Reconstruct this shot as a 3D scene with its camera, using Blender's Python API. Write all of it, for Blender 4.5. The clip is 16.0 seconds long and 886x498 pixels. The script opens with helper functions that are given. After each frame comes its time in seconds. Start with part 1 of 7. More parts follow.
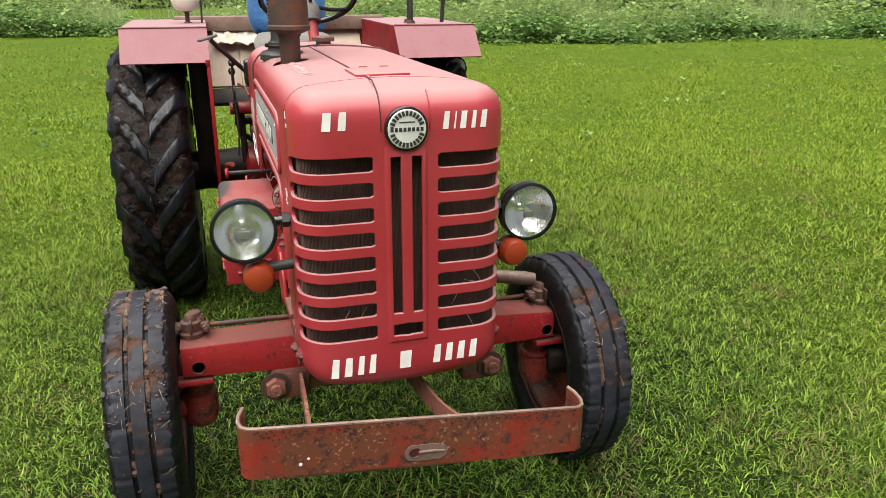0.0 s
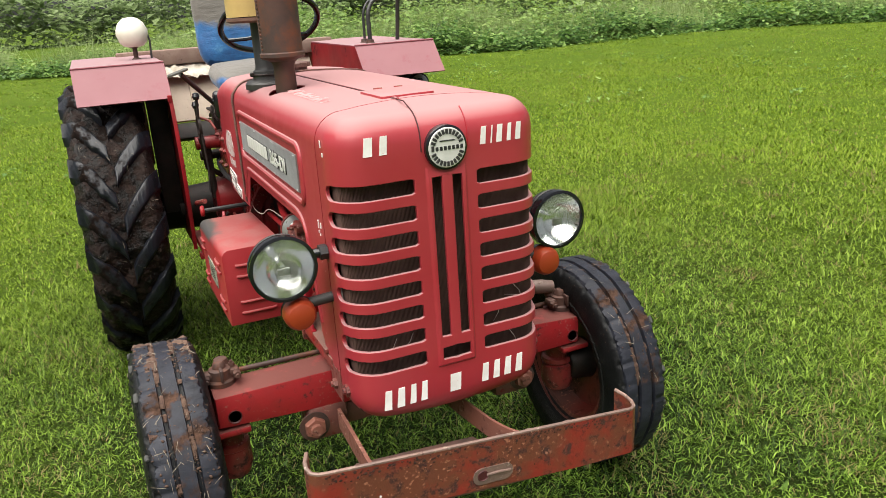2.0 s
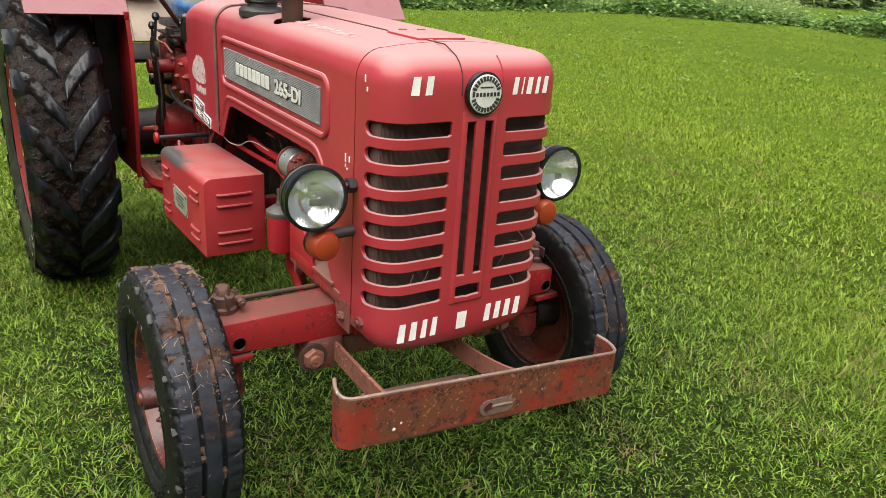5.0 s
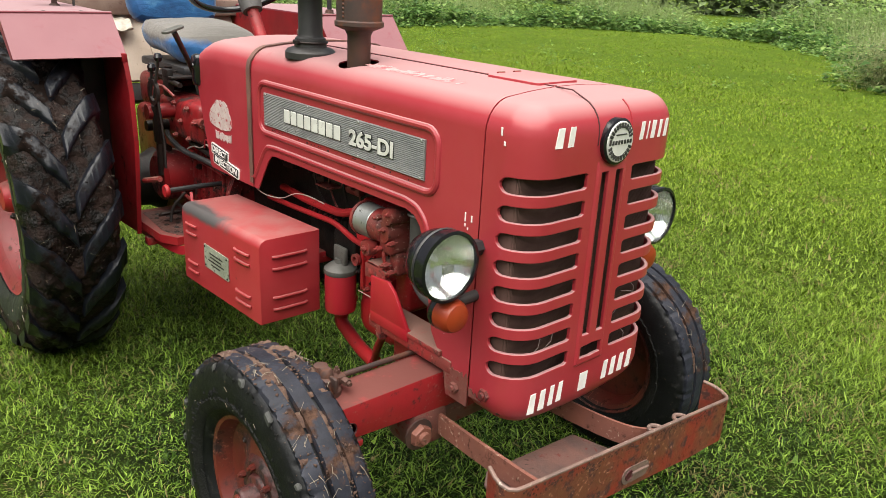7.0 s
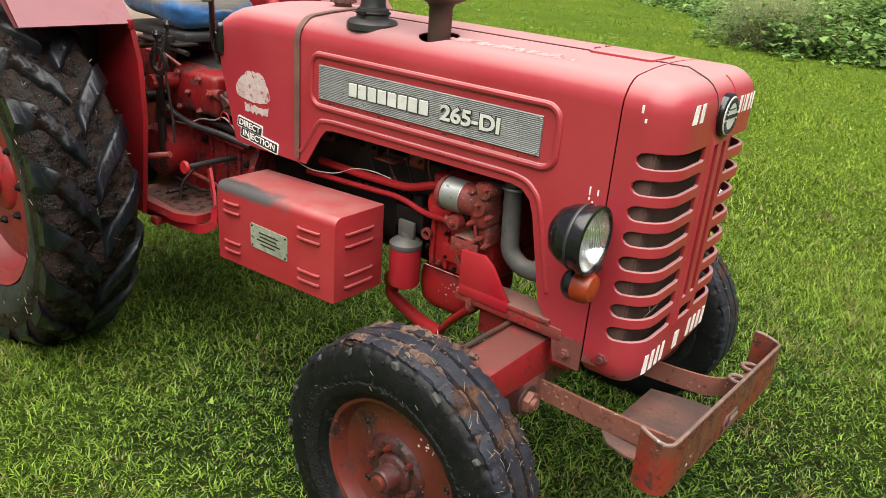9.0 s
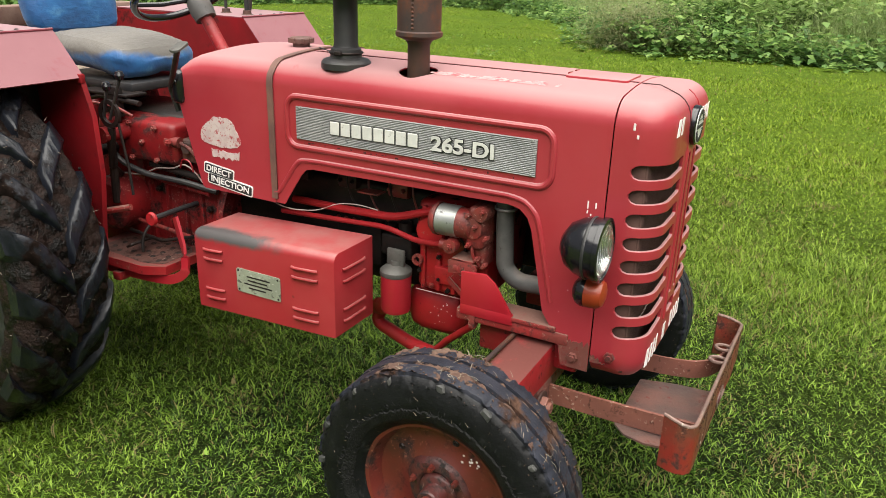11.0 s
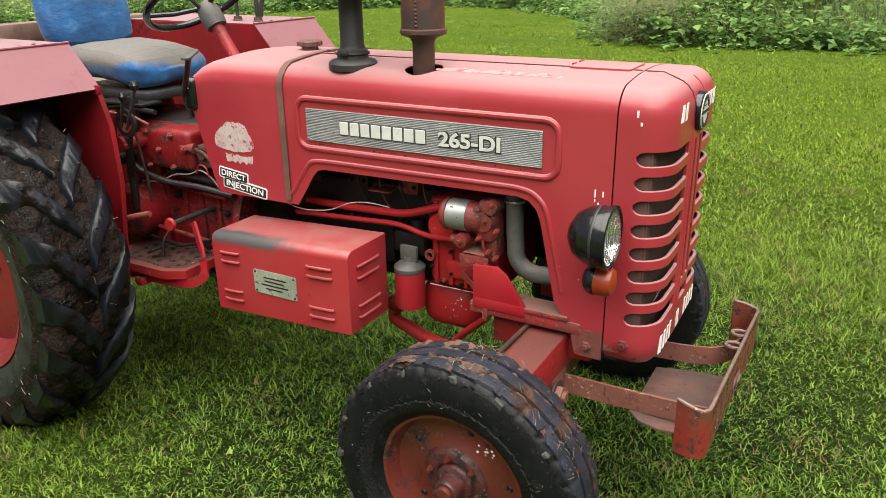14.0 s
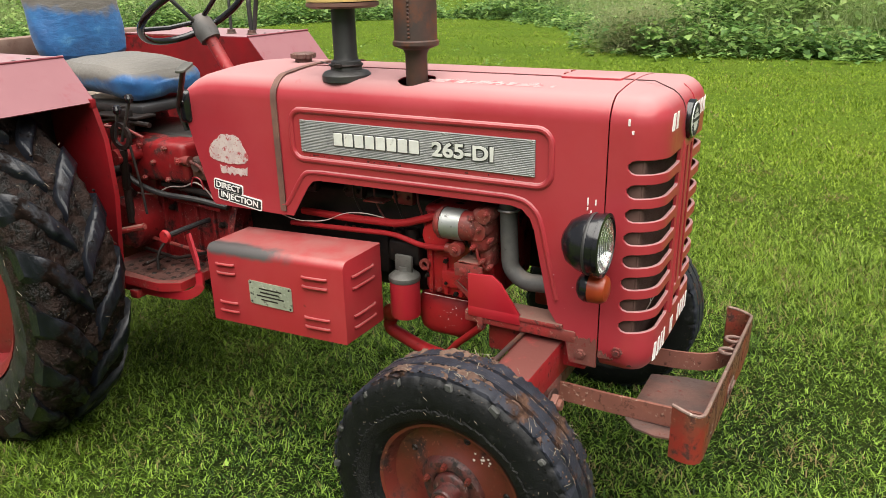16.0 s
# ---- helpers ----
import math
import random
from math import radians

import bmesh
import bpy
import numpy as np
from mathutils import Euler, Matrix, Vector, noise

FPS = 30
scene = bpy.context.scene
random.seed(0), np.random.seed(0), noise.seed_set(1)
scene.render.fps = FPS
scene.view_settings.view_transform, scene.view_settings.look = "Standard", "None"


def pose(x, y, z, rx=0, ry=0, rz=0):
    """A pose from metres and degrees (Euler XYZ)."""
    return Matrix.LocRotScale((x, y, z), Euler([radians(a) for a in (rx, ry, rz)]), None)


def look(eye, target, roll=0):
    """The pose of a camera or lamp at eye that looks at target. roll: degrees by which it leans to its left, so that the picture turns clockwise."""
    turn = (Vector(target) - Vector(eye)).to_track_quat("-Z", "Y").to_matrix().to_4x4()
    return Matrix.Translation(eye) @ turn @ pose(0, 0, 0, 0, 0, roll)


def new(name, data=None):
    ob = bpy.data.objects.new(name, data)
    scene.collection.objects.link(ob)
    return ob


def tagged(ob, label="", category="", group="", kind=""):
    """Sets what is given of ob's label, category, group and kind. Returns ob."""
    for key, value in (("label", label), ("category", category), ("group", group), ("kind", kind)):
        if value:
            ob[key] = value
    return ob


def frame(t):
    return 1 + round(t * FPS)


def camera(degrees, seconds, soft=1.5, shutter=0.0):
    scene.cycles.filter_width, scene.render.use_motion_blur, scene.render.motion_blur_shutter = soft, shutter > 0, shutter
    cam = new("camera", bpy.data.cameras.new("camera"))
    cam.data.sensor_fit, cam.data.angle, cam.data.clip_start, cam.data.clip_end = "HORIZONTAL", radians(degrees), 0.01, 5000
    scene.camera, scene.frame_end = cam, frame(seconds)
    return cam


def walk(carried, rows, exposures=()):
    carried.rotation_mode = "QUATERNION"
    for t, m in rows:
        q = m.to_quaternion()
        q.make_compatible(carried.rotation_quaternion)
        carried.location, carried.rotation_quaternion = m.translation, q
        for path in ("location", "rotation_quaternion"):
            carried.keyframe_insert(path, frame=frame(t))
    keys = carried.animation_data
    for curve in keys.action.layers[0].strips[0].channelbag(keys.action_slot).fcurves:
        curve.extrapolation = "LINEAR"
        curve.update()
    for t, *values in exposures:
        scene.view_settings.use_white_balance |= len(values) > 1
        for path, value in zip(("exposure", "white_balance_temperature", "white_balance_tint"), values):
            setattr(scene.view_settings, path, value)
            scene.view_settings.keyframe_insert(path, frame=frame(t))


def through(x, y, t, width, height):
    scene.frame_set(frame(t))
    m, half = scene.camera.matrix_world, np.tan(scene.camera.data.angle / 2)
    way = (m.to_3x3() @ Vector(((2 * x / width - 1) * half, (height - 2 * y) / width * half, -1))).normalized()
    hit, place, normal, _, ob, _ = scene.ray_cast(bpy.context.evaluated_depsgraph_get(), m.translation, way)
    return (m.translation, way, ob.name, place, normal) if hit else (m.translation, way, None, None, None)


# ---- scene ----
cam = camera(61.0, 16.0, soft=0.8)
PATH = [
    (0, (-0.455, -2.094, 1.52), (0.103, -0.289, 0.864), 0.1),
    (0.5, (-0.578, -2.163, 1.52), (0.135, -0.406, 0.882), 2.3),
    (1, (-0.632, -2.179, 1.514), (0.103, -0.426, 0.892), 2.9),
    (1.5, (-0.685, -2.099, 1.506), (0.037, -0.334, 0.904), 0.2),
    (2, (-0.737, -1.946, 1.528), (0.024, -0.206, 0.902), -3.7),
    (2.5, (-0.804, -1.896, 1.524), (0.109, -0.245, 0.86), -2.4),
    (3, (-0.919, -1.893, 1.528), (0.133, -0.338, 0.84), -3.1),
    (3.5, (-0.977, -1.887, 1.535), (0.093, -0.337, 0.863), -0.4),
    (4, (-0.994, -1.883, 1.526), (0.036, -0.319, 0.825), 0.5),
    (4.5, (-1.055, -1.881, 1.514), (-0.041, -0.324, 0.775), 2.2),
    (5, (-1.127, -1.836, 1.509), (-0.077, -0.296, 0.783), 4.0),
    (5.2, (-1.178, -1.835, 1.515), (-0.117, -0.276, 0.847), 3.8),
    (7.3, (-1.538, -1.289, 1.536), (-0.228, 0.048, 0.833), 2.5),
    (7.5, (-1.618, -1.266, 1.54), (-0.272, 0.027, 0.822), 2.6),
    (8, (-1.749, -1.194, 1.552), (-0.37, 0.078, 0.858), 5.3),
    (8.5, (-1.81, -1.04, 1.542), (-0.332, 0.097, 0.819), 3.7),
    (9, (-1.892, -0.909, 1.553), (-0.423, 0.21, 0.786), 4.5),
    (9.5, (-1.991, -0.771, 1.558), (-0.443, 0.243, 0.801), 2.6),
    (10, (-2.131, -0.677, 1.598), (-0.492, 0.192, 0.852), 1.8),
    (10.2, (-2.148, -0.671, 1.599), (-0.494, 0.189, 0.874), 2.2),
    (12.3, (-2.135, -0.716, 1.593), (-0.491, 0.167, 0.873), 1.1),
    (12.5, (-2.12, -0.725, 1.589), (-0.456, 0.117, 0.866), 0.5),
    (13, (-2.144, -0.726, 1.594), (-0.516, 0.196, 0.888), -0.7),
    (13.5, (-2.151, -0.731, 1.593), (-0.515, 0.18, 0.891), -1.5),
    (14, (-2.155, -0.723, 1.59), (-0.535, 0.207, 0.876), -0.9),
    (14.5, (-2.151, -0.736, 1.588), (-0.501, 0.158, 0.895), -1.5),
    (15, (-2.154, -0.727, 1.589), (-0.524, 0.2, 0.894), -2.1),
    (15.5, (-2.168, -0.727, 1.592), (-0.554, 0.238, 0.91), -2.3),
    (16, (-2.165, -0.73, 1.589), (-0.529, 0.193, 0.902), -1.3),
]
walk(cam, [(t, look(eye, target, roll)) for t, eye, target, roll in PATH])

# ---- light and sky ----
SUN_EL, SUN_AZ = 73.0, 235.0
world = bpy.data.worlds.new("overcast_sky")
scene.world = world
world.use_nodes = True
wn = world.node_tree
sky = wn.nodes.new("ShaderNodeTexSky")
sky.sky_type, sky.sun_disc = "NISHITA", False
sky.sun_elevation, sky.sun_rotation = radians(SUN_EL), radians(SUN_AZ)
sky.air_density, sky.dust_density, sky.ozone_density = 1.0, 4.0, 1.0
veil = wn.nodes.new("ShaderNodeHueSaturation")
veil.inputs["Saturation"].default_value = 0.25
wn.links.new(sky.outputs[0], veil.inputs["Color"])
wn.links.new(veil.outputs[0], wn.nodes["Background"].inputs["Color"])
wn.nodes["Background"].inputs["Strength"].default_value = 0.050

sun = new("sun", bpy.data.lights.new("sun", "SUN"))
sun.data.energy, sun.data.angle, sun.data.color = 4.9, radians(88), (1.0, 0.96, 0.88)
sun.matrix_world = pose(0, 0, 8, 90 - SUN_EL, 0, 180 - SUN_AZ)
scene.view_settings.exposure = 0.95


# ---- materials ----
def nodes_of(name):
    m = bpy.data.materials.new(name)
    m.use_nodes = True
    return m, m.node_tree.nodes, m.node_tree.links, m.node_tree.nodes["Principled BSDF"]


def noise_tex(N, L, scale, detail=6.0, rough=0.6, coord="Object", stretch=(1, 1, 1)):
    tc, mp, nt = N.new("ShaderNodeTexCoord"), N.new("ShaderNodeMapping"), N.new("ShaderNodeTexNoise")
    mp.inputs["Scale"].default_value = stretch
    nt.inputs["Scale"].default_value, nt.inputs["Detail"].default_value, nt.inputs["Roughness"].default_value = scale, detail, rough
    L.new(tc.outputs[coord], mp.inputs[0])
    L.new(mp.outputs[0], nt.inputs["Vector"])
    return nt.outputs["Fac"]


def ramp(N, L, fac, stops):
    r = N.new("ShaderNodeValToRGB")
    while len(r.color_ramp.elements) < len(stops):
        r.color_ramp.elements.new(0.5)
    for e, (p, c) in zip(r.color_ramp.elements, stops):
        e.position, e.color = p, (c, c, c, 1) if not isinstance(c, tuple) else (*c, 1)
    L.new(fac, r.inputs[0])
    return r.outputs[0]


def mix(N, L, fac, a, b):
    m = N.new("ShaderNodeMix")
    m.data_type = "RGBA"
    for s, v in ((0, fac), (6, a), (7, b)):
        if isinstance(v, tuple):
            m.inputs[s].default_value = (*v, 1)
        elif isinstance(v, (int, float)):
            m.inputs[s].default_value = v
        else:
            L.new(v, m.inputs[s])
    return m.outputs[2]


def math_node(N, L, op, a, b):
    m = N.new("ShaderNodeMath")
    m.operation = op
    for k, v in enumerate((a, b)):
        if isinstance(v, (int, float)):
            m.inputs[k].default_value = v
        else:
            L.new(v, m.inputs[k])
    return m.outputs[0]


def bump(N, L, bs, fac, strength, dist=0.002):
    b = N.new("ShaderNodeBump")
    b.inputs["Strength"].default_value, b.inputs["Distance"].default_value = strength, dist
    L.new(fac, b.inputs["Height"])
    L.new(b.outputs[0], bs.inputs["Normal"])


def worn(name, base, second, third=None, scale=6.0, cut=(0.45, 0.65), cut3=(0.6, 0.66), scale3=28.0, rough=0.4, metal=0.0, coat=0.0,
         rough3=0.85, bumps=0.15, spec=0.5, dust_sheen=None, dust_sheen_at=0.35, chips=None, relief=0.002):
    """Paint or metal: a base with a faded second tone in large patches, and a third tone in small worn spots."""
    m, N, L, bs = nodes_of(name)
    col = mix(N, L, ramp(N, L, noise_tex(N, L, scale), [(cut[0], 0.0), (cut[1], 1.0)]), base, second)
    ro = ramp(N, L, noise_tex(N, L, scale * 3), [(0.3, rough - 0.06), (0.7, rough + 0.08)])
    if third:
        f = ramp(N, L, noise_tex(N, L, scale3, 8.0, 0.7), [(cut3[0], 0.0), (cut3[1], 1.0)])
        col = mix(N, L, f, col, third)
        ro = mix(N, L, f, ro, (rough3, rough3, rough3))
    if chips:
        # small flakes of another tone, in drifts
        f = math_node(N, L, "MULTIPLY", ramp(N, L, noise_tex(N, L, 95.0, 5.0, 0.6), [(0.60, 0.0), (0.64, 1.0)]), ramp(N, L, noise_tex(N, L, 7.0, 4.0, 0.6), [(0.46, 0.0), (0.58, 1.0)]))
        col = mix(N, L, f, col, chips)
    if dust_sheen:
        # faces that look up: dust, and for the hood paint also painted sky sheen
        g, sp = N.new("ShaderNodeNewGeometry"), N.new("ShaderNodeSeparateXYZ")
        L.new(g.outputs["Normal"], sp.inputs[0])
        up = ramp(N, L, sp.outputs["Z"], [(0.45, 0.0), (0.9, 1.0)])
        f = math_node(N, L, "MULTIPLY", up, ramp(N, L, noise_tex(N, L, 14.0, 7.0, 0.65), [(dust_sheen_at, 0.0), (dust_sheen_at + 0.2, 1.0)]))
        col = mix(N, L, f, col, dust_sheen)
        ro = mix(N, L, f, ro, (0.85, 0.85, 0.85))
    L.new(col, bs.inputs["Base Color"])
    L.new(ro, bs.inputs["Roughness"])
    bs.inputs["Metallic"].default_value, bs.inputs["Coat Weight"].default_value = metal, coat
    bs.inputs["Coat Roughness"].default_value, bs.inputs["Specular IOR Level"].default_value = 0.25, spec
    bump(N, L, bs, noise_tex(N, L, scale3 * 2.5, 4.0 if relief < 0.004 else 8.0), bumps, relief)
    return m


M_RED = worn("red_paint", (0.315, 0.009, 0.018), (0.34, 0.016, 0.026), (0.22, 0.018, 0.022), 4.0, (0.4, 0.7), (0.68, 0.75), 22.0, 0.42, coat=0.30, rough3=0.55, bumps=0.06)
# pale upward faces: faded, dusty paint with the sky's pink sheen painted in
M_REDTOP = worn("faded_red_paint", (0.305, 0.021, 0.031), (0.335, 0.034, 0.044), (0.24, 0.022, 0.028), 3.0, (0.38, 0.66), (0.66, 0.76), 14.0, 0.38, coat=0.22, rough3=0.5, bumps=0.06, dust_sheen=(0.34, 0.170, 0.172), dust_sheen_at=0.14)
M_FENDER = worn("fender_red_paint", (0.190, 0.034, 0.049), (0.22, 0.052, 0.068), (0.21, 0.044, 0.045), 5.0, (0.4, 0.7), (0.66, 0.74), 26.0, 0.55, coat=0.0, bumps=0.08, dust_sheen=(0.25, 0.150, 0.162), dust_sheen_at=0.22)
M_CHALK = worn("chalky_rubbed_paint", (0.52, 0.32, 0.31), (0.45, 0.21, 0.21), (0.38, 0.10, 0.11), 12.0, (0.4, 0.6), (0.48, 0.60), 40.0, 0.6, bumps=0.05)
M_CHASSIS = worn("chassis_red_paint", (0.30, 0.010, 0.015), (0.22, 0.012, 0.014), (0.05, 0.013, 0.011), 9.0, (0.4, 0.65), (0.58, 0.67), 24.0, 0.5, bumps=0.35, dust_sheen=(0.125, 0.033, 0.026), dust_sheen_at=0.26, chips=(0.26, 0.10, 0.08))
M_DUSTY = worn("dusty_red_paint", (0.27, 0.018, 0.018), (0.18, 0.035, 0.028), (0.055, 0.020, 0.015), 11.0, (0.38, 0.62), (0.54, 0.64), 30.0, 0.6, bumps=0.5, dust_sheen=(0.16, 0.08, 0.062), dust_sheen_at=0.22, chips=(0.34, 0.21, 0.16))
M_BUMPER = worn("rusted_red_bumper_paint", (0.215, 0.025, 0.017), (0.130, 0.040, 0.024), (0.045, 0.015, 0.010), 7.0, (0.42, 0.56), (0.52, 0.62), 24.0, 0.40, bumps=0.8, chips=(0.33, 0.14, 0.085))
M_SCUFF = worn("worn_brown_sheet", (0.17, 0.058, 0.046), (0.125, 0.052, 0.043), (0.19, 0.024, 0.024), 16.0, (0.4, 0.6), (0.56, 0.62), 34.0, 0.5, metal=0.1, bumps=0.4, chips=(0.24, 0.12, 0.095))
M_RUST = worn("dark_rust", (0.030, 0.013, 0.009), (0.055, 0.022, 0.014), None, 30.0, rough=0.85, bumps=0.5)
M_PRIMER = worn("bare_scuffed_metal", (0.21, 0.13, 0.105), (0.15, 0.10, 0.085), (0.08, 0.045, 0.035), 12.0, (0.4, 0.6), (0.58, 0.66), 40.0, 0.5, metal=0.2, bumps=0.4, chips=(0.33, 0.27, 0.22))
M_TRAY = worn("bare_dented_tray_steel", (0.185, 0.098, 0.082), (0.115, 0.075, 0.066), (0.18, 0.042, 0.030), 9.0, (0.4, 0.6), (0.60, 0.66), 26.0, 0.34, metal=0.2, bumps=0.5, chips=(0.035, 0.018, 0.014), relief=0.004)
M_BLACK = worn("gloss_black_paint", (0.006, 0.006, 0.008), (0.010, 0.010, 0.012), None, 10.0, rough=0.16, coat=0.2, bumps=0.02)
M_SATIN = worn("satin_black_paint", (0.018, 0.018, 0.020), (0.035, 0.032, 0.03), (0.06, 0.045, 0.035), 9.0, (0.4, 0.7), (0.62, 0.7), 30.0, 0.45, bumps=0.1)
M_ENGINE = worn("oily_engine_red", (0.38, 0.012, 0.016), (0.26, 0.012, 0.014), (0.030, 0.010, 0.009), 8.0, (0.42, 0.6), (0.57, 0.64), 16.0, 0.42, bumps=0.5, chips=(0.30, 0.13, 0.11))
M_IRON = worn("greasy_cast_iron", (0.010, 0.008, 0.0075), (0.022, 0.014, 0.012), (0.05, 0.022, 0.017), 14.0, (0.4, 0.65), (0.60, 0.70), 40.0, 0.5, metal=0.2, bumps=0.5, spec=0.35)
M_EXHAUST = worn("rusted_exhaust_steel", (0.085, 0.042, 0.032), (0.048, 0.033, 0.030), (0.16, 0.052, 0.022), 7.0, (0.4, 0.62), (0.50, 0.68), 9.0, 0.6, metal=0.25, bumps=0.3)
M_STEEL = worn("dull_aluminium", (0.42, 0.43, 0.42), (0.30, 0.31, 0.30), (0.16, 0.16, 0.15), 10.0, (0.4, 0.65), (0.6, 0.68), 45.0, 0.42, metal=0.75, bumps=0.12)
M_SILVER = worn("silver_enamel", (0.62, 0.62, 0.58), (0.52, 0.52, 0.49), (0.30, 0.28, 0.25), 12.0, (0.4, 0.6), (0.62, 0.7), 50.0, 0.35, bumps=0.05)
M_CHROME = worn("chrome_reflector", (0.93, 0.93, 0.92), (0.88, 0.88, 0.88), None, 8.0, rough=0.14, metal=1.0, bumps=0.0)
M_WHITE = worn("white_sign_paint", (0.80, 0.79, 0.77), (0.70, 0.66, 0.64), (0.50, 0.12, 0.12), 20.0, (0.4, 0.6), (0.68, 0.72), 60.0, 0.55, bumps=0.05)
M_IVORY = worn("ivory_plastic", (0.70, 0.68, 0.60), (0.60, 0.57, 0.48), (0.42, 0.36, 0.27), 9.0, (0.4, 0.65), (0.64, 0.72), 24.0, 0.4, coat=0.2, bumps=0.03)
M_CREAM = worn("cream_enamel", (0.52, 0.36, 0.14), (0.45, 0.30, 0.11), (0.25, 0.15, 0.06), 8.0, (0.4, 0.65), (0.64, 0.72), 24.0, 0.4, coat=0.2, bumps=0.05)
M_STRAP = worn("brown_strap_steel", (0.11, 0.055, 0.045), (0.16, 0.08, 0.06), (0.07, 0.04, 0.035), 12.0, rough=0.6, bumps=0.2)
M_HOSE = worn("grey_rubber_hose", (0.070, 0.068, 0.067), (0.10, 0.095, 0.092), (0.05, 0.045, 0.042), 15.0, rough=0.6, bumps=0.3, dust_sheen=(0.17, 0.145, 0.13), dust_sheen_at=0.3)
M_SEAM = worn("seam_shadow_paint", (0.05, 0.008, 0.009), (0.08, 0.012, 0.014), None, 10.0, rough=0.6)
M_WOOD = worn("weathered_plank_wood", (0.55, 0.46, 0.37), (0.46, 0.37, 0.29), (0.25, 0.18, 0.13), 5.0, (0.4, 0.6), (0.62, 0.72), 30.0, 0.75, bumps=0.3)
M_BEAM = worn("weathered_brown_beam_wood", (0.22, 0.15, 0.12), (0.15, 0.085, 0.065), (0.10, 0.06, 0.05), 6.0, (0.4, 0.6), (0.58, 0.68), 25.0, 0.75, bumps=0.4)
M_CLOTH = worn("beige_rag_cloth", (0.42, 0.37, 0.30), (0.50, 0.46, 0.40), (0.22, 0.17, 0.12), 14.0, (0.4, 0.6), (0.64, 0.7), 40.0, 0.9, bumps=0.3)
M_WIRE = worn("pale_cable_sheath", (0.34, 0.28, 0.26), (0.20, 0.12, 0.11), None, 20.0, rough=0.5)
M_STICKER = worn("peeling_sticker_film", (0.46, 0.34, 0.33), (0.54, 0.45, 0.43), (0.36, 0.06, 0.065), 22.0, (0.4, 0.6), (0.53, 0.60), 55.0, 0.5, bumps=0.15, chips=(0.38, 0.10, 0.10))
M_ORANGE, _N, _L, _b = nodes_of("amber_lens_plastic")
_b.inputs["Base Color"].default_value, _b.inputs["Roughness"].default_value = (0.26, 0.034, 0.010, 1), 0.35
_b.inputs["Subsurface Weight"].default_value, _b.inputs["Subsurface Radius"].default_value = 0.1, (0.01, 0.003, 0.002)

M_GLASS, _N, _L, _b = nodes_of("clear_lamp_glass")
_b.inputs["Base Color"].default_value = (0.92, 0.94, 0.93, 1)
_b.inputs["Transmission Weight"].default_value, _b.inputs["Roughness"].default_value, _b.inputs["IOR"].default_value = 0.97, 0.06, 1.45
_w = _N.new("ShaderNodeTexWave")
_w.inputs["Scale"].default_value, _w.inputs["Distortion"].default_value = 38.0, 0.3
_c = _N.new("ShaderNodeTexCoord")
_L.new(_c.outputs["Object"], _w.inputs["Vector"])
bump(_N, _L, _b, _w.outputs["Fac"], 0.22, 0.002)


def muddy(name, rubber, mud_at, spec=0.2, gloss=0.38, mud=(0.022, 0.011, 0.008), inner=0.0, tread=None):
    """Worn rubber with mud caked on it in patches."""
    m, N, L, bs = nodes_of(name)
    fine, big = noise_tex(N, L, 45.0, 8.0, 0.7), noise_tex(N, L, 7.0, 6.0, 0.65)
    mudcol = ramp(N, L, fine, [(0.32, tuple(0.12 * c for c in mud)), (0.50, tuple(0.45 * c for c in mud)), (0.68, mud)])
    rub = ramp(N, L, noise_tex(N, L, 18.0), [(0.35, rubber), (0.7, tuple(c * 2.2 for c in rubber))])
    f = ramp(N, L, big, [(mud_at, 0.0), (mud_at + 0.07, 1.0)])
    scuff = ramp(N, L, noise_tex(N, L, 26.0, 9.0, 0.75, stretch=(3, 1, 1)), [(0.57, 0.0), (0.64, 0.8)])
    rub = mix(N, L, scuff, rub, tuple((0.018 if inner else 0.006) + c for c in rubber))
    if inner:
        # mud sticks to the tread only, outside the radius given
        tc, ft, ln = N.new("ShaderNodeTexCoord"), N.new("ShaderNodeVectorMath"), N.new("ShaderNodeVectorMath")
        ft.operation, ln.operation = "MULTIPLY", "LENGTH"
        ft.inputs[1].default_value = (0, 1, 1)
        L.new(tc.outputs["Object"], ft.inputs[0])
        L.new(ft.outputs[0], ln.inputs[0])
        on_tread = ramp(N, L, ln.outputs["Value"], [(inner - 0.004, 0.0), (inner, 1.0)])
        f = math_node(N, L, "MULTIPLY", f, on_tread)
        if tread:
            # the running face: worn rubber, its bluish sky sheen put into the colour
            rub = mix(N, L, on_tread, rub, ramp(N, L, noise_tex(N, L, 15.0, 7.0, 0.65), [(0.32, tuple(0.5 * c for c in tread)), (0.62, tread), (0.75, tuple(1.6 * c for c in tread))]))
    speck = ramp(N, L, noise_tex(N, L, 90.0, 3.0, 0.5), [(0.68, 0.0), (0.72, 1.0)])
    col = mix(N, L, f, rub, mudcol)
    col = mix(N, L, speck, col, (0.07, 0.048, 0.035))
    L.new(col, bs.inputs["Base Color"])
    L.new(mix(N, L, f, (gloss,) * 3, (0.85,) * 3), bs.inputs["Roughness"])
    sp = N.new("ShaderNodeMix")
    sp.inputs[2].default_value, sp.inputs[3].default_value = spec, 0.08
    L.new(f, sp.inputs[0])
    L.new(sp.outputs[0], bs.inputs["Specular IOR Level"])
    bump(N, L, bs, fine, 0.45, 0.005)
    return m


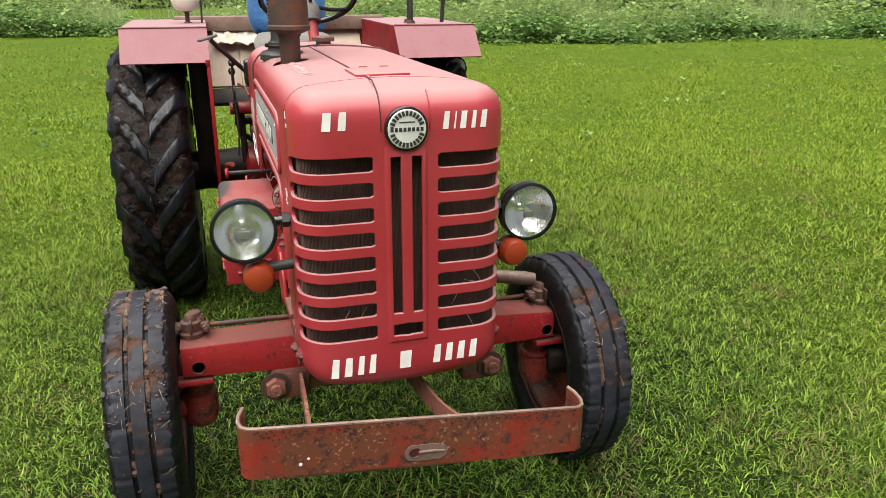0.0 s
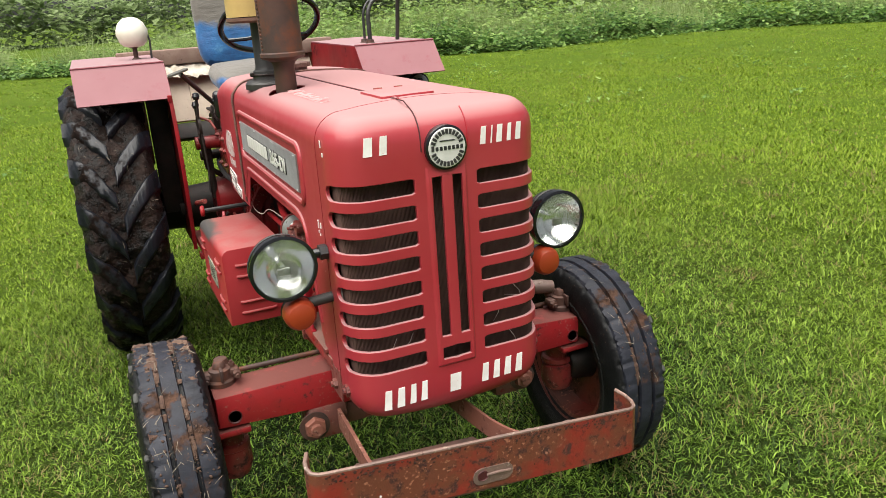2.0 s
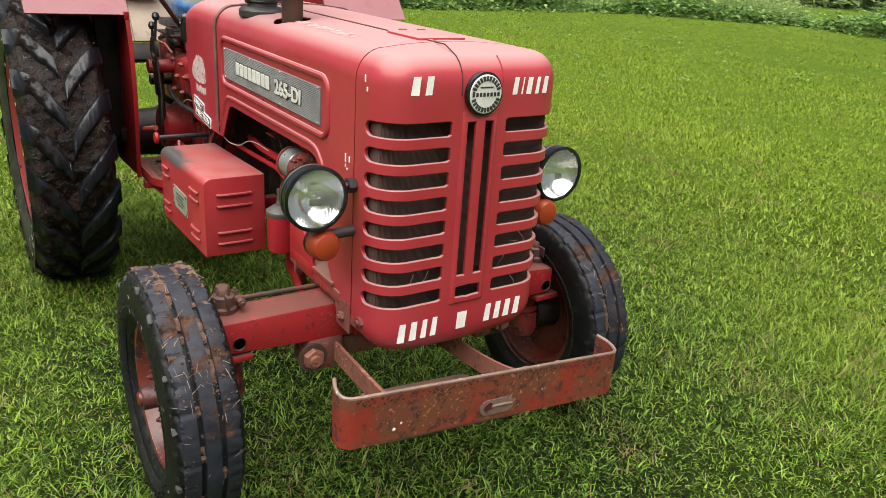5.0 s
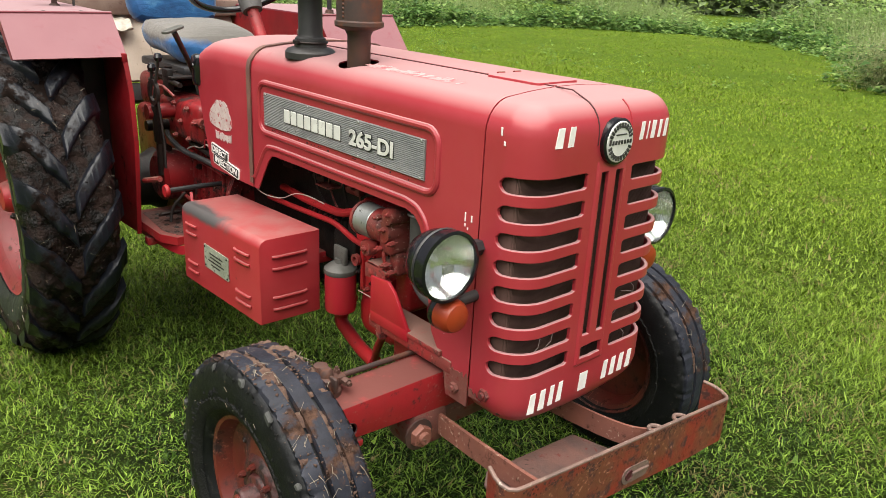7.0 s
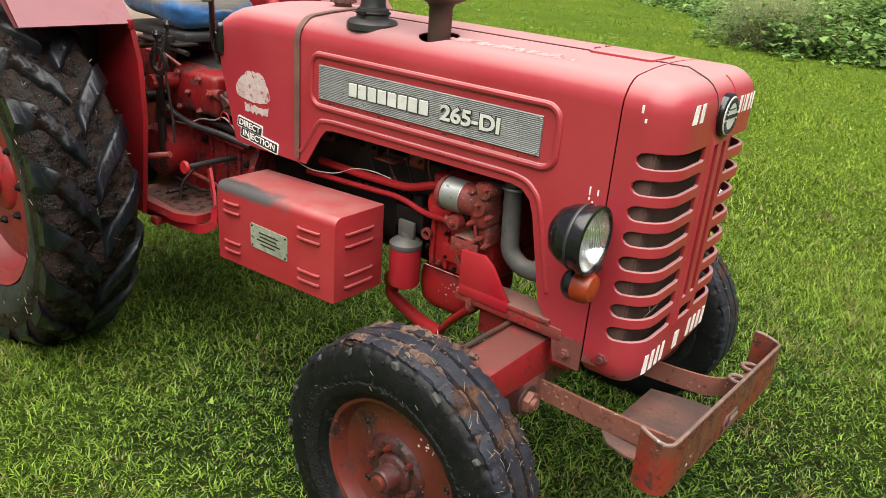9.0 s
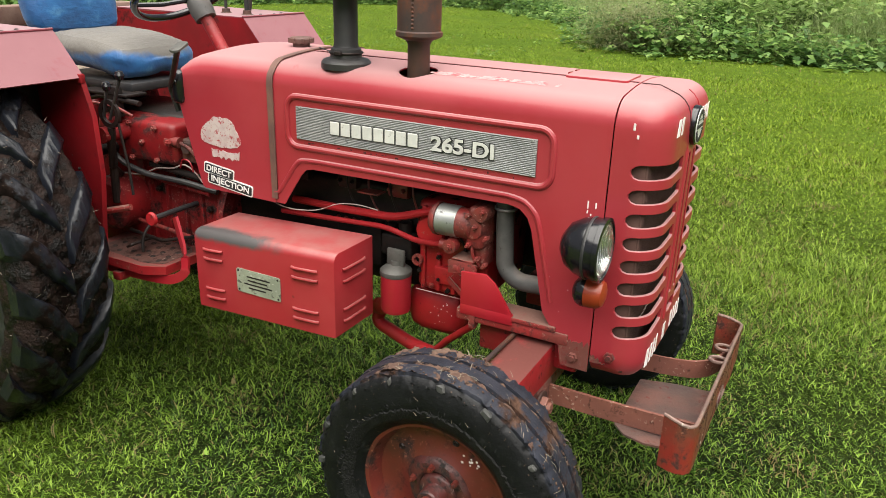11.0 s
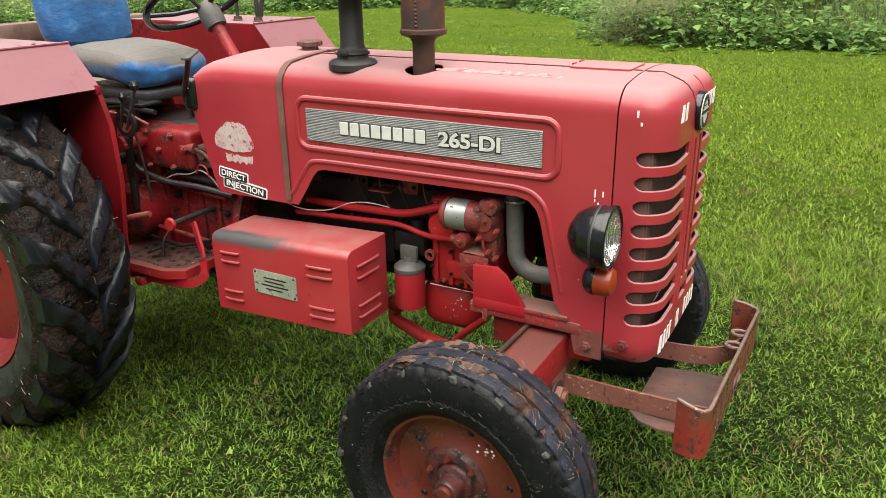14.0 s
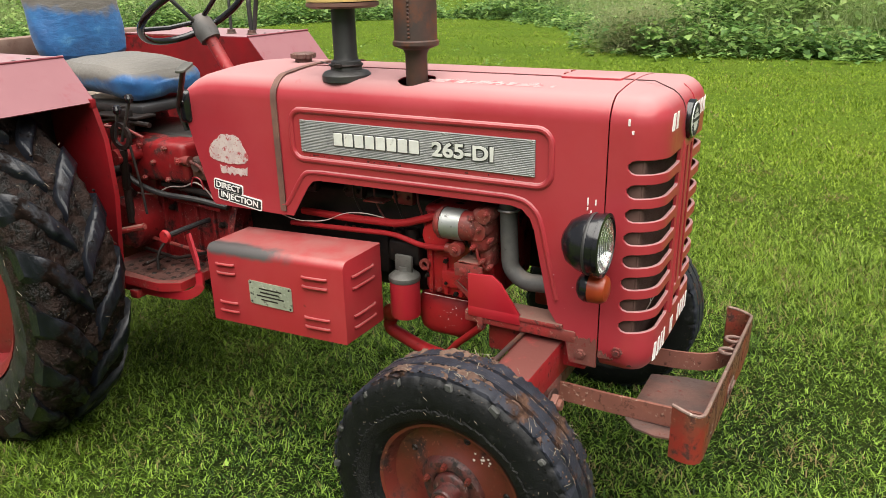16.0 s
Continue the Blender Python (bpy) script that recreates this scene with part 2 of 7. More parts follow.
M_TYRE = muddy("front_tyre_rubber", (0.0034, 0.0036, 0.0040), 0.56, 0.22, 0.50, (0.095, 0.052, 0.036), 0.345, (0.022, 0.024, 0.034))
M_BLOCK = worn("bare_grey_rubber_block", (0.050, 0.051, 0.049), (0.085, 0.085, 0.080), (0.020, 0.018, 0.016), 22.0, rough=0.6, bumps=0.6, spec=0.25)
M_SILT = worn("dry_tan_silt", (0.105, 0.062, 0.043), (0.070, 0.037, 0.026), (0.038, 0.019, 0.013), 26.0, (0.42, 0.58), (0.54, 0.62), 70.0, 0.95, bumps=0.9)
M_REAR = muddy("rear_tyre_mud", (0.009, 0.0092, 0.0092), 0.34, 0.20, 0.45, (0.014, 0.0075, 0.0055), 0.555)
M_LUG = muddy("tread_lug_rubber", (0.0042, 0.0050, 0.0075), 0.53, 0.34, 0.30, (0.014, 0.0075, 0.0055))
M_SIDE = worn("tyre_sidewall_rubber", (0.0055, 0.0058, 0.0056), (0.013, 0.013, 0.0125), (0.042, 0.041, 0.038), 14.0, (0.4, 0.65), (0.61, 0.68), 60.0, 0.6, bumps=1.0, spec=0.2, relief=0.004)
M_RIM = worn("rusty_red_wheel_paint", (0.125, 0.021, 0.015), (0.075, 0.021, 0.015), (0.024, 0.010, 0.008), 6.0, (0.4, 0.62), (0.52, 0.64), 15.0, 0.34, bumps=0.4, chips=(0.22, 0.08, 0.055))
M_RSIDE = worn("scuffed_rear_sidewall_rubber", (0.012, 0.0125, 0.0125), (0.030, 0.031, 0.031), (0.10, 0.098, 0.092), 14.0, (0.38, 0.66), (0.62, 0.68), 46.0, 0.45, bumps=0.9, spec=0.3, chips=(0.012, 0.010, 0.009))
M_REARRIM = worn("red_rear_wheel_paint", (0.18, 0.011, 0.013), (0.14, 0.018, 0.016), (0.07, 0.024, 0.018), 6.0, (0.4, 0.65), (0.58, 0.66), 22.0, 0.5, bumps=0.3)

M_GRIME = worn("grimy_brown_red_casting", (0.20, 0.022, 0.020), (0.135, 0.034, 0.028), (0.028, 0.013, 0.011), 14.0, (0.4, 0.6), (0.54, 0.66), 22.0, 0.45, bumps=0.8, chips=(0.30, 0.17, 0.14))
M_PIPE = worn("plain_red_pipe_paint", (0.32, 0.010, 0.014), (0.25, 0.012, 0.014), (0.10, 0.014, 0.012), 12.0, (0.4, 0.65), (0.62, 0.70), 30.0, 0.5, bumps=0.2, spec=0.35)
M_NAMEPLATE = worn("ridged_grey_nameplate", (0.27, 0.275, 0.265), (0.20, 0.205, 0.20), (0.10, 0.10, 0.095), 10.0, (0.4, 0.65), (0.62, 0.70), 45.0, 0.5, metal=0.5, bumps=0.12)
M_SKIRT = worn("muddy_dark_red_skirt", (0.215, 0.006, 0.010), (0.155, 0.008, 0.010), (0.020, 0.010, 0.008), 6.0, (0.4, 0.65), (0.60, 0.70), 8.0, 0.6, bumps=0.5, spec=0.2)
M_TREAD = worn("trodden_dark_plate", (0.10, 0.045, 0.036), (0.065, 0.034, 0.028), (0.02, 0.012, 0.010), 12.0, (0.4, 0.6), (0.52, 0.62), 34.0, 0.5, metal=0.2, bumps=0.5, chips=(0.26, 0.19, 0.16))
M_ARM = worn("flaking_rusty_arm", (0.20, 0.075, 0.052), (0.16, 0.062, 0.045), (0.07, 0.024, 0.016), 9.0, (0.4, 0.6), (0.56, 0.64), 34.0, 0.55, bumps=0.5, chips=(0.42, 0.31, 0.25))
M_GEAR = worn("oily_gearbox_red", (0.20, 0.008, 0.010), (0.12, 0.008, 0.009), (0.016, 0.008, 0.007), 7.0, (0.4, 0.62), (0.52, 0.62), 12.0, 0.4, bumps=0.6, chips=(0.24, 0.11, 0.09), spec=0.4)
M_CAPGREY = worn("grey_cast_alloy", (0.11, 0.108, 0.10), (0.08, 0.078, 0.07), (0.06, 0.05, 0.045), 14.0, (0.4, 0.6), (0.6, 0.68), 40.0, 0.55, metal=0.3, bumps=0.4)
M_PLATE = worn("scratched_data_plate", (0.40, 0.42, 0.33), (0.30, 0.32, 0.25), (0.10, 0.10, 0.08), 16.0, (0.4, 0.6), (0.57, 0.62), 60.0, 0.4, metal=0.3, bumps=0.2, chips=(0.55, 0.55, 0.48))

# toolbox paint: faded lid, and one lid corner rubbed down to the grey steel
M_BOX, _N, _L, _b = nodes_of("toolbox_red_paint")
_c, _g, _m = _N.new("ShaderNodeTexCoord"), _N.new("ShaderNodeTexGradient"), _N.new("ShaderNodeMapping")
_g.gradient_type = "SPHERICAL"
_at, _sz = (-0.448, 1.08, 0.742), (13.0, 2.4, 22.0)
_m.inputs["Location"].default_value, _m.inputs["Scale"].default_value = tuple(-p * q for p, q in zip(_at, _sz)), _sz
_L.new(_c.outputs["Object"], _m.inputs[0])
_L.new(_m.outputs[0], _g.inputs[0])
_rub = ramp(_N, _L, math_node(_N, _L, "ADD", _g.outputs["Fac"], math_node(_N, _L, "MULTIPLY", math_node(_N, _L, "SUBTRACT", noise_tex(_N, _L, 16.0, 7.0, 0.65), 0.5), 0.9)), [(0.22, 0.0), (0.55, 1.0)])
_geo, _sep = _N.new("ShaderNodeNewGeometry"), _N.new("ShaderNodeSeparateXYZ")
_L.new(_geo.outputs["Normal"], _sep.inputs[0])
_up = math_node(_N, _L, "MULTIPLY", ramp(_N, _L, _sep.outputs["Z"], [(0.3, 0.0), (0.9, 1.0)]), ramp(_N, _L, noise_tex(_N, _L, 9.0, 7.0, 0.65), [(0.30, 0.25), (0.62, 1.0)]))
_red = mix(_N, _L, ramp(_N, _L, noise_tex(_N, _L, 4.0), [(0.4, 0.0), (0.7, 1.0)]), (0.295, 0.018, 0.024), (0.32, 0.032, 0.036))
_red = mix(_N, _L, ramp(_N, _L, noise_tex(_N, _L, 30.0, 8.0, 0.7), [(0.68, 0.0), (0.73, 1.0)]), _red, (0.14, 0.022, 0.018))
_red = mix(_N, _L, _up, _red, (0.29, 0.105, 0.098))
_L.new(mix(_N, _L, _rub, _red, (0.075, 0.070, 0.070)), _b.inputs["Base Color"])
_L.new(mix(_N, _L, _rub, (0.42,) * 3, (0.36,) * 3), _b.inputs["Roughness"])
bump(_N, _L, _b, noise_tex(_N, _L, 60.0, 4.0), 0.12)

# radiator core seen behind the slots
M_CORE, _N, _L, _b = nodes_of("radiator_core_mesh")
_w = _N.new("ShaderNodeTexWave")
_w.inputs["Scale"].default_value = 90.0
_c = _N.new("ShaderNodeTexCoord")
_L.new(_c.outputs["Object"], _w.inputs["Vector"])
_L.new(mix(_N, _L, noise_tex(_N, _L, 20.0), (0.060, 0.030, 0.026), (0.130, 0.078, 0.066)), _b.inputs["Base Color"])
_b.inputs["Roughness"].default_value, _b.inputs["Specular IOR Level"].default_value = 0.8, 0.15
bump(_N, _L, _b, _w.outputs["Fac"], 0.8, 0.003)

def seat_cloth(name, at, size):
    """Blue cloth with a grey worn patch round at."""
    m, _N, _L, _b = nodes_of(name)
    _c = _N.new("ShaderNodeTexCoord")
    _g = _N.new("ShaderNodeTexGradient")
    _g.gradient_type = "SPHERICAL"
    _m = _N.new("ShaderNodeMapping")
    _m.inputs["Location"].default_value, _m.inputs["Scale"].default_value = tuple(-p * q for p, q in zip(at, size)), size
    _L.new(_c.outputs["Object"], _m.inputs[0])
    _L.new(_m.outputs[0], _g.inputs[0])
    _a = _N.new("ShaderNodeMath")
    _a.operation = "ADD"
    _s = _N.new("ShaderNodeMath")
    _s.operation = "MULTIPLY_ADD"
    _s.inputs[1].default_value, _s.inputs[2].default_value = 0.35, -0.175
    _L.new(noise_tex(_N, _L, 9.0), _s.inputs[0])
    _L.new(_g.outputs["Fac"], _a.inputs[0])
    _L.new(_s.outputs[0], _a.inputs[1])
    _blue = ramp(_N, _L, noise_tex(_N, _L, 12.0), [(0.35, (0.006, 0.060, 0.19)), (0.60, (0.012, 0.110, 0.30)), (0.75, (0.07, 0.22, 0.42))])
    _L.new(mix(_N, _L, ramp(_N, _L, _a.outputs[0], [(0.22, 0.0), (0.31, 1.0)]), _blue, (0.120, 0.110, 0.097)), _b.inputs["Base Color"])
    _b.inputs["Roughness"].default_value, _b.inputs["Sheen Weight"].default_value = 0.6, 0.2
    bump(_N, _L, _b, noise_tex(_N, _L, 16.0, 5.0, 0.6, stretch=(1, 2.2, 1)), 0.5, 0.012)
    return m


M_SEAT = seat_cloth("worn_blue_seat_cloth", (0.0, 0.0, 0.080), (2.8, 2.5, 6.0))
M_BACK = seat_cloth("blue_backrest_cloth", (0.0, 0.24, 0.06), (2.0, 2.6, 2.0))


def far_lightening(N, L):
    """0 near, where blade-gap shade is put into the colour; 1 far out, lightened."""
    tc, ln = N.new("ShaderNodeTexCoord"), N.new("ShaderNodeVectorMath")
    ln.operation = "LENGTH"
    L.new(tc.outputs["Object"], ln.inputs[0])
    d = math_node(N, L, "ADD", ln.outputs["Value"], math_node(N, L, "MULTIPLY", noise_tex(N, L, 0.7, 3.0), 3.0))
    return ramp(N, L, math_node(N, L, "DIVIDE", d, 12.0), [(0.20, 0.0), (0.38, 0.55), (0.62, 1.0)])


def foliage(name, low, mid, high, shine=0.45, through=0.35, coord_scale=0.6, own=0.55, gloss=0.3, far=None, dead=None):
    """Leaves and blades: every loose piece takes a tone of its own, drifting with the place."""
    m, N, L, bs = nodes_of(name)
    geo = N.new("ShaderNodeNewGeometry")
    a = N.new("ShaderNodeMath")
    a.operation = "MULTIPLY_ADD"
    a.inputs[1].default_value, a.inputs[2].default_value = own, 0.0
    L.new(geo.outputs["Random Per Island"], a.inputs[0])
    b = N.new("ShaderNodeMath")
    b.operation = "MULTIPLY_ADD"
    b.inputs[1].default_value = 1.1 - own
    L.new(noise_tex(N, L, coord_scale, 5.0, 0.6), b.inputs[0])
    L.new(a.outputs[0], b.inputs[2])
    col = ramp(N, L, b.outputs[0], [(0.2, low), (0.55, mid), (0.85, high)])
    # blend to lighter tones with distance, painting in the brighter lit tips
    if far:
        col = mix(N, L, far_lightening(N, L), col, ramp(N, L, b.outputs[0], [(0.2, far[0]), (0.55, far[1]), (0.85, far[2])]))
    if dead:
        # withered blades, single ones all over and many together in small dry patches
        dry = ramp(N, L, noise_tex(N, L, 1.9, 4.0, 0.6), [(0.55, 0.0), (0.72, 0.30)])
        pick = math_node(N, L, "GREATER_THAN", math_node(N, L, "ADD", math_node(N, L, "FRACT", math_node(N, L, "MULTIPLY", geo.outputs["Random Per Island"], 57.0), 0.0), dry), 0.960)
        col = mix(N, L, pick, col, dead)
    L.new(col, bs.inputs["Base Color"])
    bs.inputs["Roughness"].default_value, bs.inputs["Specular IOR Level"].default_value = shine, gloss
    tr, ms = N.new("ShaderNodeBsdfTranslucent"), N.new("ShaderNodeMixShader")
    ms.inputs[0].default_value = through
    L.new(col, tr.inputs["Color"])
    L.new(bs.outputs[0], ms.inputs[1])
    L.new(tr.outputs[0], ms.inputs[2])
    L.new(ms.outputs[0], N["Material Output"].inputs["Surface"])
    return m


# near tones carry the shade between blades, far tones the lit tips
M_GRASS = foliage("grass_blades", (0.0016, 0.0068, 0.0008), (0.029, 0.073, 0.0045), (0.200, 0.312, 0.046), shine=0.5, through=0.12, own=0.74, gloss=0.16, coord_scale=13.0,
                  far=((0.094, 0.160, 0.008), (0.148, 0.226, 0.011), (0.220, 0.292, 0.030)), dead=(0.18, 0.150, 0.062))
M_THATCH = foliage("dry_thatch", (0.05, 0.035, 0.012), (0.12, 0.09, 0.03), (0.22, 0.17, 0.07), shine=0.6, through=0.2)
M_LEAF = foliage("weed_leaves", (0.020, 0.058, 0.012), (0.10, 0.20, 0.042), (0.27, 0.39, 0.11), through=0.40, coord_scale=0.8)
M_STRAW = foliage("feathery_grass", (0.15, 0.21, 0.065), (0.25, 0.325, 0.12), (0.38, 0.44, 0.21), through=0.5, coord_scale=0.3)
M_BROWN = foliage("dry_shrub_twigs", (0.16, 0.17, 0.07), (0.24, 0.27, 0.12), (0.36, 0.36, 0.20), through=0.45, coord_scale=0.5)
M_PALELEAF = foliage("pale_dropped_leaves", (0.20, 0.26, 0.10), (0.36, 0.42, 0.22), (0.52, 0.55, 0.38), through=0.2)
M_BACKLEAF = foliage("tall_weed_leaves", (0.09, 0.16, 0.035), (0.19, 0.30, 0.08), (0.34, 0.44, 0.15), through=0.45, coord_scale=0.4)
M_FARLEAF = foliage("far_tree_leaves", (0.19, 0.26, 0.12), (0.26, 0.34, 0.16), (0.34, 0.42, 0.21), through=0.5, coord_scale=0.1)

M_GROUND, _N, _L, _b = nodes_of("turf_ground")
_lo, _hi = noise_tex(_N, _L, 0.55, 8.0, 0.62), noise_tex(_N, _L, 38.0, 8.0, 0.75)
_col = ramp(_N, _L, _lo, [(0.3, (0.068, 0.120, 0.008)), (0.5, (0.082, 0.138, 0.009)), (0.7, (0.100, 0.146, 0.012))])
# ground near the tractor darkened, standing in for shade under the blades
_col = mix(_N, _L, far_lightening(_N, _L), (0.010, 0.017, 0.002), _col)
# small dark gaps between the blades, put into the colour
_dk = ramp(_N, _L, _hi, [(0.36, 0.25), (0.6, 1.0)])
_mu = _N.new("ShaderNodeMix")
_mu.data_type, _mu.blend_type = "RGBA", "MULTIPLY"
_mu.inputs[0].default_value = 1.0
_L.new(_col, _mu.inputs[6])
_L.new(_dk, _mu.inputs[7])
_L.new(_mu.outputs[2], _b.inputs["Base Color"])
_b.inputs["Roughness"].default_value, _b.inputs["Specular IOR Level"].default_value = 0.95, 0.1
bump(_N, _L, _b, _hi, 0.7, 0.03)


# ---- mesh tools ----
def mesh_from(name, verts, faces, smooth=False):
    me = bpy.data.meshes.new(name)
    me.from_pydata([tuple(v) for v in verts], [], faces)
    bm = bmesh.new()
    bm.from_mesh(me)
    bpy.data.meshes.remove(me)
    if smooth:
        for f in bm.faces:
            f.smooth = True
    return bm


def put(name, bm, material, parent=None, label="", m=None, smooth_angle=None):
    """Links a bmesh as one mesh object, as a thing or as a part of parent."""
    me = bpy.data.meshes.new(name)
    if smooth_angle is not None:
        for f in bm.faces:
            f.smooth = True
        for e in bm.edges:
            e.smooth = len(e.link_faces) == 2 and e.calc_face_angle(0) < radians(smooth_angle)
    bm.normal_update()
    bm.to_mesh(me)
    bm.free()
    me.materials.append(material)
    ob = new(name, me)
    if m is not None:
        ob.matrix_basis = m
    if parent is not None:
        ob.parent = parent
    if label:
        ob["label"] = label
    return ob


def part(name, bm, material, parent, label="", m=None, smooth_angle=35):
    return put(name, bm, material, parent, label, m, smooth_angle)


def join(*bms):
    """One bmesh of several."""
    out = bmesh.new()
    for b in bms:
        me = bpy.data.meshes.new("tmp")
        b.to_mesh(me)
        b.free()
        out.from_mesh(me)
        bpy.data.meshes.remove(me)
    return out


def box(x0, x1, y0, y1, z0, z1, r=0.004, seg=2):
    bm = bmesh.new()
    bmesh.ops.create_cube(bm, size=1.0)
    for v in bm.verts:
        v.co = Vector(((x0, x1)[v.co.x > 0], (y0, y1)[v.co.y > 0], (z0, z1)[v.co.z > 0]))
    if r:
        r = min(r, 0.45 * min(abs(x1 - x0), abs(y1 - y0), abs(z1 - z0)))
        bmesh.ops.bevel(bm, geom=bm.edges[:], offset=r, segments=seg, profile=0.5, affect="EDGES")
    return bm


def moved(bm, m):
    bmesh.ops.transform(bm, matrix=m, verts=bm.verts[:])
    return bm


def lathe(profile, n=32, axis="x", at=(0, 0, 0), closed=False):
    """Turns (radius, along) pairs round an axis through at."""
    verts, faces = [], []
    k = len(profile)
    for i in range(n):
        a = 2 * math.pi * i / n
        for r, s in profile:
            u, w = r * math.cos(a), r * math.sin(a)
            p = {"x": (s, u, w), "y": (w, s, u), "z": (u, w, s)}[axis]
            verts.append((p[0] + at[0], p[1] + at[1], p[2] + at[2]))
    for i in range(n):
        j = (i + 1) % n
        for q in range(k if closed else k - 1):
            q2 = (q + 1) % k
            faces.append((i * k + q, j * k + q, j * k + q2, i * k + q2))
    bm = mesh_from("lathe", verts, faces)
    bmesh.ops.remove_doubles(bm, verts=bm.verts[:], dist=1e-5)
    bmesh.ops.recalc_face_normals(bm, faces=bm.faces[:])
    return bm


def rounded_path(pts, r=0.02, steps=4, closed=False):
    """A polyline with its corners rounded."""
    P = [Vector(p) for p in pts]
    out = []
    n = len(P)
    for i, p in enumerate(P):
        if not closed and i in (0, n - 1):
            out.append(p)
            continue
        a, b = P[i - 1], P[(i + 1) % n]
        d = min(r, 0.45 * (a - p).length, 0.45 * (b - p).length)
        s, e = p + (a - p).normalized() * d, p + (b - p).normalized() * d
        for k in range(steps + 1):
            t = k / steps
            out.append((1 - t) ** 2 * s + 2 * t * (1 - t) * p + t * t * e)
    return out


def tube(pts, r, n=10, bend=0.0, closed=False, flat=None):
    """A pipe along pts; flat: (half width, half height) for a bar instead, with its height kept upright."""
    P = rounded_path(pts, bend, 5, closed) if bend else [Vector(p) for p in pts]
    verts, faces, k = [], [], len(P)
    up = None
    for i, p in enumerate(P):
        a = P[i - 1] if (i or closed) else p
        b = P[(i + 1) % k] if (i < k - 1 or closed) else p
        d = (b - a).normalized()
        if flat:
            u = Vector((0, 0, 1)) if abs(d.z) < 0.95 else Vector((0, 1, 0))
        else:
            u = up or (Vector((0, 0, 1)) if abs(d.z) < 0.9 else Vector((1, 0, 0)))
        s = d.cross(u).normalized()
        u = s.cross(d).normalized()
        up = u
        if flat:
            ring = [(1, 1), (-1, 1), (-1, -1), (1, -1)]
            verts += [p + s * (x * flat[0]) + u * (y * flat[1]) for x, y in ring]
        else:
            rr = r[i] if isinstance(r, (list, tuple)) else r
            verts += [p + (s * math.cos(2 * math.pi * q / n) + u * math.sin(2 * math.pi * q / n)) * rr for q in range(n)]
    m = 4 if flat else n
    for i in range(k if closed else k - 1):
        j = (i + 1) % k
        for q in range(m):
            faces.append((i * m + q, i * m + (q + 1) % m, j * m + (q + 1) % m, j * m + q))
    if not closed:
        faces += [tuple(range(m))[::-1], tuple((k - 1) * m + q for q in range(m))]
    bm = mesh_from("tube", verts, faces)
    bmesh.ops.recalc_face_normals(bm, faces=bm.faces[:])
    return bm


def slab(outline, axis, a0, a1, r=0.0):
    """A plate: an outline in the two other axes, from a0 to a1 along axis."""
    def P(p, a):
        return {"x": (a, p[0], p[1]), "y": (p[0], a, p[1]), "z": (p[0], p[1], a)}[axis]
    n = len(outline)
    verts = [P(p, a0) for p in outline] + [P(p, a1) for p in outline]
    faces = [tuple(range(n)), tuple(range(2 * n - 1, n - 1, -1))] + [(i, (i + 1) % n, n + (i + 1) % n, n + i) for i in range(n)]
    bm = mesh_from("slab", verts, faces)
    bmesh.ops.recalc_face_normals(bm, faces=bm.faces[:])
    if r:
        es = [e for e in bm.edges if abs(e.verts[0].co["xyz".index(axis)] - e.verts[1].co["xyz".index(axis)]) < 1e-6]
        bmesh.ops.bevel(bm, geom=es, offset=r, segments=2, profile=0.5, affect="EDGES")
    return bm


def round_rect(a0, a1, b0, b1, r, steps=5):
    out = []
    for cx, cy, s in ((a1 - r, b1 - r, 0), (a0 + r, b1 - r, 90), (a0 + r, b0 + r, 180), (a1 - r, b0 + r, 270)):
        for k in range(steps + 1):
            t = radians(s + 90 * k / steps)
            out.append((cx + r * math.cos(t), cy + r * math.sin(t)))
    return out


def bolt(at, axis, r=0.012, h=0.012):
    """A hexagonal bolt head with a round shank end."""
    s = 1 if not axis.startswith("-") else -1
    a = axis[-1]
    return join(lathe([(0, h * s), (r * 0.92, h * s), (r, h * 0.75 * s), (r, 0)], 6, a, at),
                lathe([(0, h * 1.5 * s), (r * 0.5, h * 1.5 * s), (r * 0.55, h * s)], 10, a, at))


def solidify(ob, t, offset=-1.0):
    md = ob.modifiers.new("thickness", "SOLIDIFY")
    md.thickness, md.offset, md.use_even_offset = t, offset, False
    md.use_flat_faces = True
    return ob


def letters(name, text, size, material, parent, m, depth=0.001, width=None, label="", bold=0.018):
    """Lettering as a mesh, centred on the pose m, which looks along its z."""
    cu = bpy.data.curves.new("lettering", "FONT")
    cu.body, cu.size, cu.extrude, cu.align_x, cu.align_y = text, size, depth, "CENTER", "CENTER"
    cu.offset = size * bold
    tmp = new("lettering", cu)
    dg = bpy.context.evaluated_depsgraph_get()
    dg.update()
    me = bpy.data.meshes.new_from_object(tmp.evaluated_get(dg))
    bpy.data.objects.remove(tmp)
    bpy.data.curves.remove(cu)
    if width:
        xs = [v.co.x for v in me.vertices]
        k = width / (max(xs) - min(xs))
        for v in me.vertices:
            v.co.x *= k
    me.materials.clear()
    me.materials.append(material)
    ob = new(name, me)
    ob.parent, ob.matrix_basis = parent, m
    if label:
        ob["label"] = label
    return ob


# ---- ground ----
def swell(x, y):
    k = min(1.0, max(0.0, (x - 0.55) / 1.2))
    return 0.05 * k * k * (3 - 2 * k) - 0.05 + 0.02 * noise.noise(Vector((x * 0.35, y * 0.35, 3.1))) + 0.008 * noise.noise(Vector((x * 1.7, y * 1.7, 7.7)))


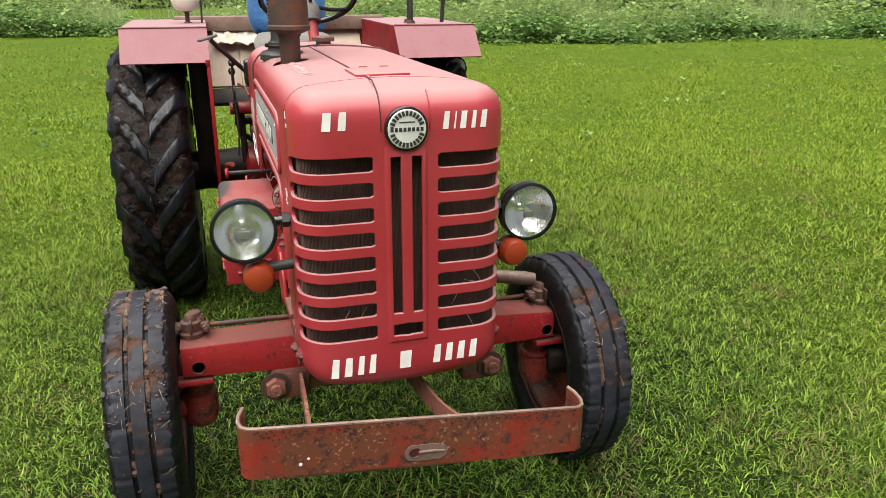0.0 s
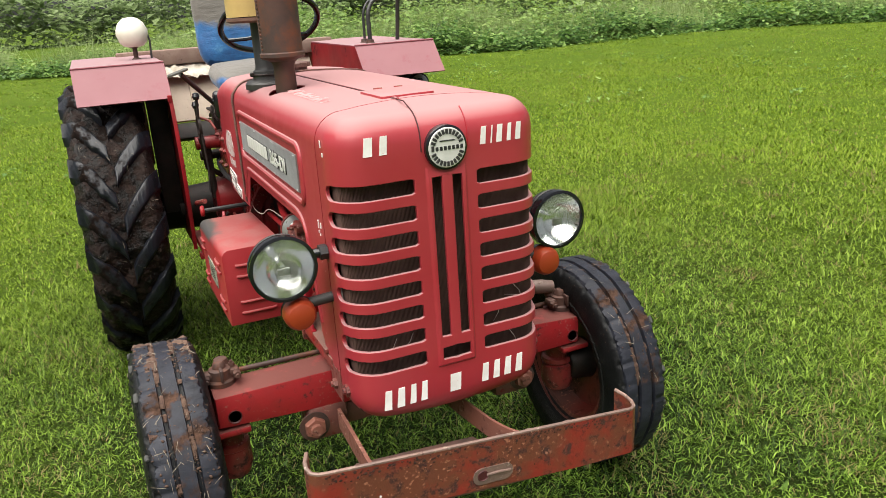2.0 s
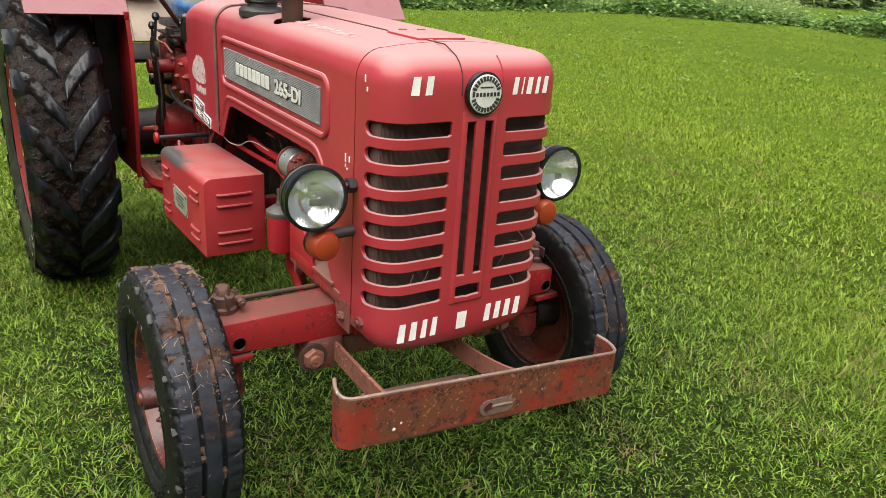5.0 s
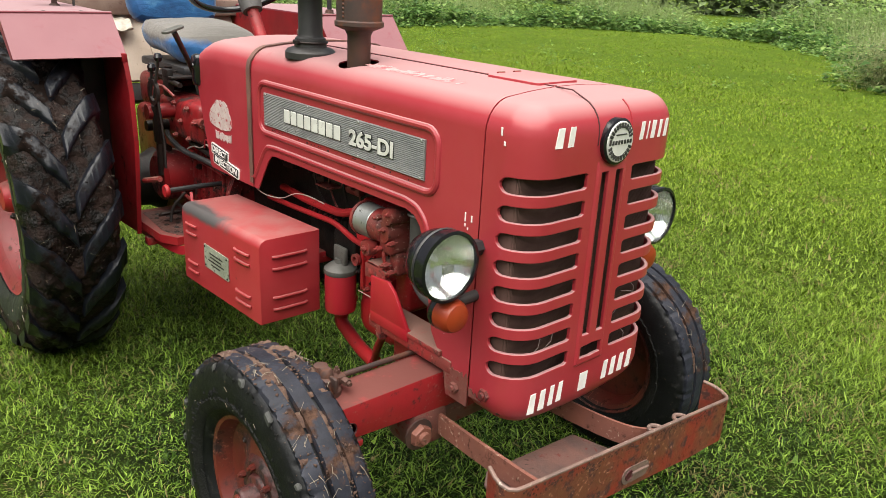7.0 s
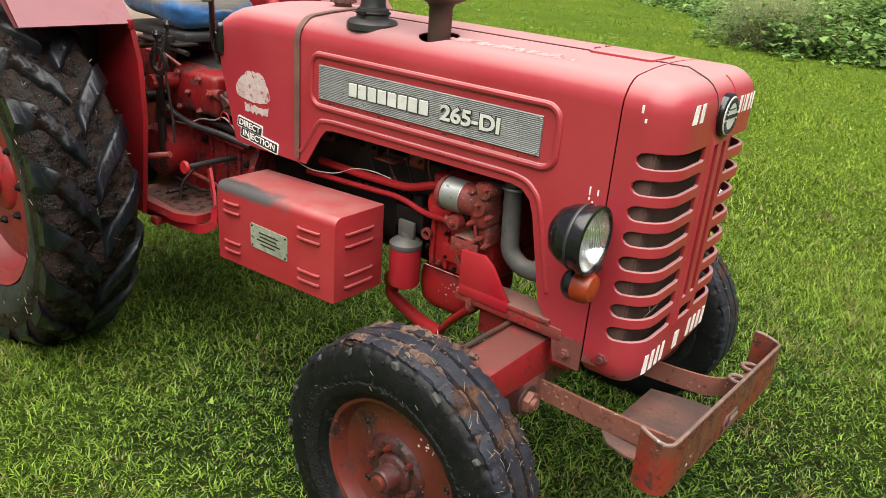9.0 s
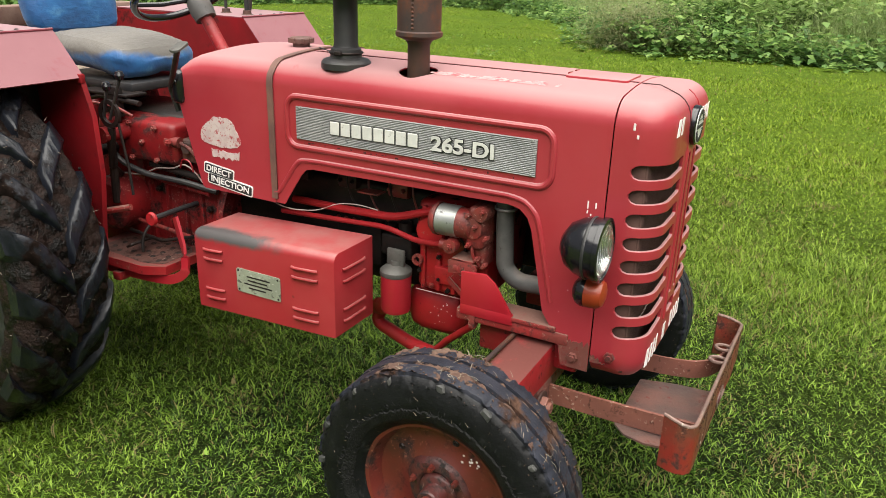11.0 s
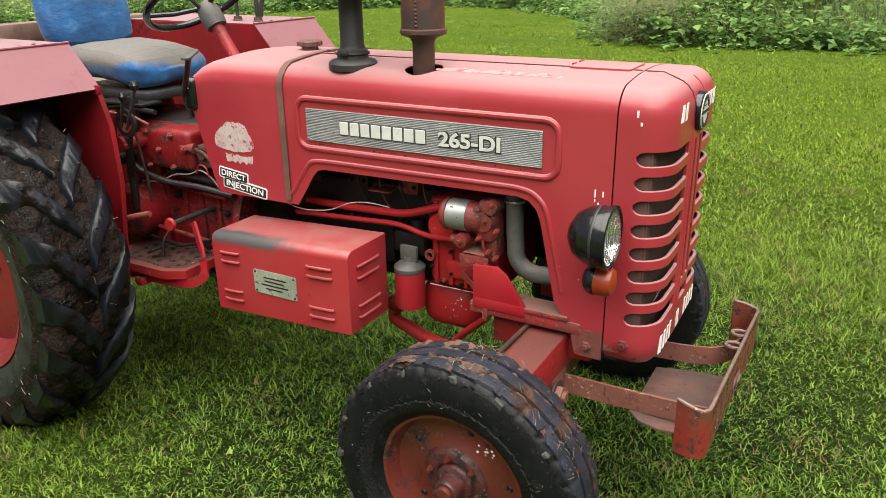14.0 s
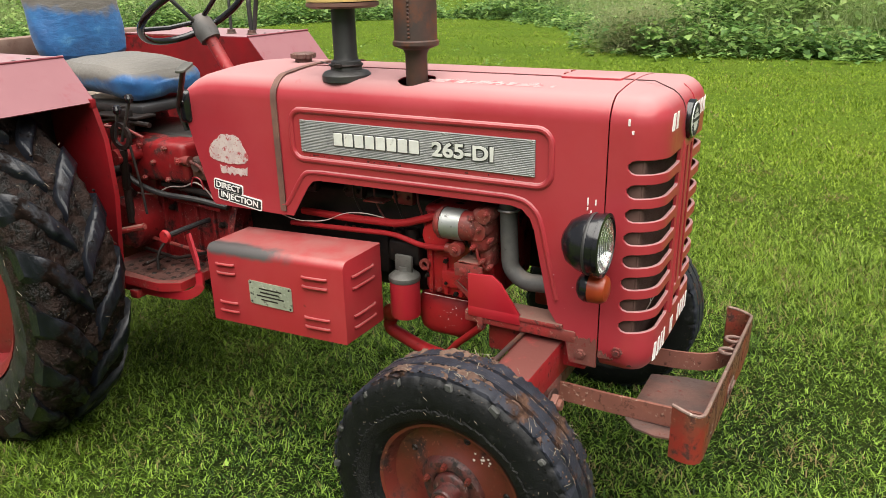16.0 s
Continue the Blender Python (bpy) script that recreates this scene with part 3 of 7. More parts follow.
def build_ground():
    ring = [-2500, -800, -250, -90, -45, -28, -18, -12, -9] + [-7 + 0.25 * i for i in range(73)] + [12.5, 14, 16, 18, 21, 25, 32, 45, 90, 250, 800, 2500]
    n = len(ring)
    verts = [(x, y, swell(x, y) if max(abs(x), abs(y)) < 60 else 0.0) for y in ring for x in ring]
    faces = [(j * n + i, j * n + i + 1, (j + 1) * n + i + 1, (j + 1) * n + i) for j in range(n - 1) for i in range(n - 1)]
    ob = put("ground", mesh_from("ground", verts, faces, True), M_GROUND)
    tagged(ob, "wide green turf field, slightly uneven, coloured darker near the tractor", "ground", kind="structure")


build_ground()


# ---- tractor ----
tractor = new("tractor")
tractor.empty_display_size = 0.2
tagged(tractor, "red farm tractor with muddy tyres, standing on the grass", "tractor")


def punch(ob, bm):
    """Cuts the closed form bm out of ob for good."""
    cut = put("cut", bm, M_SEAM)
    md = ob.modifiers.new("hole", "BOOLEAN")
    md.object, md.operation, md.solver = cut, "DIFFERENCE", "EXACT"
    dg = bpy.context.evaluated_depsgraph_get()
    dg.update()
    me = bpy.data.meshes.new_from_object(ob.evaluated_get(dg))
    ob.modifiers.clear()
    ob.data = me
    bpy.data.objects.remove(cut)


# hood: half width, side top, shoulder radius, crown
HW, ZS, SR = 0.28, 1.215, 0.075
YF, YSEAM, YSTRAP, YREAR = -0.310, -0.165, 0.952, 1.385


def crown(x):
    k = min(1.0, abs(x) / (HW - SR))
    return ZS + SR + 0.014 * (1 - k * k)


def hood_profile(drop=0.0):
    """The cross-section from the near shoulder over the top to the far one."""
    half = []
    for k in range(9):
        a = radians(90 * k / 8)
        half.append((-HW + SR * (1 - math.cos(a)), ZS + SR * math.sin(a)))
    half += [(x, crown(x)) for x in (-0.15, -0.10, -0.05)]
    pts = half + [(0.0, crown(0))] + [(-x, z) for x, z in reversed(half)]
    return [(x, min(z, z - drop * (z - ZS + 0.02) / (SR + 0.02)) if drop else z) for x, z in pts]


def hood_skin(ys, drops, outline):
    """Top skin over the stations ys and two side sheets that follow outline (y, z) below the shoulder."""
    prof = [hood_profile(d) for d in drops]
    n = len(prof[0])
    verts = [(x, y, z) for y, p in zip(ys, prof) for x, z in p]
    faces = [(i * n + q, i * n + q + 1, (i + 1) * n + q + 1, (i + 1) * n + q) for i in range(len(ys) - 1) for q in range(n - 1)]
    for side in (-1, 1):
        q = 0 if side < 0 else n - 1
        top = [verts[i * n + q] for i in range(len(ys))]
        low = [(side * HW, y, z) for y, z in outline]
        base = len(verts)
        loop = top + low
        verts += loop
        f = tuple(range(base, base + len(loop)))
        faces.append(f if side < 0 else f[::-1])
    bm = mesh_from("hood", verts, faces)
    bmesh.ops.remove_doubles(bm, verts=bm.verts[:], dist=1e-4)
    bmesh.ops.recalc_face_normals(bm, faces=bm.faces[:])
    if max(bm.faces, key=lambda f: f.calc_center_median().z).normal.z < 0:
        bmesh.ops.reverse_faces(bm, faces=bm.faces[:])
    return bm


# the engine opening in the side sheets
CUT = [(0.915, 0.826), (0.842, 0.935), (0.82, 0.957), (0.79, 0.962), (0.11, 0.966), (0.075, 0.958), (0.050, 0.935), (0.036, 0.90), (-0.014, 0.665)]


def build_hood():
    ys = [YSEAM + 0.0018] + [YSEAM + (YSTRAP - YSEAM) * k / 12 for k in range(1, 12)] + [YSTRAP - 0.001]
    low = [(YSTRAP - 0.001, 0.826)] + CUT + [(-0.050, 0.612), (-0.066, 0.588), (-0.082, 0.514), (YSEAM + 0.0018, 0.512)]
    bm = hood_skin(ys, [0] * len(ys), low)
    # round hole in the top for the exhaust
    hood = part("hood", bm, M_REDTOP, tractor, "faded red sheet-metal hood", smooth_angle=28)
    solidify(hood, 0.004)
    for side in (-1, 1):
        x = side * (HW - 0.002)
        off = [(0.955, 0.862), (0.935, 0.866), (0.868, 0.962), (0.845, 0.985), (0.79, 0.990), (0.11, 0.992), (0.06, 0.983), (0.025, 0.950), (0.012, 0.91), (-0.036, 0.70)]
        part("pressed_bead", tube([(x, a, b) for a, b in off], 0.0085, 10, 0.02), M_REDTOP, hood)
        rr = round_rect(-0.010, 0.888, 1.030, 1.190, 0.04)
        part("panel_bead", tube([(x, a, b) for a, b in rr], 0.0105, 10, closed=True), M_REDTOP, hood)
        # ribbed name plate
        zz, yy = [], (0.036, 0.850)
        n = 21
        for k in range(n * 2 + 1):
            zz.append((1.056 + 0.104 * k / (2 * n), 0.0058 if k % 2 else 0.0034))
        vs = [(side * (HW + d), y, z) for y in yy for z, d in zz] + [(side * (HW - 0.001), y, z) for y in yy for z in (zz[0][0], zz[-1][0])]
        c = len(zz)
        fs = [(q, q + 1, c + q + 1, c + q) for q in range(c - 1)]
        b = 2 * c
        fs += [(0, c, b + 2, b), (c - 1, b + 1, b + 3, 2 * c - 1), tuple(range(c)) + (b + 1, b), tuple(range(2 * c - 1, c - 1, -1)) + (b + 2, b + 3)]
        bm = mesh_from("plate", vs, fs)
        bmesh.ops.recalc_face_normals(bm, faces=bm.faces[:])
        plate = part("name_plate", bm, M_NAMEPLATE, hood, "ribbed aluminium name plate", smooth_angle=5)
        wid = 0.716 - 0.398
        for k in range(8):
            a = 0.716 - wid * k / 8 if side < 0 else 0.398 + wid * k / 8
            a1 = a - wid / 8 * 0.84 if side < 0 else a + wid / 8 * 0.84
            lo, hi = min(a, a1), max(a, a1)
            dots.setdefault(side, []).append((lo, hi))
        for lo, hi in dots[side]:
            part("raised_bar", box(*sorted((side * (HW + 0.005), side * (HW + 0.0085))), lo, hi, 1.087, 1.128, 0.003, 1), M_SILVER, hood, "plain pale raised bar")
            part("bar_ground", box(*sorted((side * (HW + 0.004), side * (HW + 0.0068))), lo - 0.0022, hi + 0.0022, 1.0845, 1.1305, 0.003, 1), M_SATIN, hood)
        for thick, mat, dd, nm, bo in ((0.0, M_SILVER, 0.0085, "model_letters", 0.030), (0.0, M_SATIN, 0.0068, "letter_edge", 0.075)):
            letters(nm, "265-DI", 0.058, mat, hood, Matrix.Translation((side * (HW + dd), 0.258, 1.1065)) @ Euler((radians(90), 0, radians(-90 if side < 0 else 90))).to_matrix().to_4x4() @ Matrix.Diagonal((1, 1.0 + thick * 22, 1, 1)), 0.0008, 0.2, bold=bo)
        for a in (0.05, 0.32, 0.58, 0.836):
            for z in (1.0605, 1.1555):
                part("plate_rivet", lathe([(0, side * 0.0085), (0.003, side * 0.008), (0.004, side * 0.0055)], 8, "x", (side * HW, a, z)), M_STEEL, plate)
    # hinge seam along the top and the split at the nose
    for x in (-0.062,):
        part("hinge_seam", tube([(x, y, crown(x) + 0.0003) for y in (YSEAM + 0.004, 0.2, 0.5, 0.8, YSTRAP - 0.01)], 0, flat=(0.0025, 0.0014)), M_SEAM, hood)
        part("hinge_edge", tube([(x + 0.007, y, crown(x) + 0.001) for y in (YSEAM + 0.004, 0.2, 0.5, 0.8, YSTRAP - 0.01)], 0, flat=(0.0045, 0.0014)), M_REDTOP, hood)
    # radiator-cap lid
    lid = slab(round_rect(-0.085, 0.062, -0.135, 0.045, 0.012), "z", crown(0) - 0.010, crown(0) + 0.006, 0.002)
    for v in lid.verts:
        v.co.z += crown(v.co.x) - crown(0)
    part("cap_lid", lid, M_REDTOP, hood, "hinged lid over the radiator cap")
    for x in (-0.03, 0.03):
        part("lid_hinge", lathe([(0, -0.012), (0.004, -0.012), (0.004, 0.012), (0, 0.012)], 8, "x", (x, 0.047, crown(0) + 0.004)), M_DUSTY, hood)
    # streak of rubbed, chalky paint along the near shoulder
    vs, fs, n = [], [], 34
    for k in range(n + 1):
        y = 0.02 + 0.40 * k / n
        for q in range(5):
            x = -0.208 + 0.010 * q + 0.010 * noise.noise(Vector((y * 14, q * 0.6, 2))) + (0.012 * noise.noise(Vector((y * 40, q, 5))) if q in (0, 4) else 0)
            x = max(-0.204, x)
            vs.append((x, y, crown(x) + 0.0006))
    fs = [(k * 5 + q, k * 5 + q + 1, k * 5 + 6 + q, k * 5 + 5 + q) for k in range(n) for q in range(4) if noise.noise(Vector((k * 0.31, q * 0.9, 8))) > -0.22 and (2 < k < n - 2 or q in (1, 2))]
    part("rubbed_streak", mesh_from("streak", vs, fs), M_CHALK, hood, "pale rubbed streak in the paint")
    punch(hood, lathe([(0, -0.1), (0.058, -0.1), (0.058, 0.1), (0, 0.1)], 28, "z", (-0.186, 0.463, crown(-0.186))))
    return hood


dots = {}
hood = build_hood()


def build_cowl():
    """The tank cowl behind the strap, rounded down at its rear edge, with a dash panel closing it."""
    ys = [YSTRAP + 0.001, 1.05, 1.15, 1.22]
    drops = [0, 0, 0, 0]
    for k in range(1, 7):
        a = radians(90 * k / 6)
        ys.append(1.22 + 0.158 * math.sin(a))
        drops.append(0.088 * (1 - math.cos(a)))
    low = [(1.379, 1.19), (1.362, 1.115), (1.330, 0.990), (1.285, 0.832), (1.272, 0.824), (YSTRAP + 0.001, 0.824)]
    cowl = part("tank_cowl", hood_skin(ys, drops, low), M_REDTOP, tractor, "red fuel-tank cowl with a rounded rear edge", smooth_angle=28)
    solidify(cowl, 0.004)
    dash = [(-0.274, 1.20), (-0.22, 1.216), (0.22, 1.216), (0.274, 1.20), (0.274, 0.83), (-0.274, 0.83)]
    bm = slab(dash, "y", 1.355, 1.362)
    for v in bm.verts:
        v.co.y -= max(0.0, 1.115 - v.co.z) * 0.27
    part("dash_panel", bm, M_CHASSIS, cowl)
    part("dash_switch", join(lathe([(0, 0.035), (0.028, 0.034), (0.038, 0.02), (0.04, 0.0)], 20, "y", (-0.235, 1.362, 1.165)), box(-0.296, -0.255, 1.335, 1.388, 1.112, 1.228, 0.018, 3), lathe([(0, -0.302), (0.010, -0.300), (0.012, -0.294)], 12, "x", (0, 1.362, 1.185))), M_BLACK, cowl, "black dash switch housing")
    for k, (x, z) in enumerate(((-0.10, 1.12), (0.02, 1.13), (0.14, 1.12))):
        part("gauge", lathe([(0, 0.012), (0.036, 0.012), (0.042, 0.008), (0.043, 0.0)], 20, "y", (x, 1.362, z)), M_BLACK, cowl)
    # filler cap
    part("filler_cap", join(lathe([(0, 0.032), (0.036, 0.032), (0.040, 0.027), (0.040, 0.013), (0.030, 0.012), (0.030, -0.01)], 24, "z", (0.01, 1.053, crown(0))),
                            *[box(0.01 + 0.04 * math.cos(a) - 0.005, 0.01 + 0.04 * math.cos(a) + 0.005, 1.053 + 0.04 * math.sin(a) - 0.005, 1.053 + 0.04 * math.sin(a) + 0.005, crown(0) + 0.013, crown(0) + 0.03, 0.002, 1) for a in [k * math.pi / 4 for k in range(8)]]),
         M_STRAP, cowl, "ribbed brown filler cap")
    # worn sticker and the two-tier badge on both flanks
    for side in (-1, 1):
        x0, x1 = sorted((side * (HW + 0.0004), side * (HW + 0.0014)))
        rnd = random.Random(5)
        blob = []
        for k in range(40):
            a = 2 * math.pi * k / 40
            r = 1 + 0.05 * math.sin(3 * a + 1) + 0.03 * math.sin(7 * a) + rnd.uniform(-0.05, 0.05)
            blob.append((1.18 + 0.086 * r * math.cos(a), 1.000 + (0.088 if math.sin(a) > 0 else 0.018) * r * math.sin(a)))
        part("worn_sticker", slab(blob, "x", x0, x1), M_STICKER, cowl, "peeling whitish round sticker", smooth_angle=5)
        blob = [(1.10 + 0.13 * k / 12, 0.972 + rnd.uniform(-0.006, 0.006)) for k in range(13)] + [(1.225 - 0.12 * k / 12, 0.945 + rnd.uniform(-0.006, 0.006)) for k in range(13)]
        part("worn_sticker_band", slab(blob, "x", x0, x1), M_STICKER, cowl, smooth_angle=5)
        face = Euler((radians(90), 0, radians(-90 if side < 0 else 90))).to_matrix().to_4x4()
        cant = Matrix.Translation((0, 1.17, 0.872)) @ Matrix.Rotation(radians(-7 * side), 4, "X") @ Matrix.Translation((0, -1.17, -0.872))
        for word, yc, zc, w, h in (("DIRECT", 1.203, 0.891, 0.128, 0.032), ("INJECTION", 1.150, 0.858, 0.194, 0.032)):
            e0, e1 = sorted((side * (HW + 0.0005), side * (HW + (0.003 if word[0] == "D" else 0.0036))))
            f0, f1 = sorted((side * (HW + 0.0004), side * (HW + (0.0036 if word[0] == "D" else 0.0042))))
            part("badge_edge", slab(round_rect(yc - w / 2 - 0.004, yc + w / 2 + 0.004, zc - h / 2 - 0.004, zc + h / 2 + 0.004, 0.006, 3), "x", e0, e1), M_WHITE, cowl, m=cant)
            part("badge", slab(round_rect(yc - w / 2, yc + w / 2, zc - h / 2, zc + h / 2, 0.005, 3), "x", f0, f1), M_SATIN, cowl, "black enamel badge with white letters", cant)
            letters("badge_letters", word, 0.030, M_WHITE, cowl, cant @ Matrix.Translation((side * (HW + 0.0046), yc, zc)) @ face, 0.0006, w * 0.88)
    # steel strap over the joint
    prof = [(-HW, 0.84), (-HW, 1.0)] + hood_profile() + [(HW, 1.0), (HW, 0.84)]
    vs, fs = [], []
    for x, z in prof:
        d = Vector((x / HW if abs(x) > HW - 0.002 else 0.0, 0, 0)) if z < ZS else Vector((x * 0.0, 0, 1))
        k = 0.004
        nx = (x / (HW + 0.0)) * k if z < ZS + 0.04 else 0.0
        nz = k if z > ZS + 0.02 else 0.0
        vs += [(x + nx, YSTRAP - 0.012, z + nz), (x + nx, YSTRAP + 0.012, z + nz)]
    fs = [(2 * i, 2 * i + 1, 2 * i + 3, 2 * i + 2) for i in range(len(prof) - 1)]
    st = part("tank_strap", mesh_from("strap", vs, fs), M_STRAP, tractor, "dull brown steel strap round the tank cowl", smooth_angle=40)
    md = st.modifiers.new("thickness", "SOLIDIFY")
    md.thickness, md.offset = 0.004, 0.0
    return cowl


cowl = build_cowl()

# ---- nose with the slotted grille ----
SLOT_Z = [0.656 + 0.0647 * k for k in range(8)]
SLOT_H = 0.0185
RC = 0.09


def build_nose():
    cols = []
    for y in (YSEAM - 0.001, -0.195):
        cols.append(("side", y))
    for a in (0, 6, 14, 30, 45, 60, 75, 90):
        cols.append(("arc", a))
    for x in (-0.15, -0.115, -0.092, -0.084, -0.0545, -0.0495, -0.040, -0.0145):
        cols.append(("front", x))
    full = cols + [("front", 0.0)] + [("m" + k, v) for k, v in reversed(cols)]

    def plan(c, inset):
        k, v = c
        s = 1
        if k[0] == "m":
            k, s = k[1:], -1
        if k == "side":
            x, y = -HW + inset, v
        elif k == "arc":
            r = max(RC - inset, 0.002)
            a = radians(v)
            x, y = -HW + RC - r * math.cos(a), YF + RC - r * math.sin(a)
        else:
            x, y = v, YF + inset
        return s * x, y

    rows = [("b", 0.0), ("b", 0.25), ("b", 0.55), ("b", 1.0), ("z", 0.585), ("z", 0.6195), ("z", 0.6245)]
    for i, z in enumerate(SLOT_Z):
        rows += [("lo", i), ("hi", i)]
    rows += [("z", 1.150), ("z", 1.18), ("z", ZS)] + [("top", a) for a in (15, 30, 45, 60, 75, 90)]
    fit_end = {("arc", 0): 0.30, ("arc", 6): 0.80, ("front", -0.084): 0.80, ("front", -0.0495): 1, ("front", -0.040): 0.85, ("front", -0.0145): 0.9}
    verts, idx = [], {}
    for ri, (rk, rv) in enumerate(rows):
        for ci, c in enumerate(full):
            key = (c[0].lstrip("m") if c[0] != "m" else c[0], c[1])
            x0, _ = plan(c, 0)
            front = key[0] == "front"
            inset = 0.0
            if rk == "b":
                zb = 0.487 + 0.012 * (x0 / 0.19) ** 2 if front else (0.500 + 0.012 * (1 - key[1] / 90) if key[0] == "arc" else 0.512)
                z = zb + 0.055 * rv
                inset = 0.030 * (1 - rv) ** 2
            elif rk == "z":
                z = rv
            elif rk in ("lo", "hi"):
                f = fit_end.get(key, 1.0)
                z = SLOT_Z[rv] + (SLOT_H if rk == "hi" else -SLOT_H) * f
            else:
                a = radians(rv)
                inset, z = SR * (1 - math.cos(a)), ZS + SR * math.sin(a)
            x, y = plan(c, inset)
            if front and abs(key[1]) <= 0.0496 and 0.62 < z < 1.145 and not (rk == "z" and rv == 0.6195):
                y -= 0.006
            idx[ri, ci] = len(verts)
            verts.append((x, y, z))

    def opening(ri, ci):
        rk, rv = rows[ri]
        a, b = full[ci], full[ci + 1]
        ka, kb = (a[0].replace("m", "", 1) if a[0][0] == "m" else a[0]), (b[0].replace("m", "", 1) if b[0][0] == "m" else b[0])
        lo_x = [abs(plan(q, 0)[0]) for q in (a, b)]
        if rk == "lo":
            if "side" not in (ka, kb) and min(lo_x) >= 0.0839:
                return True
            if rv == 0 and max(lo_x) <= 0.0401:
                return True
        if rk in ("lo", "hi") and max(lo_x) <= 0.0401 and min(lo_x) >= 0.0144:
            if (rk == "lo" and rv >= 1) or (rk == "hi" and 1 <= rv < 7):
                return True
        return False

    faces = []
    for ri in range(len(rows) - 1):
        for ci in range(len(full) - 1):
            if not opening(ri, ci):
                faces.append((idx[ri, ci], idx[ri, ci + 1], idx[ri + 1, ci + 1], idx[ri + 1, ci]))
    # crown over the top, row by row from the front edge back to the seam
    last, nl = len(rows) - 1, 10
    nr = len(full) - nl
    prev = [idx[last, ci] for ci in range(nl - 1, nr + 1)]
    edge = [verts[i][0] for i in prev]
    for c in range(nl - 2, -1, -1):
        l, r = idx[last, c], idx[last, len(full) - 1 - c]
        xl, y, z = verts[l]
        cur = [l]
        for x in edge[1:-1]:
            xk = x * xl / edge[0]
            cur.append(len(verts))
            verts.append((xk, y, z + (crown(xk) - z) * min(1.0, max(0.0, (y - YF - SR) / 0.069))))
        cur.append(r)
        for q in range(len(cur) - 1):
            faces.append((prev[q], prev[q + 1], cur[q + 1], cur[q]))
        prev = cur
    bm = mesh_from("nose", verts, faces)
    bmesh.ops.remove_doubles(bm, verts=bm.verts[:], dist=1e-4)
    bmesh.ops.dissolve_degenerate(bm, edges=bm.edges[:], dist=1e-5)
    bmesh.ops.recalc_face_normals(bm, faces=bm.faces[:])
    if min(bm.faces, key=lambda f: f.calc_center_median().y).normal.y > 0:
        bmesh.ops.reverse_faces(bm, faces=bm.faces[:])
    nose = part("nose_grille", bm, M_REDTOP, tractor, "red slotted nose with a raised centre strip", smooth_angle=30)
    solidify(nose, 0.011)
    bv = nose.modifiers.new("edges", "BEVEL")
    bv.width, bv.segments, bv.limit_method, bv.angle_limit = 0.0025, 2, "ANGLE", radians(50)
    bv.harden_normals = True
    # radiator behind the slots
    part("radiator_core", box(-0.262, 0.262, -0.262, -0.20, 0.522, 1.20, 0.01), M_CORE, nose, "dark dusty radiator core")
    rnd = random.Random(3)
    for k in range(6):
        x, z = rnd.choice((-1, 1)) * rnd.uniform(0.10, 0.23), rnd.uniform(0.64, 0.86)
        a = rnd.uniform(-1.2, 1.2)
        p, q = Vector((x, -0.268, z)), Vector((x + 0.05 * math.cos(a), -0.272, z + 0.05 * math.sin(a)))
        part("dry_stalk", tube([p, (p + q) / 2 + Vector((0, -0.010, 0.004)), q], 0.0011, 5), M_WIRE, nose)
    # round emblem
    em = (0.0, YF - 0.004, 1.195)
    emblem = part("emblem", lathe([(0, -0.010), (0.050, -0.010), (0.0545, -0.007), (0.055, 0.008)], 40, "y", em), M_BLACK, nose, "round black and silver emblem")
    part("emblem_face", lathe([(0, -0.0125), (0.047, -0.012), (0.049, -0.0095)], 40, "y", em), M_SILVER, emblem)
    for k in range(26):
        a = 2 * math.pi * (k + 0.5) / 26
        if abs(math.sin(a)) < 0.30:
            continue
        b = box(-0.0032, 0.0032, -0.0016, 0.0016, 0.033, 0.045, 0.0008, 1)
        part("emblem_mark", moved(b, Matrix.Translation((em[0], em[1] - 0.0128, em[2])) @ Matrix.Rotation(a - math.pi / 2, 4, "Y")), M_SATIN, emblem)
    for k in range(8):
        part("emblem_bar", box(-0.042 + 0.0108 * k, -0.0345 + 0.0108 * k, em[1] - 0.0140, em[1] - 0.0120, em[2] - 0.0055, em[2] + (0.0045 if k else 0.008), 0.001, 1), M_SATIN, emblem)
    part("emblem_bar", box(-0.020, 0.020, em[1] - 0.0140, em[1] - 0.0120, em[2] + 0.016, em[2] + 0.019, 0.001, 1), M_SATIN, emblem)
    # painted bars where the lettering stands
    for row, z0, z1, lean in (((-0.207, -0.176), (-0.168, -0.140)), 1.196, 1.240, 0.006), (((0.095, 0.118), (0.124, 0.134), (0.140, 0.164), (0.170, 0.188), (0.194, 0.218)), 1.188, 1.231, 0.006), \
            (((-0.213, -0.184), (-0.178, -0.148), (-0.142, -0.117), (-0.111, -0.085)), 0.540, 0.594, 0.007), (((-0.026, 0.016),), 0.540, 0.590, 0.003), \
            (((0.068, 0.097), (0.103, 0.131), (0.137, 0.166), (0.172, 0.201)), 0.542, 0.594, 0.007):
        for a, b in row:
            y = YF - 0.0012
            tilt = 0.022 * (a + b) / 2 if z0 < 0.7 else 0.0
            yy = 0.0
            b -= 0.18 * (b - a)
            bm = slab([(a, z0 + tilt), (b - 0.004, z0 + tilt), (b, z1 + tilt), (a + lean, z1 + tilt)], "y", y, y + 0.002)
            for v in bm.verts:
                over = abs(v.co.x) - (HW - RC)
                if over > 0:
                    v.co.y += RC - math.sqrt(max(0.0, RC * RC - over * over))
            part("painted_bar", bm, M_WHITE, nose, "hand-painted white bar", smooth_angle=5)
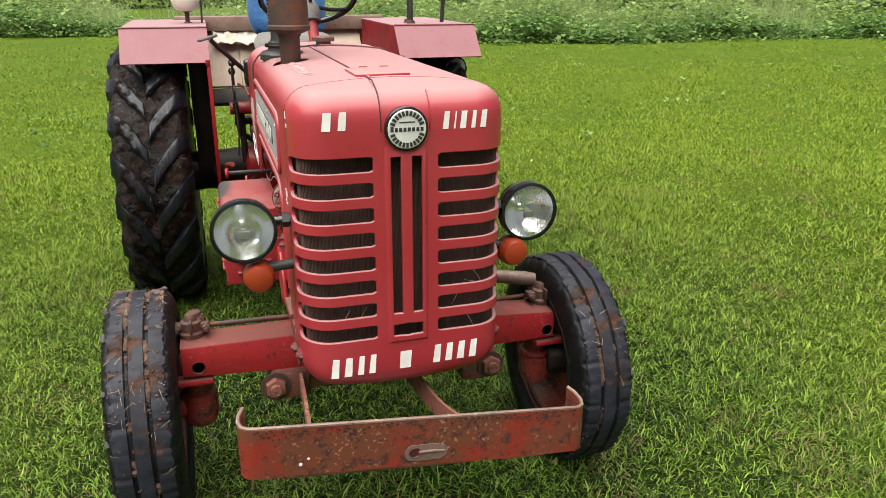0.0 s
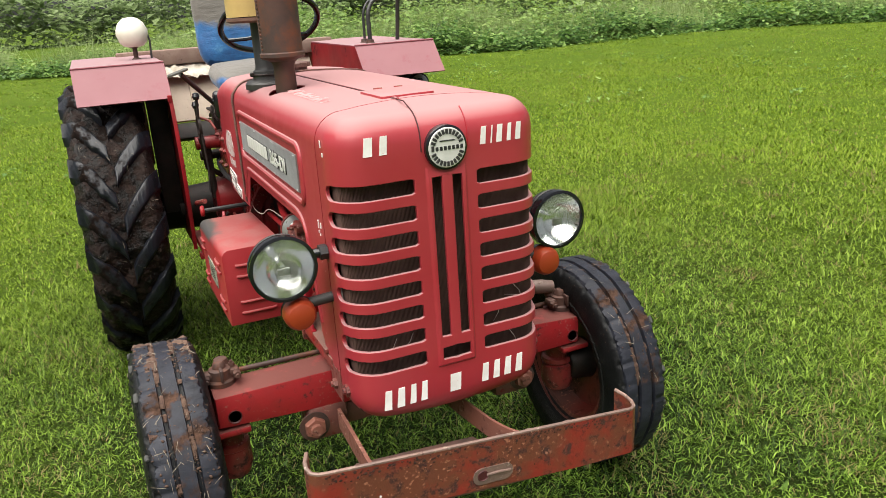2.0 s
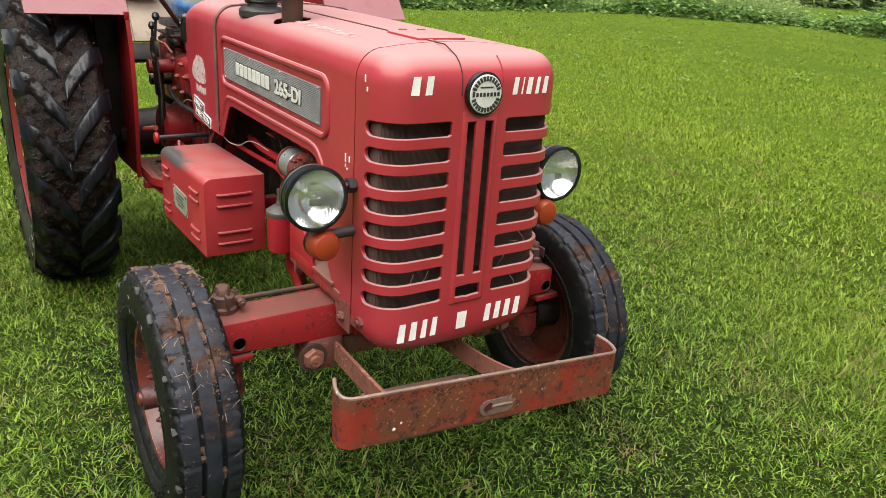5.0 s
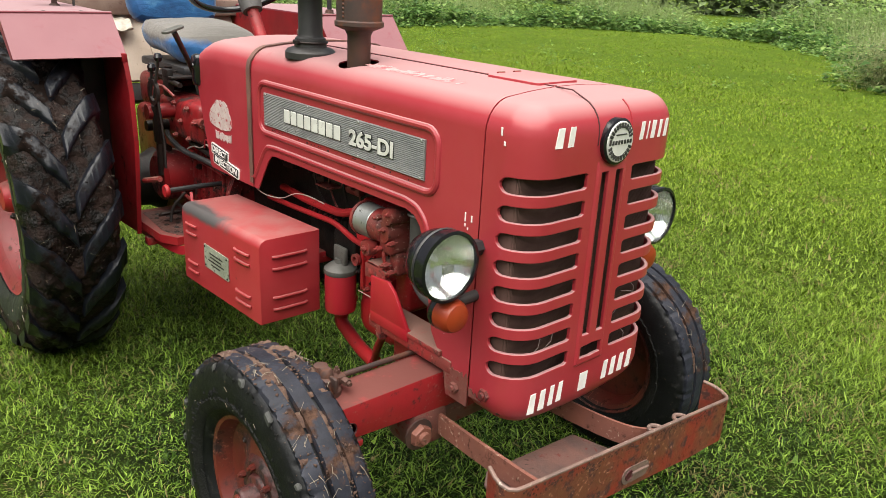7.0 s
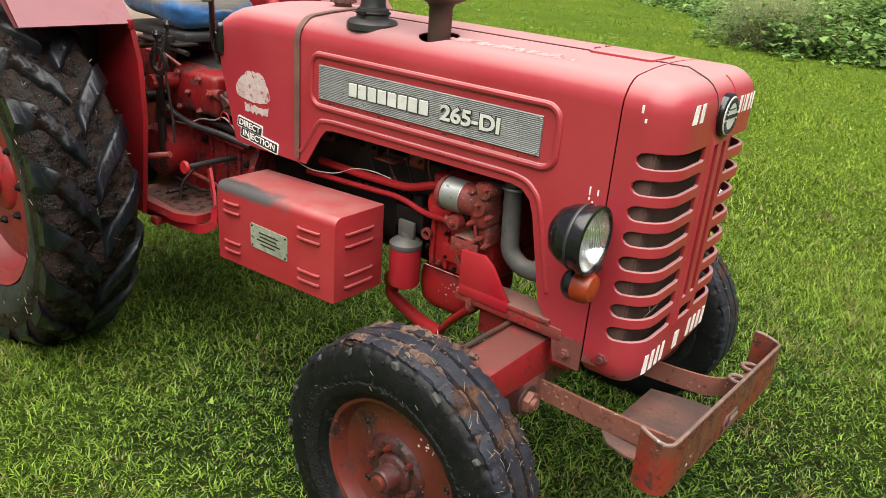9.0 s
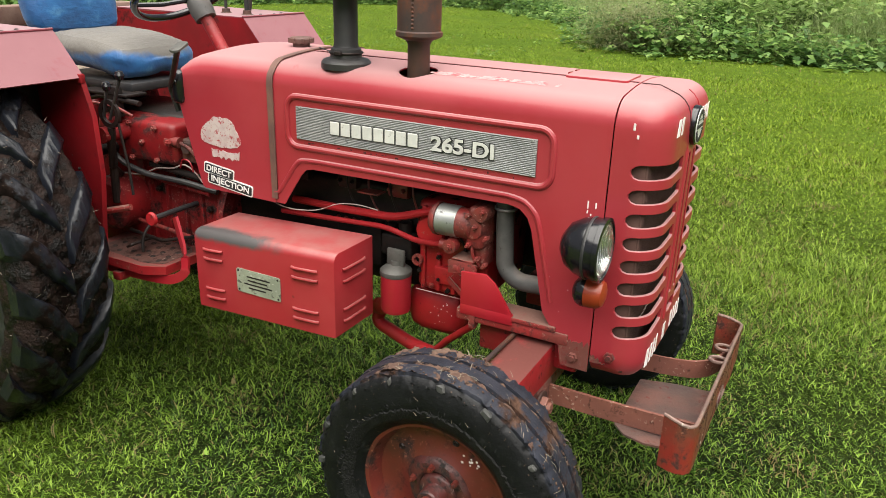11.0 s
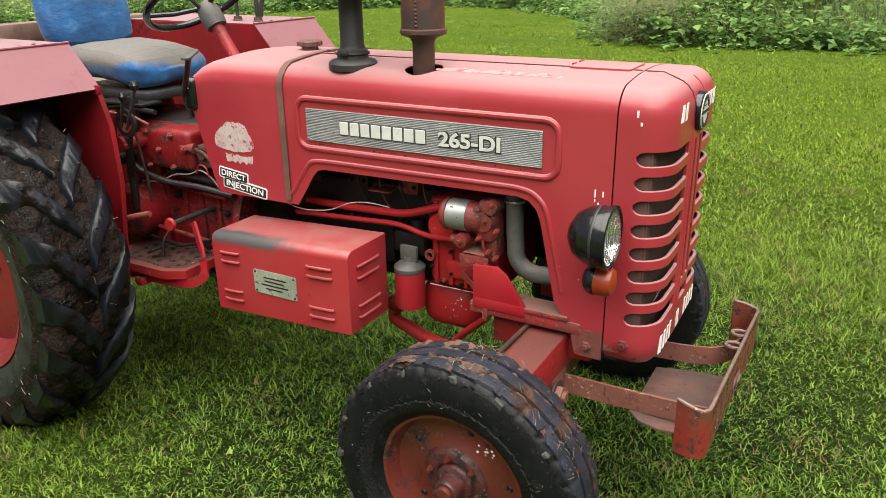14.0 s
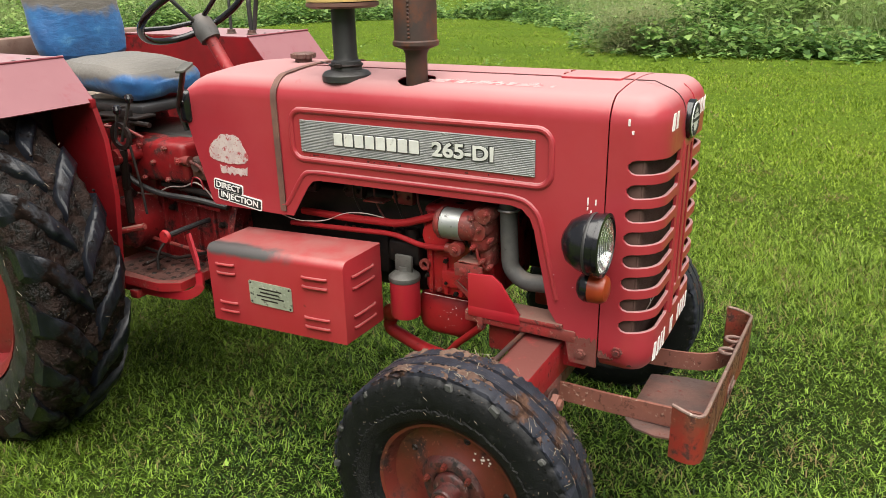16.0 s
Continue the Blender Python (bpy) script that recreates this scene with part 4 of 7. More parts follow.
    # side bolt and the bare patch below it
    for side in (-1, 1):
        part("bolt", bolt((side * (HW - 0.004), -0.222, 0.575), "-x" if side < 0 else "x", 0.017, 0.012), M_GRIME, nose)
    for x, y, z, h in ((-0.2815, -0.217, 1.225, 0.018), (-0.2815, -0.228, 1.20, 0.010)):
        part("paint_chip", box(x, x + 0.002, y - 0.003, y + 0.003, z - h / 2, z + h / 2, 0.0008, 1), M_WHITE, nose)
    for s in (-1, 1):
        x = 0.062 * s
        pts = [(x, y, crown(x) + 0.0003) for y in (YSEAM - 0.003, -0.22)] if s < 0 else []
        pts += [(x, YF + SR - SR * math.sin(radians(a)) , ZS + SR * math.cos(radians(a)) + 0.002) for a in (0, 15, 30, 45, 60, 75, 90)][1 if s < 0 else 2:] + [(x, YF - 0.0004, 1.19)]
        part("nose_seam", tube(pts, 0.0018, 6), M_SEAM if s < 0 else M_RED, nose)
    return nose


nose = build_nose()
# small chips and flecks in the side sheets
rnd = random.Random(17)
for side in (-1, 1):
    for k in range(9):
        y, z = rnd.uniform(-0.15, -0.02), rnd.uniform(0.64, 0.98)
        part("paint_chip", lathe([(0, side * (HW + 0.0012)), (rnd.uniform(0.0012, 0.0028), side * (HW - 0.001))], 6, "x", (0, y, z)), M_WHITE, hood)
    for k in range(18):
        y, z = rnd.uniform(0.06, 0.83), 1.0500 - rnd.uniform(0.0, 0.004)
        part("rust_fleck", box(*sorted((side * (HW - 0.001), side * (HW + 0.0009))), y, y + rnd.uniform(0.003, 0.012), z - rnd.uniform(0.002, 0.006), z, 0.0004, 1), M_SEAM, hood)
# bare scuffed skirt below the side sheets
for side in (-1, 1):
    x0, x1 = sorted((side * (HW - 0.002), side * (HW + 0.0022)))
    rag_top = [(-0.068 - 0.0052 * k, 0.596 + 0.016 * noise.noise(Vector((k * 0.9, side, 3))) + 0.010 * noise.noise(Vector((k * 2.7, side, 5)))) for k in range(19)]
    part("scuffed_skirt", slab(rag_top + [(YSEAM + 0.002, 0.512), (-0.083, 0.513)], "x", x0, x1), M_SCUFF, hood, "bare scuffed metal skirt")
    rag_top = [(YSEAM - 0.002 - 0.0040 * k, 0.572 - 0.0022 * k + 0.020 * noise.noise(Vector((k * 0.8, side, 9))) + 0.012 * noise.noise(Vector((k * 2.9, side, 7)))) for k in range(12)]
    part("scuffed_corner", slab(rag_top + [(YSEAM - 0.046, 0.548), (YSEAM - 0.002, 0.546)], "x", *sorted((side * (HW - 0.002), side * (HW + 0.0012)))), M_SCUFF, nose, "paint worn off the corner")
    part("skirt_bolt", bolt((side * HW, -0.118, 0.548), "-x" if side < 0 else "x", 0.015, 0.012), M_SCUFF, hood)
    for y, z, h in ((-0.118, 1.005, 0.022), (-0.118, 0.985, 0.008), (-0.140, 1.005, 0.016), (-0.128, 0.978, 0.006)):
        part("paint_chip", box(x0, x1, y - 0.0018, y + 0.0018, z - h / 2, z + h / 2, 0.0006, 1), M_WHITE, hood)


# ---- wheels ----
def ring_mesh(profile, n, at, wobble=0.0, seed=1, closed=True):
    bm = lathe(profile, n, "x", (0, 0, 0), closed)
    if wobble:
        for v in bm.verts:
            r = math.hypot(v.co.y, v.co.z)
            d = wobble * noise.noise(v.co * 9 + Vector((seed, 0, 0))) + 0.5 * wobble * noise.noise(v.co * 31 + Vector((0, seed, 0)))
            k = (r + d) / max(r, 1e-6)
            v.co.y *= k
            v.co.z *= k
    return moved(bm, Matrix.Translation(at))


def lumpy_scrap(x, w, r, h, seed):
    """A torn rubber block on the tyre's shoulder."""
    b = box(x - 0.006, x + 0.006, -w, w, r - h, r + h, 0.003, 1)
    for v in b.verts:
        v.co += Vector((0.3, 1, 1)) * 0.008 * noise.noise(v.co * 60 + Vector((seed * 3.3, 0, 0)))
    return b


def caked_mud(wheel, R, half, n, drifts, rnd, size=1.0, material=None, straw=70):
    """Crumbs of mud and bits of straw stuck to the tread, lying in drifts."""
    crumbs, bits = bmesh.new(), bmesh.new()
    base = bmesh.new()
    bmesh.ops.create_icosphere(base, subdivisions=1, radius=1.0)
    shape = [v.co.copy() for v in base.verts]
    tris = [[v.index for v in f.verts] for f in base.faces]
    base.free()
    for k in range(n):
        c, w = drifts[k % len(drifts)] if k % 4 else (0.0, 3.1)
        m = Matrix.Rotation(rnd.gauss(c, w * 0.6), 4, "X") @ Matrix.Translation((max(-half, min(half, rnd.gauss((c * 7) % 0.08 - 0.04, half * 0.5))), 0, R)) @ Matrix.Rotation(rnd.uniform(0, 6.28), 4, "Z")
        g = size * rnd.choice((0.001, 0.0014, 0.0018, 0.0024, 0.003, 0.0045))
        d = (g * rnd.uniform(0.7, 1.9), g * rnd.uniform(0.7, 1.9), g * rnd.uniform(0.25, 0.55))
        vs = [crumbs.verts.new(m @ Vector([p[i] * d[i] * (1 + 0.9 * noise.noise(p * 1.7 + Vector((k * 1.3, 0, 0)))) for i in range(3)])) for p in shape]
        for t in tris:
            crumbs.faces.new([vs[i] for i in t])
    for k in range(straw):
        c, w = drifts[k % len(drifts)] if k % 3 else (0.0, 3.1)
        m = Matrix.Rotation(rnd.gauss(c, w * 0.6), 4, "X") @ Matrix.Translation((rnd.uniform(-half, half), 0, R + 0.004)) @ Matrix.Rotation(rnd.uniform(0, 6.28), 4, "Z")
        l, w2, h = rnd.uniform(0.004, 0.019), rnd.uniform(0.0003, 0.0008), rnd.uniform(0.0, 0.005)
        vs = [bits.verts.new(m @ Vector(p)) for p in ((-l, -w2, 0), (-l, w2, 0), (0, w2, h), (0, -w2, h), (l, w2 * 0.5, 0.001), (l, -w2 * 0.5, 0.001))]
        bits.faces.new((vs[0], vs[3], vs[2], vs[1]))
        bits.faces.new((vs[3], vs[5], vs[4], vs[2]))
    part("caked_mud", crumbs, material or M_MUD, wheel, "crumbs of brown mud", smooth_angle=8)["kind"] = "stuff"
    part("straw_bits", bits, M_STRAWBIT, wheel, "bits of dry straw")["kind"] = "stuff"


def front_wheel(side, c, steer=0.0, camber=0.0):
    """Ribbed front tyre on a dished steel disc; side -1 has its outer face towards -x."""
    s = side
    m = Matrix.Translation(c) @ Matrix.Rotation(radians(steer), 4, "Z") @ Matrix.Rotation(radians(camber), 4, "Y")
    R, W = 0.352, 0.084
    disc = [(0.050, 0.022), (0.075, 0.022), (0.090, 0.030), (0.105, 0.022), (0.135, 0.012), (0.165, 0.014), (0.182, 0.022), (0.190, 0.045), (0.197, 0.062), (0.212, 0.066), (0.219, 0.072), (0.222, 0.070), (0.221, 0.066), (0.214, 0.060),
            (0.200, 0.056), (0.196, 0.035), (0.188, 0.0), (0.196, -0.045), (0.200, -0.058), (0.214, -0.062), (0.221, -0.068), (0.222, -0.074), (0.216, -0.076), (0.208, -0.066), (0.194, -0.060), (0.186, -0.02), (0.178, 0.006), (0.150, 0.002), (0.105, 0.012), (0.05, 0.012)]
    wheel = part("front_wheel", lathe([(r, x * s) for r, x in disc], 56, "x", closed=True), M_RIM, tractor, "rusty red steel front wheel with a ribbed muddy tyre", m)
    # tyre section: bead, sidewall, shoulder, three ribs with grooves between
    half = [(0.206, 0.060), (0.222, 0.072), (0.245, 0.083), (0.272, 0.087), (0.300, 0.085), (0.318, 0.081), (0.328, 0.078), (0.336, 0.074), (R - 0.012, 0.070), (R - 0.009, 0.066), (R - 0.001, 0.064), (R + 0.001, 0.060), (R + 0.002, 0.030), (R - 0.010, 0.0275), (R - 0.011, 0.020), (R + 0.003, 0.017)]
    sec = half + [(R + 0.004, 0.0)] + [(r, -x) for r, x in reversed(half)] + [(0.200, -0.04), (0.196, 0.0), (0.200, 0.04)]
    tyre = ring_mesh([(r, x * s * 1.09) for r, x in sec], 320, (0, 0, 0), 0.0028, 3 + side)
    # worn notches along both shoulders
    for v in tyre.verts:
        r, a = math.hypot(v.co.y, v.co.z), math.atan2(v.co.z, v.co.y)
        step = round(a / (2 * math.pi) * 320)
        if r > 0.30 and abs(v.co.x) > 0.055:
            j = 1 + 0.004 * noise.noise(Vector((v.co.x * 20, a * 26, side))) + 0.006 * noise.noise(Vector((v.co.x * 60, a * 90, side)))
            v.co.y, v.co.z = v.co.y * j, v.co.z * j
        if r > 0.336 and 0.058 < abs(v.co.x) and step % 10 in (0, 1):
            k = 1 - (0.006 if step % 20 < 10 else 0.003) / r
            v.co.y, v.co.z, v.co.x = v.co.y * k, v.co.z * k, v.co.x * 0.97
        if r > 0.346 and abs(v.co.x) > 0.05:
            v.co.x *= 1 + 0.16 * noise.noise(Vector((a * 34, side, v.co.x * 4))) + 0.07 * noise.noise(Vector((a * 110, side, 3)))
    part("tyre", tyre, M_TYRE, wheel, "worn black ribbed tyre with dried mud")
    # raised scuffed band round the bead, broken in places
    rnd = random.Random(11 + side)
    for e in (1, -1):
        band = ring_mesh([(0.228, e * 0.0835), (0.236, e * 0.0905), (0.258, e * 0.0960), (0.262, e * 0.0935)], 360, (0, 0, 0), 0.006, 5 + e, closed=False)
        for v in band.verts:
            a = math.atan2(v.co.z, v.co.y)
            if math.hypot(v.co.y, v.co.z) > 0.25:
                j = 1 + 0.020 * noise.noise(Vector((a * 18, e, 1))) + 0.040 * max(-0.2, noise.noise(Vector((a * 60, e, 2))))
                v.co.y, v.co.z = v.co.y * j, v.co.z * j
        part("sidewall_band", band, M_SIDE, wheel)
    for k in range(15):
        a = 2 * math.pi * (k + 0.3 * rnd.random()) / 15
        w, h = rnd.uniform(0.008, 0.013), rnd.uniform(0.006, 0.010)
        b = lumpy_scrap(s * 0.0830, w, 0.333, h, k + side)
        part("shoulder_block", moved(b, Matrix.Rotation(a, 4, "X")), M_BLOCK, wheel)
    # torn shreds of rubber round the bead band and the shoulder
    shred = bmesh.new()
    for k in range(300):
        r = rnd.gauss(0.266, 0.007) if k % 3 else rnd.gauss(0.326, 0.006)
        x = s * (0.0955 if r < 0.30 else 0.0868)
        l, w, h = rnd.uniform(0.004, 0.013), rnd.uniform(0.0015, 0.0045), rnd.uniform(0.001, 0.004)
        q = Matrix.Rotation(rnd.uniform(0, 6.283), 4, "X") @ Matrix.Translation((x, 0, r)) @ Matrix.Rotation(rnd.gauss(1.57 if k % 3 else 0.0, 0.5), 4, "X")
        vs = [shred.verts.new(q @ Vector(p)) for p in ((-0.003 * s, -l, -w), (-0.003 * s, -l * 0.6, w), (-0.003 * s, l, rnd.uniform(-w, w)), (h * s, rnd.uniform(-l, l) * 0.5, 0))]
        for t in ((0, 1, 3), (1, 2, 3), (2, 0, 3)):
            shred.faces.new([vs[i] for i in (t if s > 0 else t[::-1])])
    part("torn_rubber", shred, M_SIDE, wheel, "torn shreds of rubber", smooth_angle=5)["kind"] = "stuff"
    # silt filling the grooves and plastered over the ribs in drifts
    nx, na = 29, 420
    vs, fs = [], []
    for i in range(na):
        a = 2 * math.pi * i / na
        top = max(0.0, math.cos(a - 0.15)) ** 6 if s < 0 else 0.0
        for j in range(nx):
            x = -0.070 + 0.140 * j / (nx - 1)
            p = Vector((x * 30 + side * 7, 9 * math.sin(a), 9 * math.cos(a)))
            groove = math.exp(-((abs(x) - 0.024) / 0.0085) ** 2)
            h = -0.0130 + 0.0040 * groove + 0.0120 * top + 0.014 * noise.noise(p * 0.55) + 0.008 * noise.noise(p * 2.1) + 0.004 * noise.noise(p * 6)
            r = R - 0.0005 + max(-0.011, h)
            vs.append((x, r * math.sin(a), r * math.cos(a)))
            fs.append(h)
    quads = [(i * nx + j, ((i + 1) % na) * nx + j, ((i + 1) % na) * nx + j + 1, i * nx + j + 1) for i in range(na) for j in range(nx - 1)]
    quads = [q for q in quads if max(fs[i] for i in q) > -0.0045]
    part("silt", mesh_from("silt", vs, quads), M_SILT if s < 0 else M_MUD, wheel, "dried silt in the grooves of the tread", smooth_angle=30)["kind"] = "stuff"
    # dished centre: raised stud ring, hub and cap
    part("stud_ring", ring_mesh([(0.052, s * 0.020), (0.056, s * 0.040), (0.064, s * 0.044), (0.084, s * 0.042), (0.092, s * 0.034), (0.098, s * 0.018)], 48, (0, 0, 0), 0.012, 2, closed=False), M_AXLEGREASE, wheel)
    hub = [(0.0, 0.094), (0.028, 0.094), (0.031, 0.091), (0.032, 0.088), (0.032, 0.056), (0.034, 0.053), (0.048, 0.050), (0.052, 0.046), (0.054, 0.040), (0.056, 0.026)]
    part("hub", ring_mesh([(r, x * s) for r, x in hub], 28, (0, 0, 0), 0.003, 4, closed=False), M_AXLEGREASE, wheel, "greasy dark wheel hub")
    part("hub_cap", lathe([(r, x * s) for r, x in [(0.0, 0.103), (0.016, 0.103), (0.020, 0.100), (0.021, 0.092)]], 20, "x"), M_RIM, wheel, "chipped red hub cap")
    part("hub_back", lathe([(r, -x * s) for r, x in [(0.0, 0.075), (0.055, 0.072), (0.064, 0.06), (0.07, 0.0), (0.075, -0.014)]], 24, "x"), M_IRON, wheel)
    for k in range(6):
        a = 2 * math.pi * k / 6 + 0.3
        part("wheel_nut", bolt((s * 0.042, 0.072 * math.cos(a), 0.072 * math.sin(a)), "x" if s > 0 else "-x", 0.009, 0.014), M_RIM, wheel)
    for k in range(5):
        a = 2 * math.pi * k / 5 + 0.55
        part("disc_hole", lathe([(0, s * 0.0130), (0.004, s * 0.0135), (0.006, s * 0.0165), (0.010, s * 0.013)], 14, "x", (0, 0.146 * math.cos(a), 0.146 * math.sin(a))), M_IRON, wheel)
    # flakes of old paint on the disc
    for k in range(9):
        a, r = rnd.gauss(2.2, 0.10), rnd.uniform(0.112, 0.150)
        part("paint_flake", lathe([(0, s * 0.0008), (rnd.uniform(0.002, 0.005), 0)], 5, "x", (s * (0.0225 if r < 0.12 else 0.0165), r * math.cos(a), r * math.sin(a))), M_WHITE, wheel)
    for k in range(18):
        a, r = rnd.uniform(0, 6.283), rnd.uniform(0.245, 0.315)
        l, w = rnd.uniform(0.003, 0.007), rnd.uniform(0.0002, 0.0005)
        b = slab([(-l, r - w), (l, r - w * 0.4), (l, r + w * 0.4), (-l, r + w)], "x", *sorted((s * 0.0950, s * 0.0962)))
        tw = Matrix.Translation((0, 0, r)) @ Matrix.Rotation(rnd.uniform(0, 3.14), 4, "X") @ Matrix.Translation((0, 0, -r))
        part("straw_bit", moved(b, Matrix.Rotation(a, 4, "X") @ tw), M_STRAWBIT, wheel)
    caked_mud(wheel, R + 0.002, 0.072, 1500 if side < 0 else 260, [(0.10, 0.16), (-0.35, 0.20), (0.9, 0.25), (-1.5, 0.35), (2.6, 0.5)], rnd, 0.62, None, 150 if side < 0 else 70)
    return wheel


M_MUD = worn("dried_mud", (0.042, 0.021, 0.014), (0.075, 0.042, 0.028), (0.016, 0.008, 0.006), 20.0, (0.4, 0.6), (0.55, 0.65), 60.0, 0.95, bumps=0.6)
M_AXLEGREASE = worn("greasy_red_hub", (0.075, 0.016, 0.014), (0.035, 0.014, 0.012), (0.010, 0.006, 0.005), 16.0, (0.4, 0.6), (0.5, 0.6), 40.0, 0.45, bumps=0.8, chips=(0.26, 0.15, 0.13))
M_STRAWBIT = worn("dry_straw", (0.22, 0.19, 0.145), (0.11, 0.080, 0.054), None, 30.0, rough=0.8)
NEAR_C, FAR_C = (-0.704, 0.063, 0.323), (0.645, 0.060, 0.306)
front_near = front_wheel(-1, NEAR_C, 0.0, 0.0)
front_far = front_wheel(1, FAR_C, 0.0, 0.0)


def rear_wheel(side, c):
    s = side
    R, W = 0.598, 0.150
    rim = [(0.12, 0.045), (0.20, 0.050), (0.27, 0.035), (0.315, 0.020), (0.335, 0.05), (0.340, 0.10), (0.356, 0.118), (0.372, 0.124), (0.384, 0.136), (0.386, 0.130), (0.376, 0.116), (0.360, 0.108), (0.350, 0.09), (0.345, 0.0),
           (0.350, -0.09), (0.362, -0.110), (0.380, -0.118), (0.386, -0.132), (0.380, -0.134), (0.366, -0.120), (0.345, -0.11), (0.335, -0.06), (0.325, 0.005), (0.27, 0.02), (0.12, 0.03)]
    wheel = part("rear_wheel", lathe([(r, x * s) for r, x in rim], 64, "x", closed=True), M_REARRIM, tractor, "red rear wheel with a muddy chevron tyre", Matrix.Translation(c) @ Matrix.Diagonal((1.0, 1.062, 1.062, 1.0)))
    half = [(0.362, 0.112), (0.386, 0.132), (0.42, 0.152), (0.47, 0.163), (0.52, 0.162), (0.555, 0.155), (0.578, 0.140), (0.590, 0.110), (R - 0.003, 0.07), (R, 0.03)]
    sec = half + [(R, 0.0)] + [(r, -x) for r, x in reversed(half)] + [(0.352, -0.08), (0.350, 0.0), (0.352, 0.08)]
    fine = [sec[0]]
    for p, q in zip(sec, sec[1:]):
        m = max(1, round(math.dist(p, q) / 0.012))
        fine += [(p[0] + (q[0] - p[0]) * i / m, p[1] + (q[1] - p[1]) * i / m) for i in range(1, m + 1)]
    part("tyre", ring_mesh([(r, x * s) for r, x in fine], 300, (0, 0, 0), 0.017, 8 + side), M_REAR, wheel, "black tractor tyre caked with brown mud")
    # chevron lugs
    n = 19
    for e in (-1, 1):
        vs, fs = [], []
        st = 9
        for k in range(st):
            t = k / (st - 1)
            u = 0.006 + 0.156 * t
            ang = 0.30 * t ** 0.85
            top = 0.634 - 0.004 * t - (0.020 * max(0.0, t - 0.72) / 0.28)
            bot = 0.585 - 0.045 * max(0.0, t - 0.6) / 0.4
            w0, w1 = 0.046 + 0.006 * t, 0.037 + 0.003 * t
            if t > 0.72:
                u = 0.006 + 0.156 * 0.72 + (t - 0.72) * 0.20
                top -= 0.030 * (t - 0.72) / 0.28
            for r, w in ((bot, -w0), (top, -w1), (top, w1), (bot, w0)):
                a = ang + w / r
                vs.append((e * u, -r * math.cos(a), r * math.sin(a)))
        for k in range(st - 1):
            for q in range(4):
                fs.append((k * 4 + q, k * 4 + (q + 1) % 4, k * 4 + 4 + (q + 1) % 4, k * 4 + 4 + q))
        fs += [(0, 1, 2, 3), tuple((st - 1) * 4 + q for q in (3, 2, 1, 0))]
        bm = mesh_from("lug", vs, fs)
        bmesh.ops.recalc_face_normals(bm, faces=bm.faces[:])
        bmesh.ops.bevel(bm, geom=[ed for ed in bm.edges if min(math.hypot(v.co.y, v.co.z) for v in ed.verts) > 0.6], offset=0.010, segments=2, profile=0.5, affect="EDGES")
        for v in bm.verts:
            v.co += Vector((0.8, 1, 1)) * 0.010 * noise.noise(v.co * 17) + Vector((0.5, 1, 1)) * 0.005 * noise.noise(v.co * 60)
        first = part("tread_lug", bm, M_LUG, wheel, smooth_angle=40)
        for k in range(1, n):
            o = new("tread_lug", first.data)
            o.parent = wheel
            o.matrix_basis = Matrix.Rotation(2 * math.pi * k / n, 4, "X")
        first.matrix_basis = Matrix.Rotation(0.0, 4, "X")
        if e > 0:
            for o in [o for o in wheel.children if o.data == first.data]:
                o.matrix_basis = Matrix.Rotation(math.pi / n, 4, "X") @ o.matrix_basis
    # mud packed between the lugs and smeared over some of them
    pack = [(0.480, -0.165), (0.505, -0.170), (0.535, -0.168), (0.560, -0.160), (0.590, -0.142)] + [(0.604 + 0.006 * math.cos(9.0 * x), x) for x in [-0.125 + 0.0125 * k for k in range(21)]] + [(0.590, 0.142), (0.560, 0.160), (0.535, 0.168), (0.505, 0.170), (0.480, 0.165)]
    fill = ring_mesh(pack, 380, (0, 0, 0), 0.020, 15 + side, closed=False)
    for v in fill.verts:
        k = 1 + 0.012 * noise.noise(v.co * 45) + 0.008 * noise.noise(v.co * 110)
        v.co.y, v.co.z = v.co.y * k, v.co.z * k
    part("packed_mud", fill, M_MUD2, wheel, "wet brown mud packed into the tread", smooth_angle=60)
    # bare scuffed sidewalls
    for e in (1, -1):
        ring = ring_mesh([(0.392, e * 0.140), (0.42, e * 0.1555), (0.45, e * 0.1635), (0.475, e * 0.1668), (0.492, e * 0.1655)], 220, (0, 0, 0), 0.006, 21 + e, closed=False)
        for v in ring.verts:
            v.co.x += e * 0.003 * noise.noise(v.co * 25)
        part("sidewall", ring, M_RSIDE, wheel, "scuffed grey rubber sidewall", smooth_angle=60)
    rnd = random.Random(40 + side)
    for k in range(70):
        a, r = rnd.uniform(0, 6.283), rnd.uniform(0.41, 0.54)
        l, w = rnd.uniform(0.003, 0.013), rnd.uniform(0.0002, 0.0007)
        b = slab([(-l, r - w), (l, r - w * 0.4), (l, r + w * 0.4), (-l, r + w)], "x", *sorted((s * 0.1690, s * 0.1712)))
        tw = Matrix.Translation((0, 0, r)) @ Matrix.Rotation(rnd.uniform(0, 3.14), 4, "X") @ Matrix.Translation((0, 0, -r))
        part("straw_bit", moved(b, Matrix.Rotation(a, 4, "X") @ tw), M_STRAWBIT, wheel)
    caked_mud(wheel, 0.604, 0.145, 500, [(6.283 * k / 9, 0.3) for k in range(9)], rnd, 0.9, M_MUD2, 80)
    caked_mud(wheel, 0.634, 0.13, 320, [(6.283 * k / 7, 0.2) for k in range(7)], rnd, 0.9, M_MUD2, 60)
    part("hub", lathe([(r, x * s) for r, x in [(0, 0.115), (0.05, 0.115), (0.06, 0.10), (0.065, 0.07), (0.11, 0.06), (0.125, 0.045), (0.13, 0.02)]], 28, "x"), M_CHASSIS, wheel)
